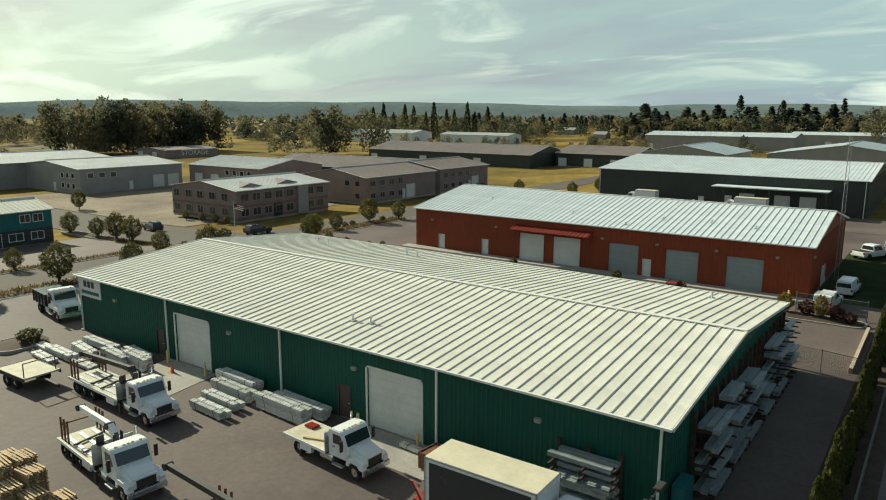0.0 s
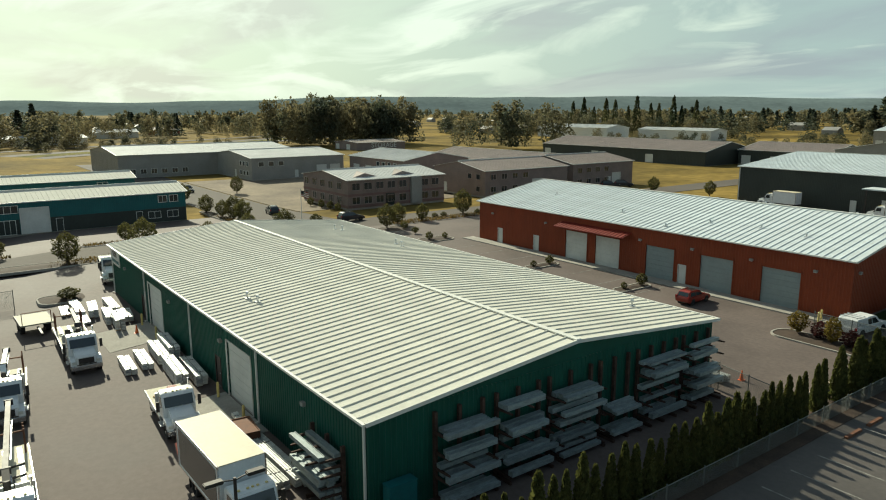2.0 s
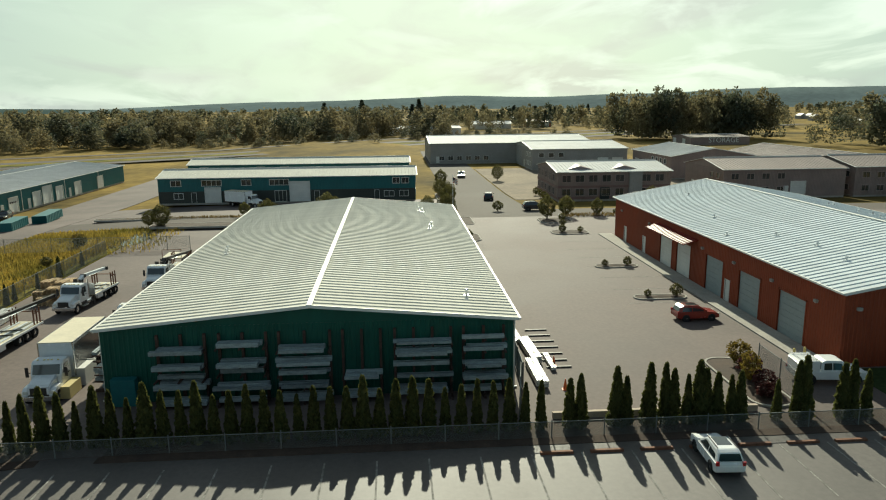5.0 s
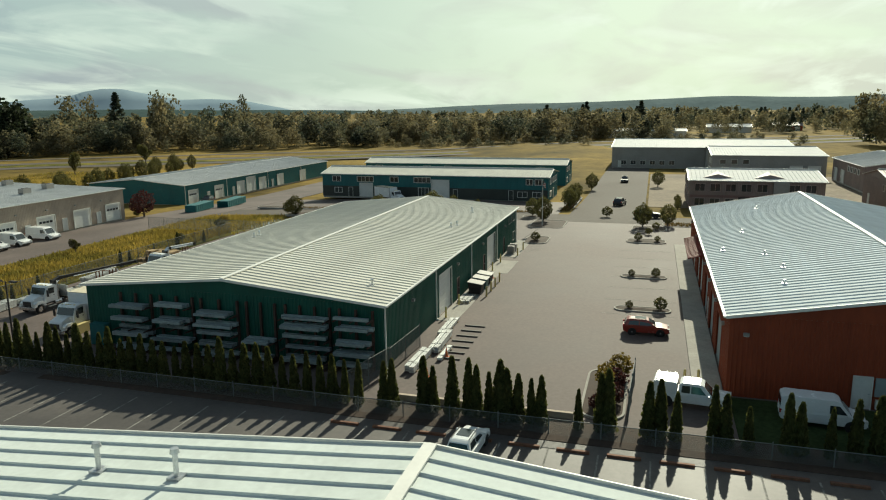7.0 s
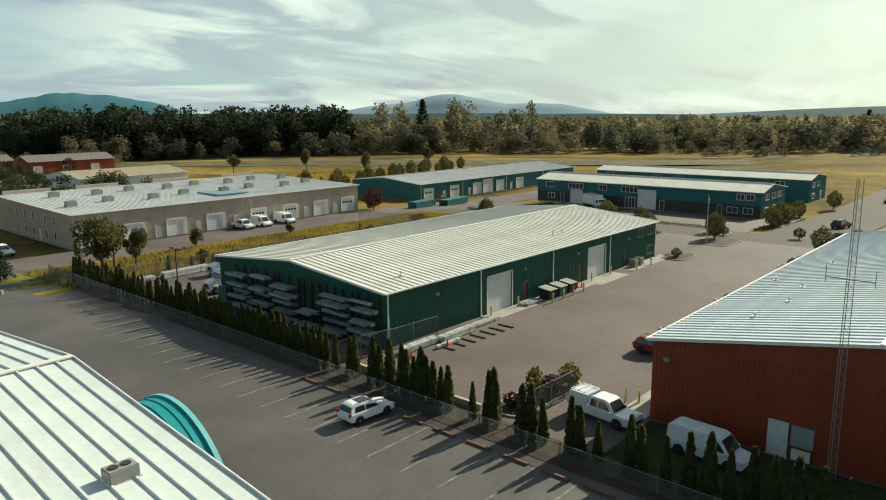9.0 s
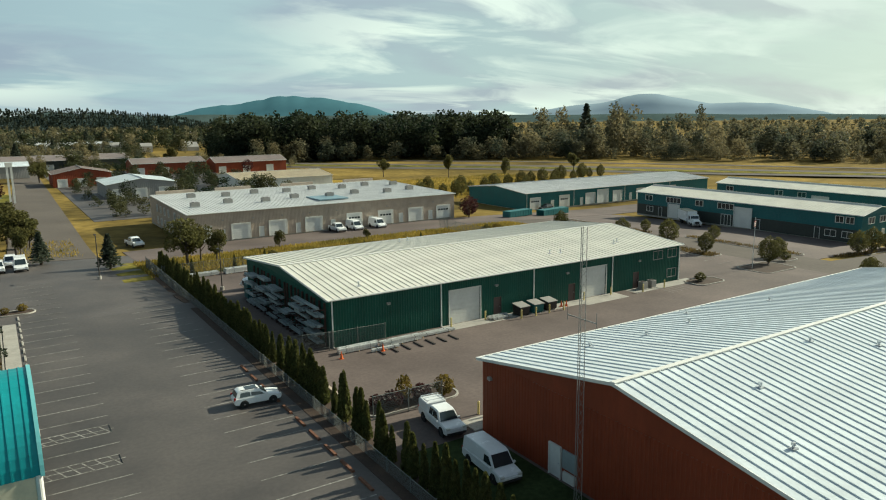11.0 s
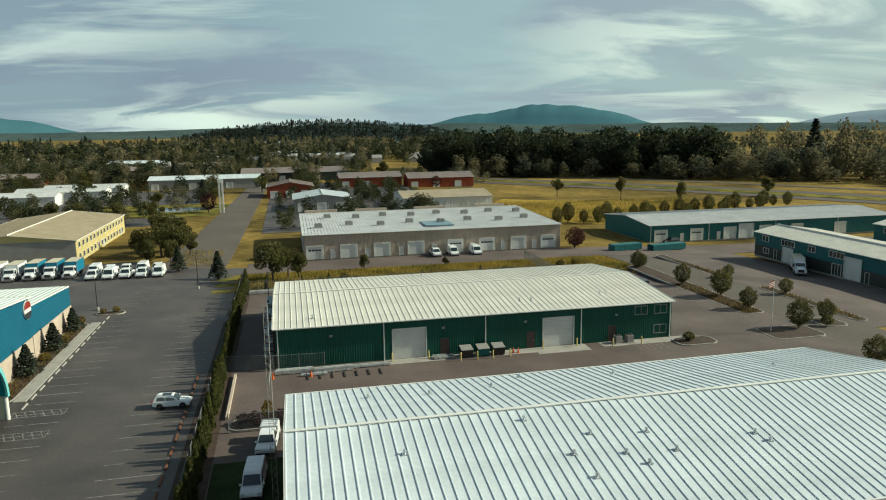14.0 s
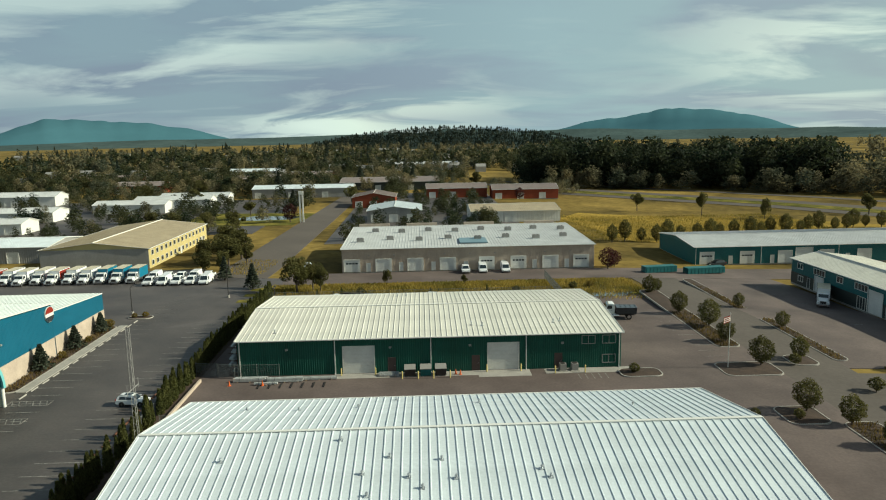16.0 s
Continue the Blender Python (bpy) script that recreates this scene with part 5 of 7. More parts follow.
def dumpster(x, y, material, label):
    d = thing("dumpster", (x, y, 0), 0, label, "dumpster", "dumpsters beside the wall")
    part("bin", d, material, prism([(-0.6, 0.12), (-0.72, 1.25), (0.72, 1.05), (0.6, 0.12)], -0.72, 0.72, "x"), bevel=0.03)
    part("lid", d, "greywall", prism([(-0.78, 1.26), (-0.78, 1.33), (0.8, 1.12), (0.8, 1.06)], -0.75, 0.75, "x"))
    for s in (-1, 1):
        part("lift_pocket", d, "iron", box(s * 0.74 - 0.06, s * 0.74 + 0.06, -0.4, 0.4, 0.7, 0.85))
        part("caster", d, "rubber", tube((s * 0.55, -0.45, 0.08), (s * 0.55, -0.38, 0.08), 0.08), tube((s * 0.55, 0.4, 0.08), (s * 0.55, 0.47, 0.08), 0.08))


for x, m, c in ((-22.9, "iron", "black"), (-25.0, "teal", "teal"), (-27.0, "iron", "black")):
    dumpster(x, 27.3, m, c + " steel dumpster with a sloping lid beside the wall")
for x in (-43.4, -45.0):
    h = thing("heat_pump", (x, 26.9, 0), 0, "grey heat pump unit on a pad beside the wall", "heat pump", "heat pumps")
    part("casing", h, "greywall", box(-0.45, 0.45, -0.45, 0.45, 0.1, 1.0), bevel=0.04)
    part("fan_grille", h, "iron", tube((0, 0, 1.0), (0, 0, 1.03), 0.36, n=16))
    part("pad", h, "concrete", box(-0.6, 0.6, -0.6, 0.6, 0, 0.1))


def cone(x, y):
    c = thing("traffic_cone", (x, y, 0), 0, "orange plastic traffic cone on the asphalt", "cone", "traffic cones")
    part("cone_body", c, "orange", tube((0, 0, 0.03), (0, 0, 0.72), 0.15, 0.03, 12))
    part("base", c, "orange", box(-0.2, 0.2, -0.2, 0.2, 0, 0.03))
    part("reflective_band", c, "trim", tube((0, 0, 0.38), (0, 0, 0.5), 0.088, 0.068, 12))


for x, y in ((-35.9, -1.6), (-29.0, 27.3), (-29.6, 27.5), (0.4, 29.4), (-3.9, 29.6)):
    cone(x, y)


def bollard(x, y, material="yellow"):
    solid("bollard", material, tube((0, 0, 0), (0, 0, 1.0), 0.09, n=12), tube((0, 0, 1.0), (0, 0, 1.06), 0.09, 0.03, 12), at=(x, y, gz(x, y)), label="painted steel bollard guarding a door", category="bollard", group="bollards")


for x in (-14.0 + 0.25, -18.3, -33.2, -37.8):
    bollard(x, 26.7)
    bollard(x, -0.7)
for x, y in ((-21.9, 28.6), (-24.0, 28.6), (-26.0, 28.6), (-28.2, 28.6), (-42.2, 28.0), (-46.2, 28.0), (-3.2, 47.8), (-3.0, 46.9)):
    bollard(x, y)

# concrete aprons and walks
for name, x0, x1, y0, y1, lab in (("pavement", -38.5, -32.6, -4.4, -0.05, "pale concrete door apron"), ("pavement", -18.8, -11.6, -3.0, -0.05, "pale stained concrete door apron"),
                                  ("pavement", -53.0, -41.0, 26.1, 28.1, "pale concrete walk along the green wall"), ("pavement", -39.0, -32.0, 26.1, 28.7, "pale concrete door apron"),
                                  ("pavement", -32.0, -12.8, 26.1, 27.9, "pale concrete strip along the green wall"), ("pavement", -54.2, -1.0, 47.4, 49.3, "concrete walk along the red warehouse")):
    sheet(name, "concrete", rect(x0, x1, y0, y1), 0.11 if y0 > 40 else 0.025, lab, step=1.5, category="pavement")


# ---- trees and planting ----
def tree_models(kind, n, size, count=3):
    out = []
    for _ in range(count):
        q = leaf_cloud(RNG, n, size, kind)
        out.append(q)
    return out


def globe_cloud(rng, n, size):
    """A clipped round street-tree crown, denser outside, a little lumpy."""
    d = rng.normal(size=(n, 3))
    d /= np.linalg.norm(d, axis=1)[:, None]
    lump = 1 + 0.16 * np.sin(d[:, 0] * 5 + 1) * np.cos(d[:, 1] * 4) + 0.1 * np.sin(d[:, 2] * 9 + d[:, 0] * 6)
    r = (0.55 + 0.45 * rng.random(n) ** 0.4) * lump
    c = np.stack([d[:, 0] * 0.37 * r, d[:, 1] * 0.37 * r, 0.57 + d[:, 2] * 0.43 * r], 1)
    u = rng.normal(size=(n, 3))
    u /= np.linalg.norm(u, axis=1)[:, None]
    q = np.cross(u, rng.normal(size=(n, 3)))
    q /= np.linalg.norm(q, axis=1)[:, None]
    s = (size * (0.6 + 0.8 * rng.random(n)))[:, None]
    return np.stack([c - u * s * 0.5, c + q * s * 0.4, c + u * s * 0.5, c - q * s * 0.4], 1)


def make_tree(name, kind, material, label, seed, n=1500, size=0.05):
    """A tree of unit height standing at the origin: trunk, limbs, crown of loose leaves."""
    t = thing(name, label=label, category="tree")
    rnd = random.Random(seed)
    if kind == "globe":
        q = globe_cloud(RNG, n, size)
    else:
        q = leaf_cloud(RNG, n, size, kind)
    trunk_h = {"globe": 0.5, "broad": 0.55, "fir": 0.95, "column": 0.9}[kind]
    trunk = part("trunk", t, "bark", tube((0, 0, 0), (0.01, 0.005, trunk_h * 0.5), 0.03, 0.024, 8), tube((0.01, 0.005, trunk_h * 0.5), (0, 0.01, trunk_h), 0.024, 0.008, 8))
    if kind in ("globe", "broad"):
        for k in range(6):
            a, z = k * 1.05 + rnd.random(), 0.25 + 0.07 * rnd.random() + 0.03 * k
            part("limb", trunk, "bark", tube((0, 0, z), (0.2 * math.cos(a), 0.2 * math.sin(a), z + 0.22), 0.013, 0.004, 6))
    crown = new("crown", quads_mesh("crown", material, q))
    crown.parent = t
    if kind == "column":
        core = [(0.075 * math.cos(k * math.tau / 8) * w, 0.075 * math.sin(k * math.tau / 8) * w, z) for z, w in ((0.03, 1.0), (0.45, 1.15), (0.8, 0.6), (0.97, 0.08)) for k in range(8)]
        part("inner_growth", t, material, (core, [(8 * j + k, 8 * j + (k + 1) % 8, 8 * j + 8 + (k + 1) % 8, 8 * j + 8 + k) for j in range(3) for k in range(8)]))
    return t


def plant(model, x, y, h, w=1.0, turn=0.0, group=""):
    """A copy of a unit tree, scaled to its height."""
    c = copy_thing(model, Matrix.Identity(4))
    c.matrix_basis = Matrix.LocRotScale((x, y, gz(x, y)), Euler((0, 0, turn)), (h * w, h * w, h))
    if group:
        c["group"] = group
    return c


def clear(models):
    for m in models:
        for o in (*m.children_recursive, m):
            bpy.data.objects.remove(o)


CYP = [make_tree("arborvitae", "column", "leaf_cypress", "dark green columnar arborvitae in the boundary hedge", k, 900, 0.055) for k in range(3)]
GLOBE = [make_tree("street_tree", "globe", "leaf", "round-crowned street tree in a mulch bed", k + 10, 3000, 0.045) for k in range(3)]
BIG = [make_tree("broadleaf_tree", "broad", "leaf", "loose-crowned broadleaf tree in rough grass", k + 20, 3200, 0.042) for k in range(3)]
PLUM = [make_tree("plum_tree", "globe", "leaf_red", "dark red plum tree with a round crown", 31, 1100, 0.06)]
FIR = [make_tree("fir_tree", "fir", "leaf_fir", "young dark fir tree beside the car park", 41, 1300, 0.06)]
rt = random.Random(5)
ys = list(np.arange(-24.0, 27.2, 0.92)) + [28.3, 28.9, 31.0, 31.6, 32.9, 33.9, 34.4, 35.2, 35.9, 36.3, 37.0, 37.8, 38.4, 40.6, 41.9, 42.3, 44.6, 45.2, 46.1, 48.1, 48.7, 49.9, 51.9, 52.5, 54.0] + list(np.arange(55.2, 84, 1.05))
for i, y in enumerate(ys):
    h = rt.uniform(2.7, 3.7) if y < 27.5 else rt.uniform(2.5, 3.9)
    plant(CYP[i % 3], 6.05 + rt.uniform(-0.12, 0.12), float(y), h, rt.uniform(0.85, 1.15), rt.random() * 6, "boundary hedge of arborvitae")
for x in np.arange(-44, 4, 1.6):
    if rt.random() < 0.35:
        plant(CYP[int(abs(x)) % 3], float(x), -19.6 + rt.uniform(-0.2, 0.2), rt.uniform(1.6, 2.6), 1.1, rt.random() * 6, "boundary hedge of arborvitae")
for i, (x, y, h) in enumerate(((-69.8, -18.3, 3.8), (-72.2, -21.0, 2.7), (-69.6, -1.6, 3.9), (-71.2, 7.6, 4.5), (-70.3, 15.9, 3.4), (-70.4, 27.0, 4.1), (-67.9, 43.0, 3.8),
                               (-77.2, 24.2, 3.2), (-92.0, 28.9, 3.9), (-96.5, 28.9, 4.2), (-110.0, 28.4, 3.6), (-102.0, 28.8, 3.2), (-70.8, 46.8, 3.4), (-71.7, 52.3, 2.9), (-73.3, 62.2, 4.4),
                               (-71.3, 68.0, 3.4), (-83.1, -8.0, 2.6), (-83.1, 8, 2.8), (-130, 30, 4), (-140, 45.5, 4), (-62, 120, 3.2), (-60, 131, 3.6), (-75, 118, 3.4))):
    plant(GLOBE[i % 3], x, y, h, 1.0, i * 1.3, "street trees along the lots")
for i, (x, y, h, w) in enumerate(((1.3, -27.4, 8.4, 0.95), (-3.5, -28.0, 5.8, 0.8), (-1.5, -30.5, 6.4, 0.9), (-17.0, -36.0, 3.6, 0.8), (-34, -34, 2.2, 1.0), (24, -60, 8.5, 1.1), (28, -68, 9, 1.1), (25, -77, 9, 1.2), (30, -86, 9, 1.1), (33, -72, 7, 1.1), (21.5, -68, 6, 1.0), (23.5, -52, 6, .8),
                                  (29, -55, 6.5, 0.9), (40, -132, 8, 1.2), (52, -138, 7, 1.1), (63, -134, 8, 1.2), (74, -140, 7.5, 1.2), (48, -186, 6, 1.4), (28, -200, 6, 1.2), (84, -230, 9, 1.2), (120, -260, 9, 1.3), (100, -290, 10, 1.2), (30, -330, 9, 1.2),
                                  (-140, -168, 10, 0.6), (-159, -153, 9, 0.6), (-205, -160, 9, 0.9), (-120, -190, 8, .9), (10, -240, 9, 1.1), (-60, -330, 10, 1.1))):
    plant(BIG[i % 3], x, y, h, w, i * 0.9, "loose trees in the grass")
for i in range(22):
    plant(GLOBE[i % 3], -84.0 - i * 4.9, -98.0 - i * 1.35 - 2.0 * math.sin(i * 1.7), 5.6 + 1.2 * math.sin(i * 2.1), 0.8, i, "row of trees behind the teal warehouse")
for x, y, h in ((-70.5, -52.0, 5.2), (-73.0, -55.5, 4.0), (26.5, -160.0, 7.0), (-66, -100, 4.5), (-75, -240, 6)):
    plant(PLUM[0], x, y, h, 1.1, x)
for x, y, h in ((11.9, -33.6, 5.6), (20.9, -44.8, 5.4), (33, -205, 9), (58, -300, 12), (-20, -330, 12), (14, -345, 13), (28.5, 21.1, 3.8), (28.5, 11.2, 3.7), (28.6, 2.0, 3.4)):
    plant(FIR[0], x, y, h, 1.9 if x > 27 and y > 0 else 1.6, x)

SHRUB = [make_tree("shrub", "globe", "leaf", "low rounded shrub in a mulch bed", 51, 600, 0.10), make_tree("shrub", "globe", "leaf_gold", "golden conifer shrub in a mulch bed", 52, 600, 0.10),
         make_tree("shrub", "globe", "leaf_red", "reddish barberry shrub in a mulch bed", 53, 600, 0.10)]
for i, (k, x, y, h, w) in enumerate(((0, -52.6, 28.6, 1.3, 1.4), (0, -52.2, -4.2, 1.2, 2.2), (0, -34.1, 42.4, 0.8, 1.2), (0, -34.1, 45.0, 1.1, 1.2), (0, -20.8, 42.6, 0.8, 1.1), (0, -20.8, 45.4, 1.3, 1.2), (0, -55.8, 42.6, 1.2, 1.2), (0, -55.6, 45.2, 0.9, 1.2),
                                     (1, 0.6, 41.8, 2.3, 0.7), (2, 1.8, 42.2, 1.4, 1.5), (2, -0.6, 42.4, 1.5, 1.4), (1, -2.6, 42.6, 1.9, 1.1), (2, 3.0, 41.6, 1.1, 1.5), (0, -61.5, 44.0, 1.0, 1.4), (0, -66, 45, 1.2, 1.3),
                                     (1, 28.2, 16.0, 1.2, 1.4), (1, 28.2, 7.5, 1.0, 1.4), (1, 28.4, -1.0, 1.4, 1.3), (1, 25.0, -7.6, 1.0, 1.5), (1, 26.8, -7.2, 0.9, 1.4),
                                     (0, -73.2, 56.0, 0.9, 1.6), (0, -73.3, 58.0, 0.9, 1.6), (0, -72.6, 65.0, 0.9, 1.6), (0, -95.5, 49.0, 1.6, 1.0), (0, -99.0, 49.2, 1.7, 1.0), (0, -103.0, 49.3, 1.7, 1.0), (0, -108.0, 49.3, 1.8, 1.0),
                                     (0, -80.0, 36.8, 1.8, 1.4), (0, -75.3, 26.6, 1.6, 1.3), (0, -72.0, -55.0, 1.2, 1.5), (0, -56.0, -25.0, 1.6, 1.5), (1, -60.0, -27.0, 1.4, 1.6), (0, -44.0, -24.0, 1.2, 1.6), (0, -12.0, -25.0, 1.4, 1.6))):
    plant(SHRUB[k], x, y, h, w, i, "shrubs in the planting beds")
clear(CYP + GLOBE + BIG + PLUM + FIR + SHRUB)


def tufts(name, areas, count, h, material, label):
    """Grass blades scattered over areas (x0, x1, y0, y1)."""
    total = sum((b - a) * (d - c) for a, b, c, d in areas)
    out = []
    for a, b, c, d in areas:
        n = int(count * (b - a) * (d - c) / total)
        x, y = RNG.uniform(a, b, n), RNG.uniform(c, d, n)
        z = ground_z(x, y) - 0.05
        ang, hh, w = RNG.uniform(0, math.tau, n), h * RNG.uniform(0.5, 1.4, n), RNG.uniform(0.04, 0.12, n)
        lean = RNG.normal(0, 0.25, (n, 2)) * hh[:, None]
        dx, dy = np.cos(ang) * w, np.sin(ang) * w
        out.append(np.stack([np.stack([x - dx, y - dy, z], 1), np.stack([x + dx, y + dy, z], 1), np.stack([x + lean[:, 0] + dx * 0.3, y + lean[:, 1] + dy * 0.3, z + hh], 1),
                             np.stack([x + lean[:, 0] - dx * 0.3, y + lean[:, 1] - dy * 0.3, z + hh], 1)], 1))
    tagged(new(name, quads_mesh(name, material, np.concatenate(out))), label, "grass", "", "stuff")


M["leaf_bed"] = leaves("bed_plant_leaves", (0.07, 0.055, 0.022), (0.17, 0.115, 0.04), 0.5)
M["blade"] = leaves("grass_blades", (0.14, 0.115, 0.024), (0.31, 0.22, 0.045), 0.15)
sheet("verge", "grass", rect(-70, 12, -37.8, -19.2), 0.02, "rough green and yellow grass swale")
sheet("verge", "gold_grass", [(-80, -160), (-92, -182), (-170, -150), (-205, -118), (-176, -92), (-92, -100)], 0.02, "dry yellow grass field")
# dark grass sheet deepens the shade east of the red gable
sheet("verge", "lawn", rect(-1.3, 5.0, 49.6, 84), 0.02, "damp mown grass beside the red gable wall")
tufts("bed_planting", [(-71.4, -68.4, -19.5, 18), (-83.9, -82.3, -33.5, -6.5), (-83.9, -82.3, 2.5, 24.5), (-73.6, -70.4, 46.5, 69.5), (27.6, 29.4, -1.4, 29.6), (-111, -87, 27.7, 29.3)], 9000, 0.38, "leaf_bed", "low brown-green planting in the mulch beds")
tufts("tall_grass", [(-70, 8, -37, -20.5)], 26000, 0.45, "blade", "tall yellow-green grass in the swale")
tufts("field_grass", [(-170, -75, -170, -100), (-71, -50, -36, -14), (14, 24, -75, -52)], 26000, 0.5, "blade", "dry yellow grass in the open plots")


def bed(outline, label, material="bark_mulch", z=0.12):
    """A planted island: mulch inside a raised concrete kerb."""
    cx, cy = sum(p[0] for p in outline) / len(outline), sum(p[1] for p in outline) / len(outline)
    b = thing("planting_island", (cx, cy, gz(cx, cy)), 0, label, "planting bed", "kerbed planting islands")
    loc = [(x - cx, y - cy) for x, y in outline]
    n = len(loc)
    inner = []
    for i, p in enumerate(loc):
        a, c = Vector(loc[i - 1]), Vector(loc[(i + 1) % n])
        d1, d2 = (Vector(p) - a).normalized(), (c - Vector(p)).normalized()
        nrm = Vector((-(d1.y + d2.y), d1.x + d2.x)).normalized()
        inner.append((p[0] + nrm.x * 0.16, p[1] + nrm.y * 0.16))
    v = [(*p, -0.2) for p in loc] + [(*p, z) for p in loc] + [(*p, z) for p in inner] + [(*p, -0.2) for p in inner]
    f = [(r * n + i, r * n + (i + 1) % n, (r + 1) % 4 * n + (i + 1) % n, (r + 1) % 4 * n + i) for r in range(4) for i in range(n)]
    part("kerb", b, "concrete", (v, f))
    part("mulch", b, material, ([(*p, z - 0.04) for p in inner] + [(0, 0, z + 0.1)], [(i, (i + 1) % n, n) for i in range(n)]))


def oval(x0, x1, y0, y1, r=0.8, n=5):
    """A rounded rectangle, anticlockwise."""
    r = min(r, (x1 - x0) / 2.01, (y1 - y0) / 2.01)
    out = []
    for cx, cy, a0 in ((x1 - r, y1 - r, 0), (x0 + r, y1 - r, 90), (x0 + r, y0 + r, 180), (x1 - r, y0 + r, 270)):
        out += [(cx + r * math.cos(radians(a0 + 90 * k / n)), cy + r * math.sin(radians(a0 + 90 * k / n))) for k in range(n + 1)]
    return out


for b in ((-56.2, -50.6, 27.0, 30.4), (-34.9, -33.2, 41.2, 46.2), (-21.6, -19.9, 41.2, 46.4), (-57.4, -54.2, 41.0, 46.4), (-69.2, -64.4, 41.4, 46.6), (-71.8, -68.0, -20.0, 18.5), (-72.0, -64.2, 25.5, 31.0),
          (-54.6, -50.8, -7.0, -1.6), (-4.2, 4.4, 40.4, 43.2), (23.6, 28.0, -8.6, -6.2), (27.3, 29.7, -1.8, 30.0), (-74.0, -70.0, 46.0, 70.0), (-84.2, -82.0, -34.0, -6.0), (-84.2, -82.0, 2.0, 25.0), (-112, -86, 27.4, 29.6), (-79, -75.2, 22.5, 27.0)):
    bed(oval(*b, 1.2), "kerbed mulch island with low planting")
solid("pavement", "concrete", box(25.9, 27.2, -1.8, 30, -0.1, 0.12), label="concrete walk along the depot planting", category="pavement", kind="structure")
solid("wall_low", "blockwall", box(4.5, 4.75, 27.6, 40.2, -0.1, 0.4), label="low concrete wall behind the hedge", category="wall", kind="structure")
sheet("verge", "bark_mulch", rect(5.1, 7.9, -26, 86), 0.03, "strip of bark mulch under the hedge")
pond = sheet("water", "water", [(-67, -33), (-58, -34), (-53.5, -30), (-53, -22), (-57, -17.5), (-64, -17), (-68.5, -22)], 0.05, "still pond in the grass basin", kind="structure", category="water")
sheet("water", "water", [(24, -178), (46, -182), (52, -172), (44, -166), (28, -168)], 0.06, "still pond beside the street", category="water")
sheet("verge", "grass", [(20, -190), (70, -196), (70, -150), (24, -150)], 0.02, "grass round the pond")

# ---- markings ----

def stripe(x0, x1, y0, y1, label="worn white parking line", group="parking lines"):
    o = solid("parking_line", "paint_line", box(x0, x1, y0, y1, -0.004, 0.006), at=(0, 0, gz((x0 + x1) / 2, (y0 + y1) / 2)), label=label, category="marking", group=group, kind="structure")


for k in range(37):
    y = -24 + 2.75 * k
    stripe(8.9, 14.2, y - 0.05, y + 0.05)
    if y < 60:
        stripe(20.8, 25.7, y - 0.05, y + 0.05)
    if y > 24:
        solid("wheel_stop", "rust", prism([(-0.12, 0), (-0.09, 0.13), (0.09, 0.13), (0.12, 0)], -0.9, 0.9), at=(8.9, y + 1.37, 0), label="brown stained concrete wheel stop", category="wheel stop", group="wheel stops")
for k in range(9):
    stripe(-67.6, -62.6, 1.0 + 2.7 * k - 0.05, 1.0 + 2.7 * k + 0.05)
for k in range(6):
    stripe(-98, -93, -28 + 8.4 * k - 0.06, -28 + 8.4 * k + 0.06)
def hatched_bay(x0, x1, y0, y1):
    """An outlined no-parking bay with slanting bars."""
    n = 6
    shapes = [bar((x0, y, 0), (x1, y, 0), 0.1, 0.012) for y in (y0, y1)] + [bar((x, y0, 0), (x, y1, 0), 0.012, 0.1) for x in (x0, x1)]
    w = (x1 - x0) / n
    shapes += [bar((x0 + (k + 0.1) * w, y1, 0), (x0 + (k + 0.9) * w, y0, 0), 0.09, 0.012) for k in range(n)]
    solid("bay_marking", "paint_line", *shapes, at=(0, 0, 0.004), label="white hatched no-parking bay marking", category="marking", group="hatched bays", kind="structure")


hatched_bay(21.0, 26.0, 32.9, 34.4)
hatched_bay(21.1, 26.0, 38.5, 40.1)
for k in range(14):
    solid("wheel_stop", "concrete", prism([(-0.1, 0), (-0.07, 0.12), (0.07, 0.12), (0.1, 0)], -0.85, 0.85), at=(25.55, -4.3 + 2.75 * k, 0), label="pale concrete wheel stop beside the walk", category="wheel stop", group="wheel stops")
for k in range(8):
    stripe(-19 - 5.0 * k - 0.05, -19 - 5.0 * k + 0.05, 40.2, 46.8)
for k in range(5):
    stripe(-48.8 + 0.9 * k, -48.7 + 0.9 * k, 28.4, 30.4, "white hatched bay marking")


# ---- fences ----
def fence_panel_mesh(L, H):
    """Chain-link: two families of slanting wires."""
    shapes, s = [], 0.085
    k = -H
    while k < L:
        for flip in (0, 1):
            a, b = max(0, k), min(L, k + H)
            za, zb = a - k, b - k
            if flip:
                za, zb = H - za, H - zb
            shapes.append(bar((a, 0, za + 0.05), (b, 0, zb + 0.05), 0.007))
        k += s
    return mesh_of("chain_link", "wire", shapes)


CHAIN = fence_panel_mesh(3.0, 1.75)
POST = mesh_of("post", "wire", [tube((0, 0, 0), (0, 0, 1.95), 0.035, n=8), tube((0, 0, 1.95), (0, 0, 2.0), 0.045, 0.01, 8)])
RAIL = mesh_of("top_rail", "wire", [tube((0, 0, 1.86), (3, 0, 1.86), 0.028, n=6)])


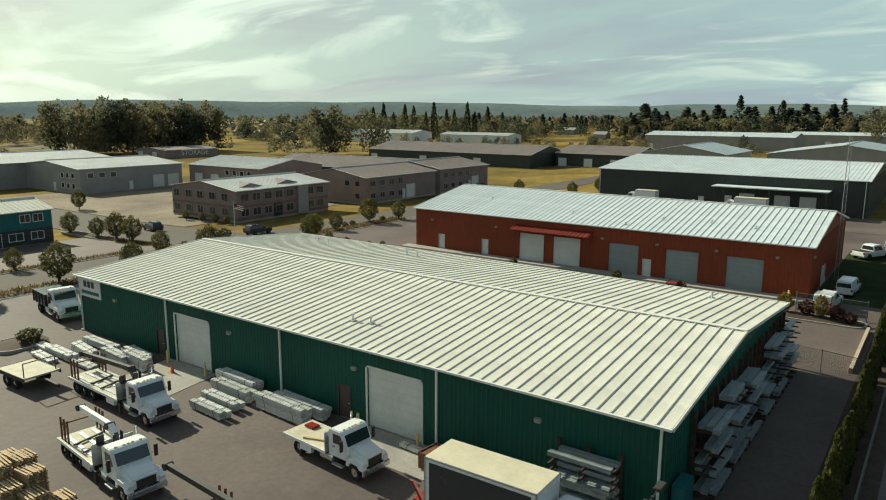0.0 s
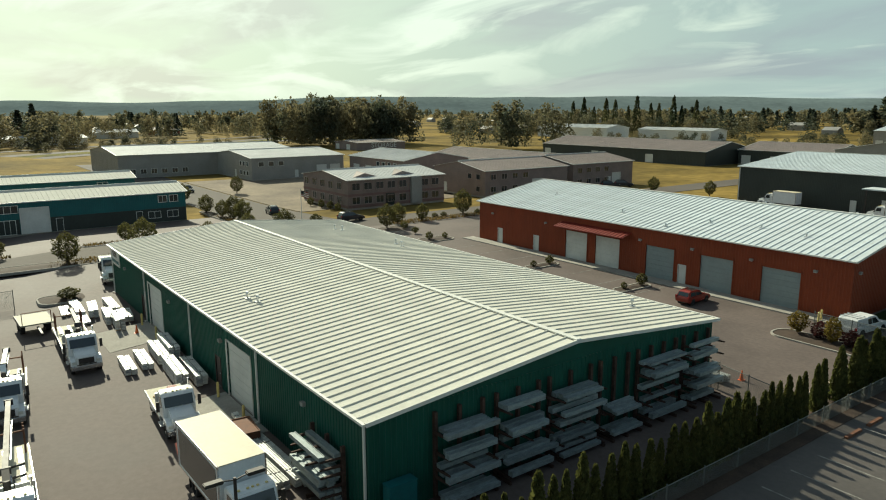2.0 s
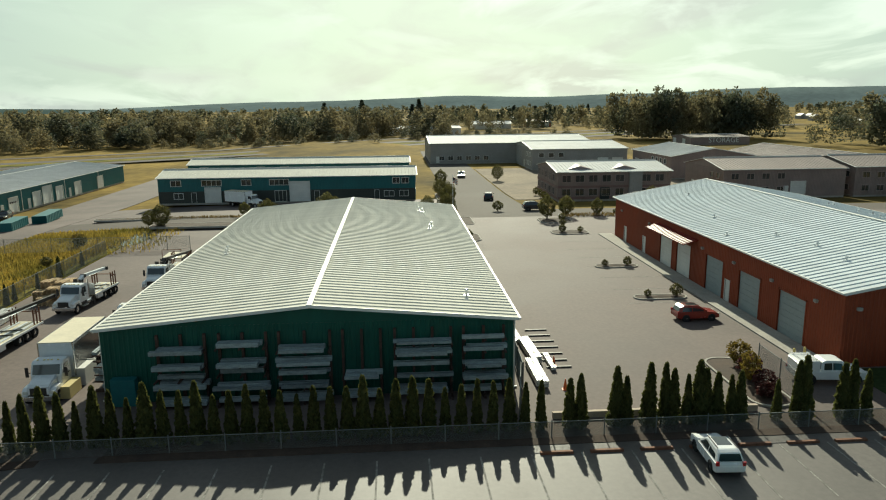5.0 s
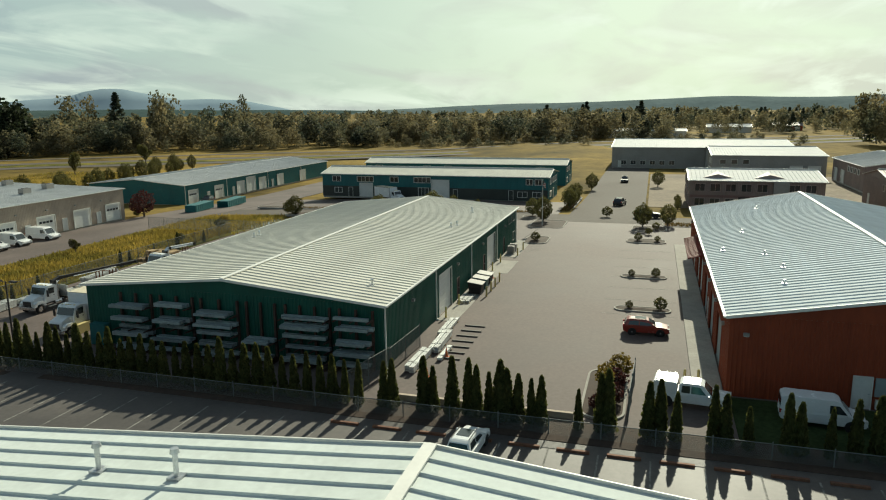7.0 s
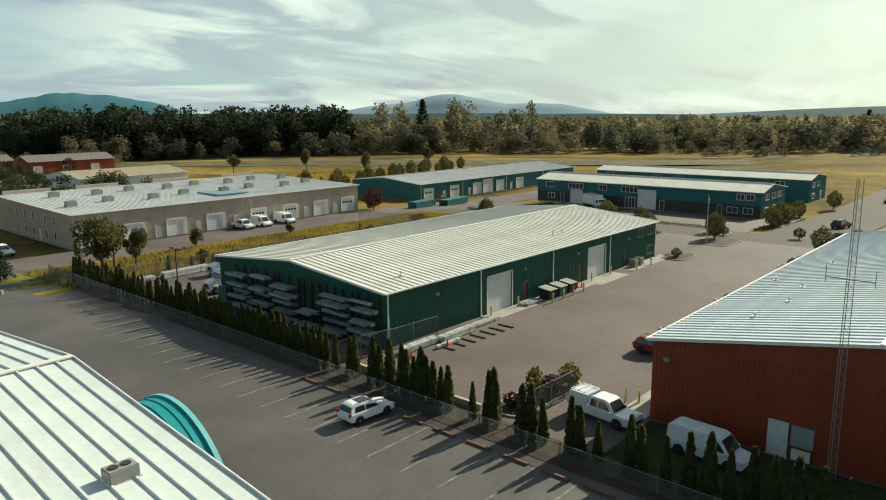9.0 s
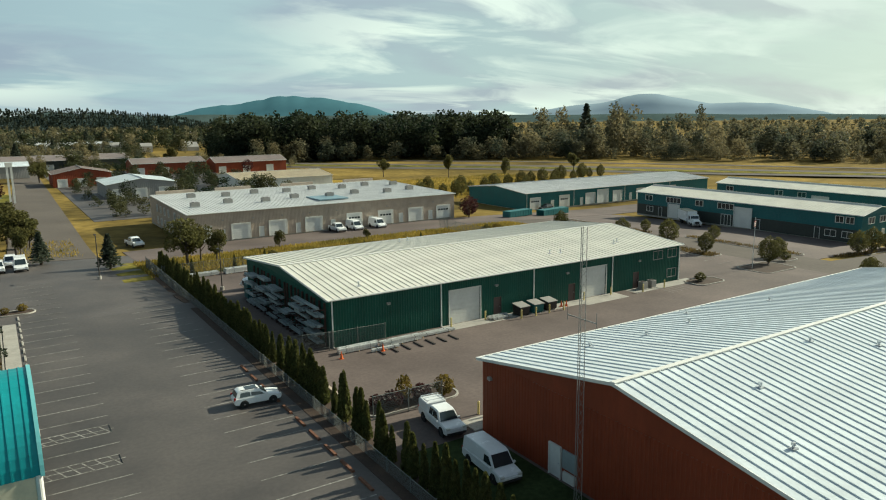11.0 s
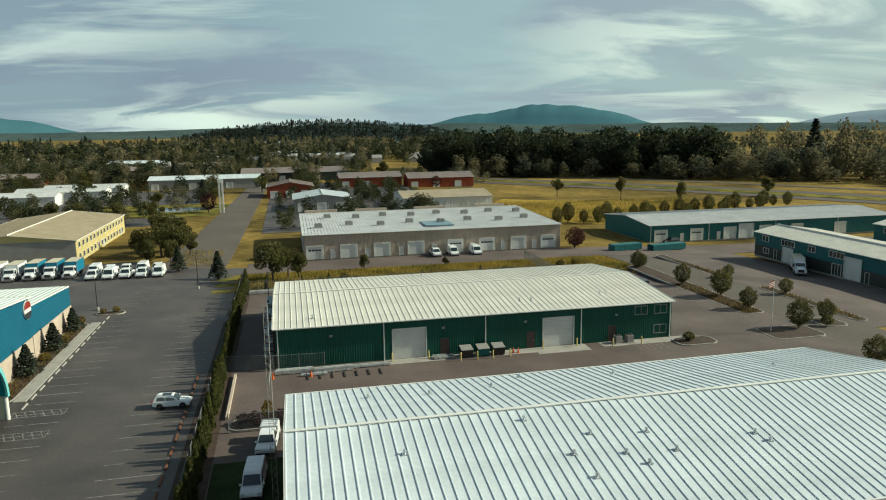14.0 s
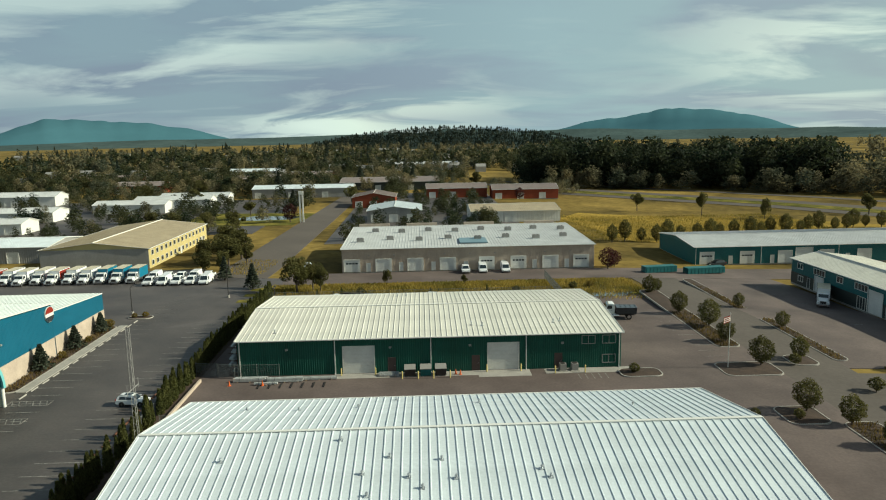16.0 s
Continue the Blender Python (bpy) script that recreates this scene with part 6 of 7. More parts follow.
def fence(x0, y0, x1, y1, label):
    d = math.hypot(x1 - x0, y1 - y0)
    n = max(1, round(d / 3.0))
    f = thing("chain_link_fence", (x0, y0, gz(x0, y0)), math.degrees(math.atan2(y1 - y0, x1 - x0)), label, "fence", "chain-link fences")
    for k in range(n):
        shared("post", f, POST, (3.0 * k, 0, 0))
        r = shared("top_rail", f, RAIL, (3.0 * k, 0, 0))
        shared("chain_link", r, CHAIN)
    shared("post", f, POST, (3.0 * n, 0, 0))


fence(7.1, -30, 7.1, 86, "long galvanised chain-link fence beside the hedge")
fence(6.8, -19.3, -50, -19.3, "chain-link fence along the swale")
fence(5.8, 25.4, 0.6, 26.4, "short chain-link fence closing the rack yard")
fence(0.4, 26.6, -5.2, 26.9, "short chain-link fence along the green wall")
fence(4.2, 43.4, -1.6, 43.6, "chain-link gate across the van yard")
fence(-52, -9, -52, -36, "chain-link fence round the pond")


# ---- mast, poles, flag ----
mast = thing("lattice_mast", (-0.5, 60.4, 0), 0, "slim grey lattice radio mast beside the red gable", "mast")
HM = 16.4
legs = [(0.26 * math.cos(k * math.tau / 3), 0.26 * math.sin(k * math.tau / 3)) for k in range(3)]
for x, y in legs:
    part("leg", mast, "greywall", tube((x, y, 0), (x * 0.7, y * 0.7, HM), 0.019, n=6))
for k in range(28):
    z0, z1 = k * HM / 28, (k + 1) * HM / 28
    for i in range(3):
        a, b = legs[i], legs[(i + 1) % 3]
        part("brace", mast, "greywall", tube((a[0] * 0.9, a[1] * 0.9, z0), (b[0] * 0.9, b[1] * 0.9, z1), 0.008, n=4))
part("cross_arm", mast, "greywall", tube((0, -1.15, 11.2), (0, 1.15, 11.2), 0.035, n=6))
for y in (-1.15, 1.15):
    part("aerial", mast, "greywall", tube((0, y, 10.9), (0, y, 11.8), 0.02, n=6))


def lamp_pole(x, y, h, label, heads=2, turn=0.0):
    p = thing("street_lamp", (x, y, gz(x, y)), turn, label, "street lamp", "lamp poles")
    part("pole", p, "iron", tube((0, 0, 0), (0, 0, h), 0.09, 0.06, 10))
    part("base", p, "concrete", tube((0, 0, 0), (0, 0, 0.5), 0.28, n=14))
    for s in (-1, 1)[:heads]:
        part("arm", p, "iron", tube((0, 0, h - 0.1), (0, s * 0.5, h), 0.03, n=6))
        hd = part("head", p, "iron", box(-0.16, 0.16, s * 0.8 - 0.35, s * 0.8 + 0.35, h - 0.06, h + 0.08), bevel=0.03)
        part("lens", hd, "lens", box(-0.12, 0.12, s * 0.8 - 0.28, s * 0.8 + 0.28, h - 0.075, h - 0.06))


lamp_pole(1.6, -6.6, 5.6, "dark double-headed lamp pole in the yard")
lamp_pole(14.6, -24.0, 6.5, "slim dark lamp pole beside the car park", 1)
lamp_pole(28.3, -10.0, 5.0, "white lamp pole beside the depot corner", 1)
flag = thing("flagpole", (-65.6, 27.6, 0), 30, "white flagpole with a striped flag hanging", "flagpole")
part("pole", flag, "trim", tube((0, 0, 0), (0, 0, 7.5), 0.06, 0.035, 10), tube((0, 0, 7.5), (0, 0, 7.6), 0.07, 0.02, 10))
for k in range(7):
    z1 = 7.3 - 0.12 * k
    part("flag_stripe", flag, "red_paint" if k % 2 == 0 else "trim", ([(0.05 + u * 1.25, 0.1 * math.sin(u * 6), z - 0.25 * u) for z in (z1 - 0.12, z1) for u in (0, 0.25, 0.5, 0.75, 1)] + [(0.05 + u * 1.25, 0.1 * math.sin(u * 6) + 0.012, z - 0.25 * u) for z in (z1 - 0.12, z1) for u in (0, 0.25, 0.5, 0.75, 1)],
         [(i, i + 1, i + 6, i + 5) for i in range(4)] + [(i + 11, i + 10, i + 15, i + 16) for i in range(4)]))
part("flag_canton", flag, "dark_paint", box(0.05, 0.5, -0.02, 0.03, 6.85, 7.25))

# ---- details of the warehouses ----
sp = GP["south"][1]
sign = part("sign_board", green, "trim", slab_at(sp, 0.35, 3.6, 0.04, 0.12, 3.15, 4.75), label="white sign board with dark blue bars")
for a0, a1, z0, z1 in ((1.0, 1.45, 4.0, 4.55), (1.6, 2.05, 4.0, 4.55), (2.2, 2.65, 4.0, 4.55), (0.6, 3.35, 3.4, 3.7)):
    part("sign_bar", sign, "dark_paint" if z0 > 3.9 else "teal", slab_at(sp, a0, a1, 0.12, 0.135, z0, z1))


def vent_pipe(x, y, z, h=0.55):
    v = thing("roof_vent", (x, y, z), 0, "small galvanised vent pipe on the roof", "roof vent", "roof vents")
    part("pipe", v, "steel", tube((0, 0, -0.1), (0, 0, h), 0.07, n=10))
    part("cap", v, "steel", tube((0, 0, h), (0, 0, h + 0.12), 0.13, 0.1, 10))
    part("flashing", v, "steel", box(-0.18, 0.18, -0.18, 0.18, -0.05, 0.07))


def roof_z(y, y0, y1, mid, eave, ridge):
    return ridge - (ridge - eave) * (abs(y - mid) / (mid - y0 if y < mid else y1 - mid))


for x, y in ((-44, 21.5), (-43, 21.9), (-33, 22.5), (-31.5, 22.2), (-4.5, 23.4), (-22, 3.0), (-20.6, 3.2)):
    vent_pipe(x, y, roof_z(y, 0, 26, 13, 4.95, 6.12), 0.4)
for x, y in ((-8, 53.5), (-13, 54.2), (-18.5, 53.6), (-30, 53.0), (-22, 50.6), (-44, 56), (-18, 63.6), (-22, 66), (-20, 68), (-23.5, 68.5), (-26, 66.5), (-27, 68.8), (-20.5, 70.5), (-33.5, 68), (-34, 69), (-9, 66), (-5, 70.5), (-24.5, 69.8)):
    vent_pipe(x, y, roof_z(y, 49.4, 75.2, 62.1, 5.5, 7.75), 0.22)
rp = RP["south"][1]
aw = part("awning", red, "awning_red", ([rp(a, d, z) for a in (16.4, 27.2) for d, z in ((0, 4.6), (1.6, 4.15), (1.6, 4.05), (0, 4.45))], [(0, 1, 5, 4), (1, 2, 6, 5), (2, 3, 7, 6), (3, 0, 4, 7), (3, 2, 1, 0), (4, 5, 6, 7)]), label="red ribbed awning over the doors")
for k in range(20):
    a = 16.6 + k * 0.545
    part("awning_rib", aw, "awning_red", ([rp(q, d, z) for q in (a, a + 0.06) for d, z in ((0, 4.66), (1.6, 4.21), (1.6, 4.14), (0, 4.59))], [(0, 1, 5, 4), (1, 2, 6, 5), (3, 0, 4, 7), (3, 2, 1, 0), (4, 5, 6, 7)]))
for a in (3.0, 13.5, 28.5, 35.2, 41.8, 48.0):
    wall_lamp(red, rp, a, 3.9)
ep = RP["east"][1]
man_door(red, lambda a, d, z: ep(a, d + 0.14, z), 7.4, "door_white", 2.1, 1.0)
part("wall_panel", red, "door_grey", slab_at(ep, 8.6, 9.8, 0.03, 0.15, 0.9, 2.1))
part("wall_panel", red, "door_white", slab_at(ep, 8.7, 9.7, 0.03, 0.2, 0.1, 0.7))
wall_lamp(red, ep, 1.0, 4.2)
# charcoal warehouse: canopy, doors, trucks at the dock
cp = CP["south"][1]
can = part("canopy_roof", charcoal, "roof_pale", slab_at(cp, 25.5, 46.2, 0.1, 4.5, 4.7, 4.9), label="pale loading canopy")
for a in (26, 36, 45.7):
    part("canopy_post", can, "iron", slab_at(cp, a, a + 0.25, 4.0, 4.25, 0, 4.7))
for a in (30, 36.5, 41):
    rollup_door(charcoal, lambda q, d, z: cp(q, d + 0.2, z), a, a + 2.6, 3.2, "door_white")
man_door(charcoal, lambda q, d, z: cp(q, d + 0.12, z), 22.0, "door_white")
man_door(charcoal, lambda q, d, z: cp(q, d + 0.12, z), 27.2, "door_white", 2.6, 1.2)
for a in (0.2, 51.6):
    downspout(charcoal, cp, a, 6.7)
box_truck("box_truck", (-45, 115.0, 0), 180, 5.0, 3.4, "white box truck at the charcoal warehouse")
box_truck("box_truck", (-24.5, 112.6, 0), 180, 6.5, 3.5, "white box truck at the loading canopy")


def dress(b, place, doors=(), windows=(), men=(), doormat="door_white", lites=(), lift=0.12, sash="trim"):
    """Doors and windows set on a far wall, a little proud of it."""
    out = lambda a, d, z: place(a, d + lift, z)
    for i, (a0, a1, h) in enumerate(doors):
        rollup_door(b, lambda a, d, z: place(a, d + 0.2, z), a0, a1, h, doormat, i in lites)
    for a0, a1, z0, z1, cols in windows:
        window(b, out, a0, a1, z0, z1, cols, sash)
    for a0 in men:
        man_door(b, out, a0, "door_white")


dress(teal1, T1["east"][1], [(9.4, 12.5, 3.1), (26.6, 30.6, 4.1)],
      [(2.6, 4.6, 3.5, 4.6, 2), (8.8, 12.7, 3.5, 4.6, 4), (16.8, 18.7, 3.5, 4.6, 2), (22.5, 26.3, 3.5, 4.6, 4), (47.8, 49.2, 3.5, 4.6, 2), (49.7, 51.1, 3.5, 4.6, 2), (3.1, 4.9, 0.9, 2.0, 2), (23.5, 25.8, 0.1, 2.3, 3), (46.0, 48.0, 0.8, 1.9, 2), (49.2, 51.0, 0.8, 1.9, 2)], (44.0, 31.6, 6.6))
dress(teal1, T1["north"][1], (), [(2.0, 4.0, 3.5, 4.6, 2), (6.0, 8.0, 3.5, 4.6, 2), (2.0, 4.0, 0.8, 1.9, 2), (9.5, 12, 3.5, 4.6, 2)], (7.0,))
tb = part("dark_wainscot", teal1, "charcoal", slab_at(T1["east"][1], 0.1, 9.2, 0.035, 0.09, 0.05, 2.4), slab_at(T1["east"][1], 12.7, 26.4, 0.035, 0.09, 0.05, 2.4), slab_at(T1["east"][1], 30.8, 52.4, 0.035, 0.09, 0.05, 2.4), label="charcoal lower wall")
dress(teal2, T2["east"][1], [(9.4, 12.5, 3.1), (26.6, 30.6, 4.1)], [(k, k + 2, 3.6, 4.7, 2) for k in (3, 17, 23, 48)], (44.0,))
dress(teal2, T2["north"][1], (), [(2.0, 4.0, 3.5, 4.6, 2), (6.0, 8.0, 3.5, 4.6, 2), (2.0, 4.0, 0.8, 1.9, 2)], (9.0,))
dress(teal3, T3["north"][1], [(1.4, 5.0, 3.2), (12.0, 15.6, 3.2), (22.0, 25.6, 3.2), (26.6, 31.0, 3.9), (33.0, 36.6, 3.2), (43.0, 46.6, 3.2), (57, 60.6, 3.2)], (), (9.0, 20, 40), lites=(0, 1))
for a in (0.3, 17.5, 38, 58):
    downspout(teal3, T3["north"][1], a, 4.5)
TD = [(0.5, 4.3), (8.3, 12.1), (16.1, 19.9), (24.1, 27.9), (33.8, 37.4), (41.6, 45.3), (49.5, 53.3), (57.2, 60.9)]
dress(tan, TP["north"][1], [(a, b, 3.1) for a, b in TD], (), (6.0, 14.0, 22.0, 30.0, 39.3, 47.0, 55.0), doormat="door_white", lites=(0, 4, 5, 7))
for k in range(9):
    wall_lamp(tan, lambda a, d, z: TP["north"][1](a, d + 0.1, z), 6.6 + 6.2 * k, 4.0)
dress(tan, TP["east"][1], (), [(a, a + 0.9, z, z + 1.5, 1) for a in (8, 12, 16, 20, 26, 30) for z in (0.6, 3.3)], (23,))
for x in (3.0, 21.0, 38.0, 52.0):
    part("parapet", tan, "blockwall", box(x, x + 9.0, 0.3, 0.9, 5.9, 7.1), label="stepped block parapet")


def roof_unit(x, y, z, s=1.0):
    u = thing("roof_air_unit", (x, y, z), 0, "grey rooftop air unit on the pale roof", "air unit", "rooftop air units")
    part("casing", u, "greywall", box(-0.9 * s, 0.9 * s, -0.6 * s, 0.6 * s, 0.1, 1.0 * s), bevel=0.03)
    part("fan", u, "iron", tube((-0.35 * s, 0, 1.0 * s), (-0.35 * s, 0, 1.06 * s), 0.3 * s, n=12), tube((0.4 * s, 0, 1.0 * s), (0.4 * s, 0, 1.06 * s), 0.3 * s, n=12))
    part("rail", u, "steel", box(-1.0 * s, 1.0 * s, -0.62 * s, -0.5 * s, -0.1, 0.12), box(-1.0 * s, 1.0 * s, 0.5 * s, 0.62 * s, -0.1, 0.12))


for i in range(8):
    roof_unit(-9 - 7.6 * i, -64 - 2.5 * (i % 2), -1.7 + 5.95, 1.0)
    roof_unit(-12 - 7.4 * i, -80 + 2.0 * (i % 2), -1.7 + 6.2, 1.0)
solid("roof_hatch_panel", "solar", box(-3.5, 3.5, -4, 4, 0, 0.25), at=(-38, -62, -1.7 + 5.95), label="flat blue-grey panel array on the tan roof", category="roof panel")
# brick office: rows of windows, entrance, roof dormers
for side, n, ln in (("east", 8, 23.0), ("south", 5, 19.5)):
    pl = PP[side][1]
    dress(pink, pl, (), [(0.9 + k * (ln - 1.4) / n, 0.9 + k * (ln - 1.4) / n + 1.7, z, z + 1.3, 2) for k in range(n) for z in (0.8, 3.5) if not (side == "east" and k == 5)], sash="mauve_trim")
    bands = part("brick_band", pink, "brick_course", slab_at(pl, 0.05, ln - 0.05, 0.04, 0.1, 2.3, 2.75), slab_at(pl, 0.05, ln - 0.05, 0.04, 0.1, 0.02, 0.55), label="dull red brick course")
part("entrance_bay", pink, "greywall", slab_at(PP["east"][1], 14.4, 17.0, 0.05, 0.6, 0, 5.3))
man_door(pink, lambda a, d, z: PP["east"][1](a, d + 0.2, z), 8.6, "glass", 2.4, 1.8)
for a in (5.0, 14.0):
    part("roof_dormer", pink, "roof_dark", ([(x, a + y, z) for x, y, z in ((17.6, -2.8, 5.75), (17.6, 2.8, 5.75), (14.2, 0, 6.7), (17.4, 0, 6.45))], [(0, 1, 3), (0, 3, 2), (1, 2, 3), (0, 2, 1)]), label="low dark eyebrow dormer")
for bld, pl in ((g2, G2), (g3, G3)):
    dress(bld, pl["east"][1], [(14, 17, 3.0)], [(1.5 + 3.2 * k, 3.0 + 3.2 * k, z, z + 1.1, 2) for k in range(4) for z in (0.9, 3.6)], (12.5,), sash="mauve_trim")
    dress(bld, pl["south"][1], (), [(13, 14.3, 3.6, 4.7, 1), (16, 17.3, 0.9, 2.0, 1), (16, 17.3, 3.6, 4.7, 1)], (4.0,), sash="mauve_trim")
dress(g4, G4["east"][1], [(20, 23, 3.2), (24.5, 27.5, 3.2)], [(2 + 3 * k, 3.5 + 3 * k, 3.6, 4.8, 1) for k in range(3)], (13.0,))
dress(g4, G4["south"][1], (), [(24 + 2.6 * k, 25.4 + 2.6 * k, z, z + 1.2, 1) for k in range(3) for z in (1.0, 3.6)], (20.0,))
dress(g4b, G4b["east"][1], (), [(3 + 3 * k, 4.6 + 3 * k, 0.9, 2.2, 2) for k in range(6)], (2.0,))
dress(g5, G5["south"][1], [(3, 6, 3.2), (10, 13, 3.2)], [(16 + 3 * k, 17.5 + 3 * k, 3.4, 4.6, 1) for k in range(4)])
# blue depot
part("grey_plinth", depot, "blockwall", box(-0.12, -0.04, 0.1, 16.5, 0, 2.9), label="grey block lower wall")
part("grey_plinth", depot2, "blockwall", box(-0.12, -0.04, 0.1, 19.2, 0, 2.9), label="grey block lower wall")
logo = part("round_sign", depot2, "trim", tube((-0.05, 0.9, 6.6), (-0.2, 0.9, 6.6), 1.15, n=28), label="round red, white and blue sign")
part("sign_top", logo, "red_paint", prism([(0.9 + 1.1 * math.cos(a), 6.75 + 0.95 * math.sin(a)) for a in np.linspace(0.05, math.pi - 0.05, 14)], -0.24, -0.2, "x"))
part("sign_foot", logo, "dark_paint", prism([(0.9 + 1.1 * math.cos(a), 6.35 + 0.85 * math.sin(a)) for a in np.linspace(math.pi + 0.05, math.tau - 0.05, 14)], -0.24, -0.2, "x"))
wall_lamp(depot2, DP2["west"][1], 36.0, 5.6)


def barrel(x0, x1, r0, r1, z, n=24):
    """A barrel vault along x: its outside, inside and two ends."""
    ring = [(r * math.cos(math.pi * k / n), z + r * math.sin(math.pi * k / n)) for r in (r0, r1) for k in range(n + 1)]
    m = n + 1
    v = [(x, y, h) for x in (x0, x1) for y, h in ring]
    f = [(k, k + 1, 2 * m + k + 1, 2 * m + k) for k in range(n)] + [(m + k + 1, m + k, 3 * m + k, 3 * m + k + 1) for k in range(n)]
    f += [(o + k + 1, o + k, o + m + k, o + m + k + 1) for o in (0, 2 * m) for k in range(n)]
    return v, f


vault = thing("entrance_canopy", (25.9, 39.3, 0), 0, "bright teal barrel-vaulted entrance canopy before the hall", "canopy")
vp = part("vault", vault, "canopy_teal", barrel(0.0, 3.95, 4.9, 4.8, 2.4))
for k in range(7):
    part("vault_rib", vp, "canopy_teal", barrel(0.35 + 0.5 * k, 0.45 + 0.5 * k, 4.94, 4.88, 2.4))
part("rim", vault, "canopy_rim", barrel(-0.22, 0.0, 5.0, 4.55, 2.4), label="pale teal front rim")
for y in (-4.78, 4.78):
    part("column", vault, "trim", tube((0.1, y, 0), (0.1, y, 2.45), 0.2, n=12))
    part("side_wall", vault, "cream_roof", box(0.3, 3.95, y - 0.08, y + 0.08, 0, 2.45))
for x, y in ((31.8, 30.5), (31.9, 33.0), (37.5, 24.0), (40, 19)):
    vent_pipe(x, y, roof_z(y, 14.4, 63.6, 39.0, 8.05, 10.27), 0.7)
roof_unit(32.0, 48.6, roof_z(48.6, 14.4, 63.6, 39.0, 8.05, 10.27) - 0.1, 0.5)
roof_unit(35.0, 24.5, roof_z(24.5, 14.4, 63.6, 39.0, 8.05, 10.27) - 0.1, 0.7)
dress(yellow_b, YP["west"][1], (), [(1.5 + 3.4 * k, 2.9 + 3.4 * k, z, z + 1.2, 1) for k in range(14) for z in (0.9, 3.6)], (24, 44))
part("end_wall", yellow_b, "greywall", slab_at(YP["north"][1], 0.1, 27.9, 0.04, 0.12, 0.0, 5.4), label="grey end wall")

# ---- depot trucks ----
BT = box_truck("delivery_truck", (0, 0, 0), 90, 6.0, 3.5, "white delivery truck with a blue cargo box, parked in a row", boxmat="blue_paint", group="row of delivery trucks")
BW = box_truck("delivery_truck", (0, 0, 0), 90, 6.0, 3.4, "white delivery truck parked in a row", group="row of delivery trucks")
BR = box_truck("delivery_truck", (0, 0, 0), 90, 6.0, 3.4, "white delivery truck with a red cargo side, parked in a row", side="red_paint", group="row of delivery trucks")
for i in range(12):
    x = 41.5 + 3.6 * i
    copy_thing(BT if i < 3 or i > 9 else BR if i in (5, 9) else BW, pose(x, -44.5 + 0.5 * math.sin(i * 3), gz(x, -44.5), 0, 0, 90))
PK = car("pickup", (0, 0, 0), 90, "white pickup parked in a row at the depot", "white", "pickup", "pickup", "row of pickups")
VN = car("van", (0, 0, 0), 90, "white van parked in a row at the depot", "white", "van", "van", "row of pickups")
for i in range(10):
    x, y = 24.0 + 3.1 * (i % 5) + 1.2 * (i // 5), -40.5 - 6.2 * (i // 5)
    copy_thing(PK if i % 3 else VN, pose(x, y, gz(x, y), 0, 0, 90))
for x, y, a, m in ((-35.3, -51, 0, PK), (-39.5, -51.2, 0, VN), (-45.0, -51.0, 0, VN), (4.0, -60, 100, PK), (8, 72, 80, VN), (4, 84, 80, VN), (1.5, 78, 60, PK)):
    copy_thing(m, pose(x, y, gz(x, y), 0, 0, a if abs(a) > 1 else 90))
BV = copy_thing(BW, pose(-100.5, -10.5, gz(-100, -10), 0, 0, 60))
BV["label"] = "white box van parked before the teal workshop"
DC = car("car", (0, 0, 0), 90, "dark car parked beside the street", "dark_paint", "suv")
for x, y, a in ((-80.5, 43.6, 90), (-101.0, 38.0, 170), (-150, 37, 0), (-91, 122, 60), (-90, 126, 50), (-215, 62, 20), (-222, 56, 30), (-100, -58, 10)):
    copy_thing(DC, pose(x, y, gz(x, y), 0, 0, a))
for m in (BT, BW, BR, PK, VN, DC):
    clear([m])
# skips on the teal forecourt
for x, y, l in ((-81.5, -47.0, 8.0), (-92.0, -46.0, 9.5)):
    s_ = thing("skip_container", (x, y, gz(x, y)), 8, "long teal steel skip container on the asphalt", "container", "teal containers")
    part("container_body", s_, "teal", box(-l / 2, l / 2, -1.2, 1.2, 0.15, 1.6), bevel=0.03)
    for k in np.arange(0.4, l, 0.9):
        part("container_rib", s_, "teal", box(-l / 2 + k, -l / 2 + k + 0.1, -1.25, 1.25, 0.15, 1.55))
    part("skid_rail", s_, "iron", box(-l / 2, l / 2, -0.6, -0.45, 0, 0.15), box(-l / 2, l / 2, 0.45, 0.6, 0, 0.15))


# ---- the town to the south and sheds to the north ----
SHED_SPOTS = []


def shed(x0, x1, y0, y1, h, rise, wall, roof, label, axis="x", doors="north", n=3, category="building"):
    SHED_SPOTS.append((x0, x1, y0, y1))
    zz = gz((x0 + x1) / 2, (y0 + y1) / 2)
    b, p = gable_building("outlying_building", x0, x1, y0, y1, zz, h, h + rise, wall, roof, label, ridge_axis=axis, pitch=0.6, category=category, panels=None)
    ln = p[doors][0]
    dress(b, p[doors][1], [(1.5 + k * ln / n, 1.5 + k * ln / n + min(3.2, ln / n * 0.5), min(3.0, h * 0.7)) for k in range(n)], ())
    return b


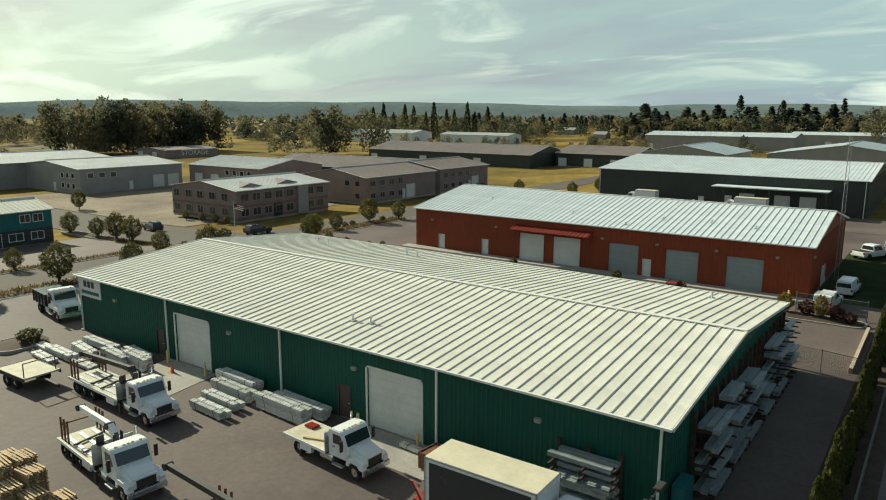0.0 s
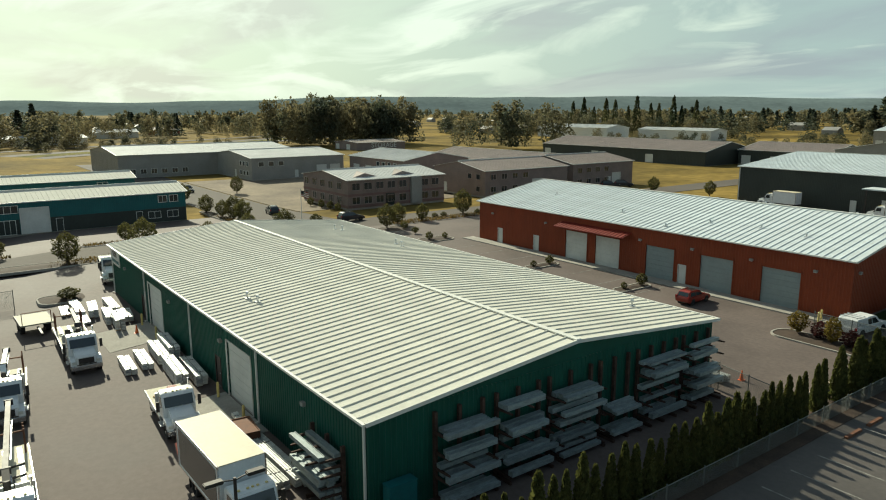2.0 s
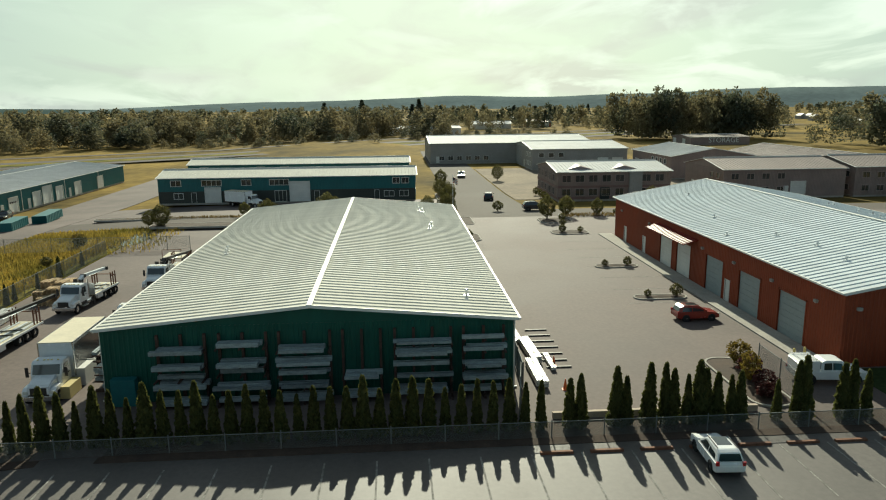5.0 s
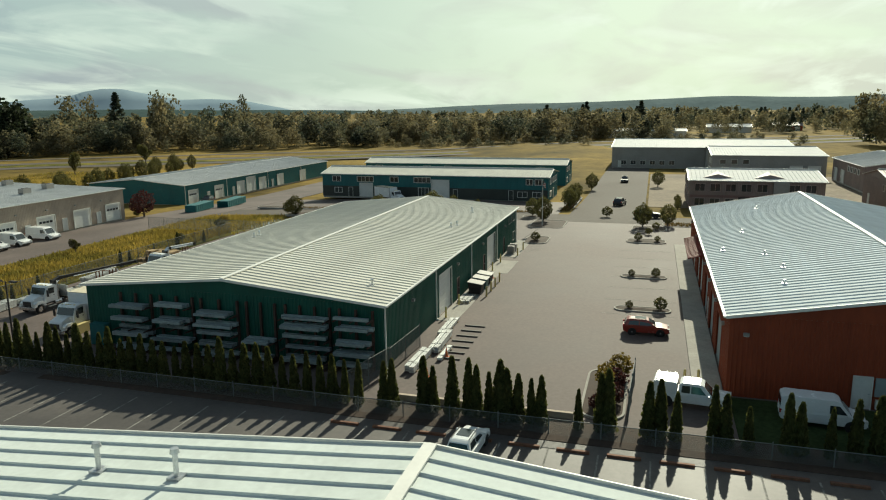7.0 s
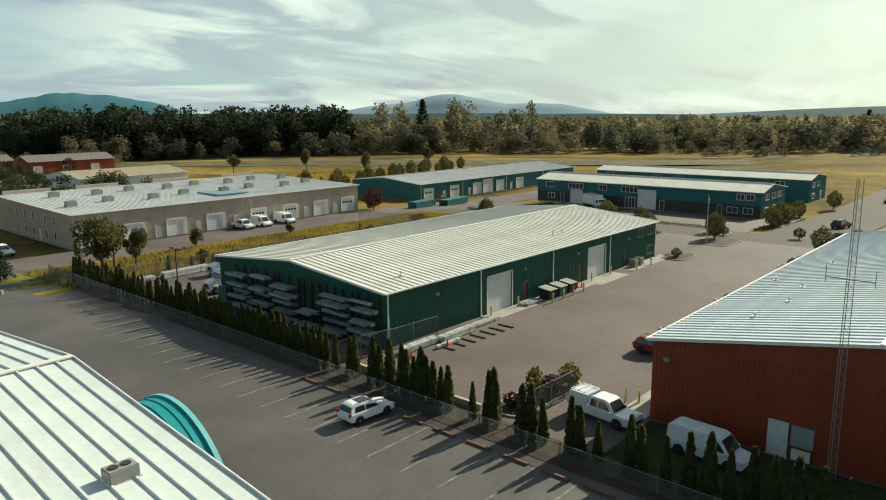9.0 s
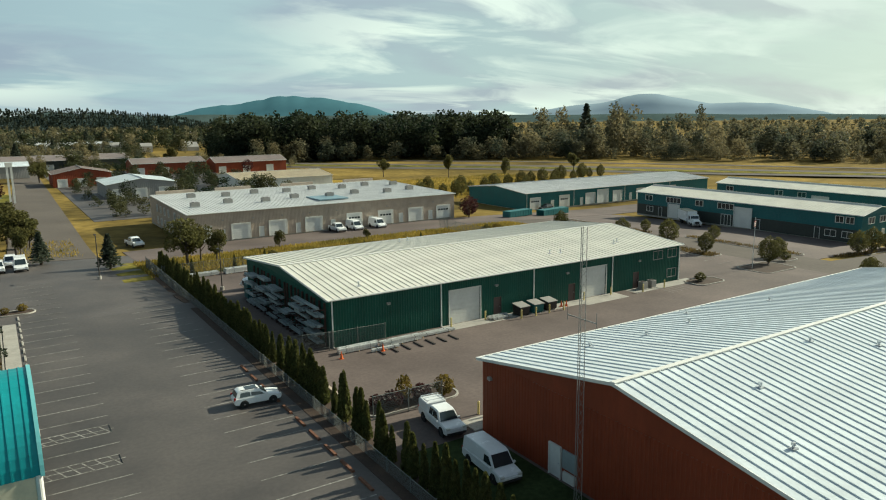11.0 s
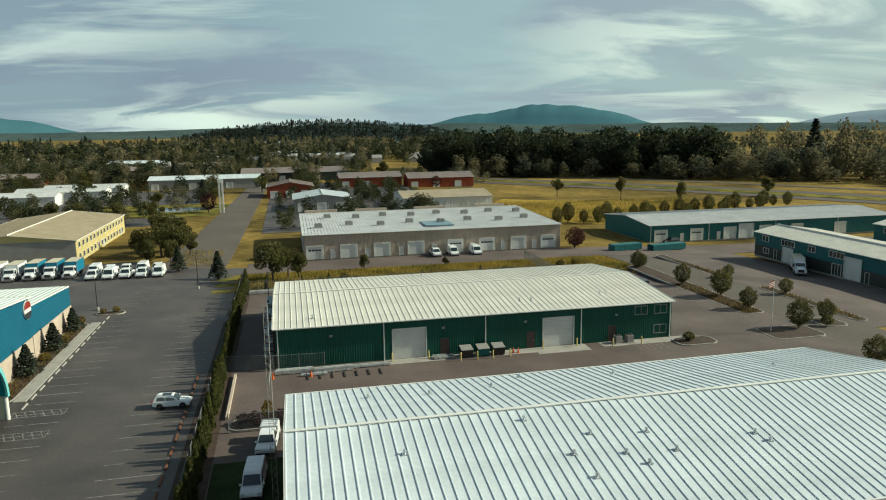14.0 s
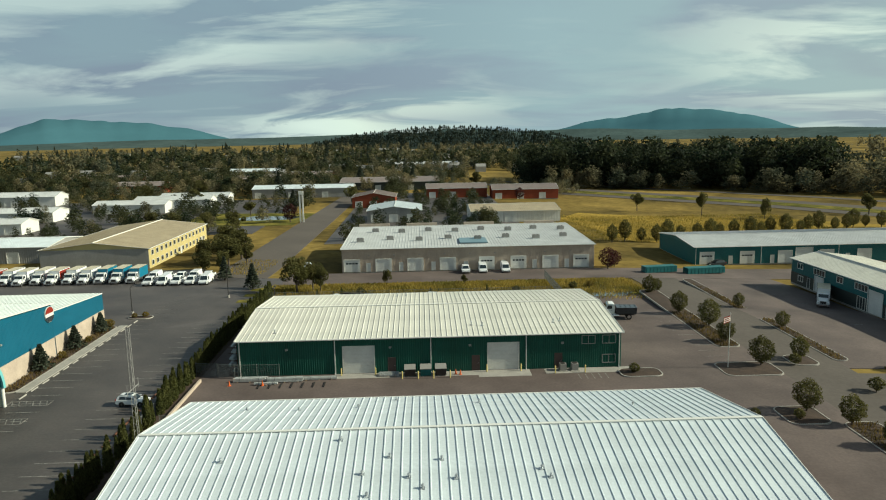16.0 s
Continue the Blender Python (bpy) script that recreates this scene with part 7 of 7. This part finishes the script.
SH = (("white storage shed with a grey roof", "trim", "roof_far"), ("red steel workshop with a brown roof", "red", "roof_dark"), ("pale steel building with a light roof", "greywall", "roof_pale"), ("dark workshop with a weathered roof", "charcoal", "roof_dark"), ("white workshop with a low tan roof", "trim", "tan_roof"))
for x0, x1, y0, y1, h, r, k, ax in ((118, 150, -150, -138, 4, 1.5, 0, "x"), (126, 170, -190, -176, 4, 1.5, 0, "x"), (90, 122, -215, -203, 4, 1.5, 0, "x"), (76, 112, -236, -224, 4, 1.5, 0, "x"), (72, 106, -252, -242, 4, 1.5, 0, "x"),
                                    (12, 66, -284, -268, 5, 1.6, 2, "x"), (-13, 7, -232, -212, 5, 2.0, 1, "y"), (-25, -4, -180, -156, 4.6, 1.6, 2, "y"), (-36, 24, -350, -315, 5, 2, 3, "x"), (-60, -28, -275, -256, 5, 2.0, 1, "x"),
                                    (-96, -62, -262, -246, 5, 2.2, 1, "x"), (-78, -44, -176, -150, 4.2, 1.6, 4, "x"), (-60, 0, -560, -540, 6, 1.5, 0, "x"), (-40, 10, -640, -620, 6, 1.5, 0, "x"), (40, 70, -420, -400, 5, 2, 1, "x"), (70, 100, -380, -365, 5, 2, 3, "x"),
                                    (130, 160, -330, -315, 5, 2, 1, "x"), (90, 130, -480, -465, 5, 2, 2, "x"), (78, 116, -98, -78, 4.5, 1.2, 2, "x"), (160, 200, -260, -246, 5, 2, 0, "x"), (180, 230, -420, -405, 5, 2, 1, "x")):
    shed(x0, x1, y0, y1, h, r, SH[k][1], SH[k][2], SH[k][0], ax)
for x0, x1, y0, y1, h, r, k, ax, d in ((-200, -120, 205, 235, 5, 3, 3, "x", "south"), (-118, -86, 222, 250, 5, 2.5, 3, "x", "south"), (-355, -290, 350, 372, 7, 2, 0, "x", "south"), (-285, -230, 375, 392, 6, 1.5, 0, "x", "south"),
                                       (-79, -51, 210, 244, 6, 2.6, 2, "y", "south"), (-42, 4, 226, 270, 6, 3.4, 2, "y", "south"), (-140, -60, 380, 410, 8, 2, 2, "x", "south"), (-75, -20, 450, 480, 7, 1.5, 2, "x", "south"), (-450, -422, -20, 63, 4, 1.2, 0, "y", "east"),
                                       (-520, -505, 80, 110, 4, 2, 0, "y", "east"), (-470, -455, -110, -90, 4, 2, 1, "y", "east"), (-560, -545, 130, 150, 4, 2, 1, "y", "east"), (-165, -115, 118, 142, 5, 2.4, 3, "x", "south")):
    shed(x0, x1, y0, y1, h, r, SH[k][1], SH[k][2], SH[k][0], ax, d)
storage = shed(-300, -278, 156, 184, 3.6, 0.8, "mauve", "roof_dark", "low mauve storage hall with white lettering under its eave", "y", "south", 2)
letters = bpy.data.curves.new("lettering", "FONT")
letters.body, letters.size, letters.extrude, letters.align_x = "STORAGE", 3.3, 0.03, "CENTER"
word = new("lettering", letters)
word.parent = storage
word.matrix_basis = pose(22.2, 15.5, 1.1, 90, 0, 90)
letters.materials.append(M["trim"])
pylon = thing("pylon_sign", (21.6, -158.5, 0), 0, "tall white two-legged pylon beside the street", "pylon")
for x in (-0.55, 0.55):
    part("leg", pylon, "trim", box(x - 0.28, x + 0.28, -0.25, 0.25, 0, 10.8))
part("cap", pylon, "trim", box(-0.95, 0.95, -0.35, 0.35, 10.8, 12.2), bevel=0.05)
# small houses scattered on the plain, a colony nobody could count
hv, hf = [], []
rh = random.Random(3)
for _ in range(260):
    a, r = radians(rh.choice((rh.uniform(85, 180), rh.uniform(255, 300)))), rh.uniform(520, 1300)
    x, y, l, w, h = r * math.cos(a), 40 + r * math.sin(a), rh.uniform(8, 16), rh.uniform(7, 10), rh.uniform(3, 5)
    z, k = gz(x, y), len(hv)
    hv += [(x, y, z), (x + l, y, z), (x + l, y + w, z), (x, y + w, z), (x, y, z + h), (x + l, y, z + h), (x + l, y + w, z + h), (x, y + w, z + h), (x, y + w / 2, z + h + 2.4), (x + l, y + w / 2, z + h + 2.4)]
    hf += [tuple(k + i for i in q) for q in ((0, 1, 5, 4), (2, 3, 7, 6), (1, 2, 6, 9, 5), (3, 0, 4, 8, 7), (4, 5, 9, 8), (6, 7, 8, 9))]
solid("distant_houses", "greywall", (hv, hf), label="scattered small houses with pitched roofs on the plain", category="houses", kind="stuff")


# ---- the highway ----
def ribbon(name, material, pts, width, lift, label):
    left, right = [], []
    for i, p in enumerate(pts):
        a, b = Vector(pts[max(0, i - 1)]), Vector(pts[min(len(pts) - 1, i + 1)])
        d = (b - a).normalized()
        left.append((p[0] - d.y * width / 2, p[1] + d.x * width / 2))
        right.append((p[0] + d.y * width / 2, p[1] - d.x * width / 2))
    v = [(x, y, gz(x, y) + lift) for x, y in left + right]
    n = len(pts)
    solid(name, material, (v, [(i, n + i, n + i + 1, i + 1) for i in range(n - 1)]), label=label, category="road", kind="structure")


HW = [(260, -470), (120, -430), (20, -392), (-60, -340), (-130, -278), (-195, -205), (-245, -125), (-285, -50), (-325, 25), (-375, 110), (-450, 220), (-560, 360)]


def offset(pts, d):
    out = []
    for i, p in enumerate(pts):
        a, b = Vector(pts[max(0, i - 1)]), Vector(pts[min(len(pts) - 1, i + 1)])
        t = (b - a).normalized()
        out.append((p[0] - t.y * d, p[1] + t.x * d))
    return out


ribbon("road", "road", offset(HW, 11), 11, 0.08, "pale carriageway of the highway")
ribbon("road", "road", offset(HW, -14), 11, 0.08, "pale carriageway of the highway")
ribbon("verge", "grass", HW, 14, 0.05, "grass median of the highway")
ribbon("road", "road", offset(HW, 42), 7, 0.06, "pale frontage lane beside the highway")


# ---- trees between the buildings of the town ----
def near_highway(x, y, d):
    for p, q in zip(HW, HW[1:]):
        a, b, c = Vector(p), Vector(q), Vector((x, y))
        u = max(0.0, min(1.0, (c - a).dot(b - a) / (b - a).length_squared))
        if (a + (b - a) * u - c).length < d:
            return True
    return False


SHED_SPOTS += [(46, 74, -116, -66), (-67.5, -5.2, -92, -54)]
rw = random.Random(17)
town = []
for x0, x1, y0, y1, count, h0, h1 in ((-55, 6, -300, -100, 120, 3.5, 8), (27, 200, -300, -120, 190, 3.5, 9), (-30, 330, -520, -290, 620, 6, 14), (-330, 400, -900, -520, 700, 9, 18), (76, 260, -130, -64, 50, 3, 7), (-60, -20, -420, -300, 60, 5, 11)):
    for _ in range(count):
        x, y = rw.uniform(x0, x1), rw.uniform(y0, y1)
        h = h0 + (h1 - h0) * rw.random() ** 1.4
        m = h * 0.34
        if any(a - m < x < b + m and c - m < y < d + m for a, b, c, d in SHED_SPOTS) or near_highway(x, y, 32) or (2 < x < 30 and y > -310):
            continue
        town.append((x, y, h, rw.uniform(1.1, 1.7)))
wood("town_trees", "leaf_town", BROAD, town, "dark broadleaf trees standing among the sheds and yards")
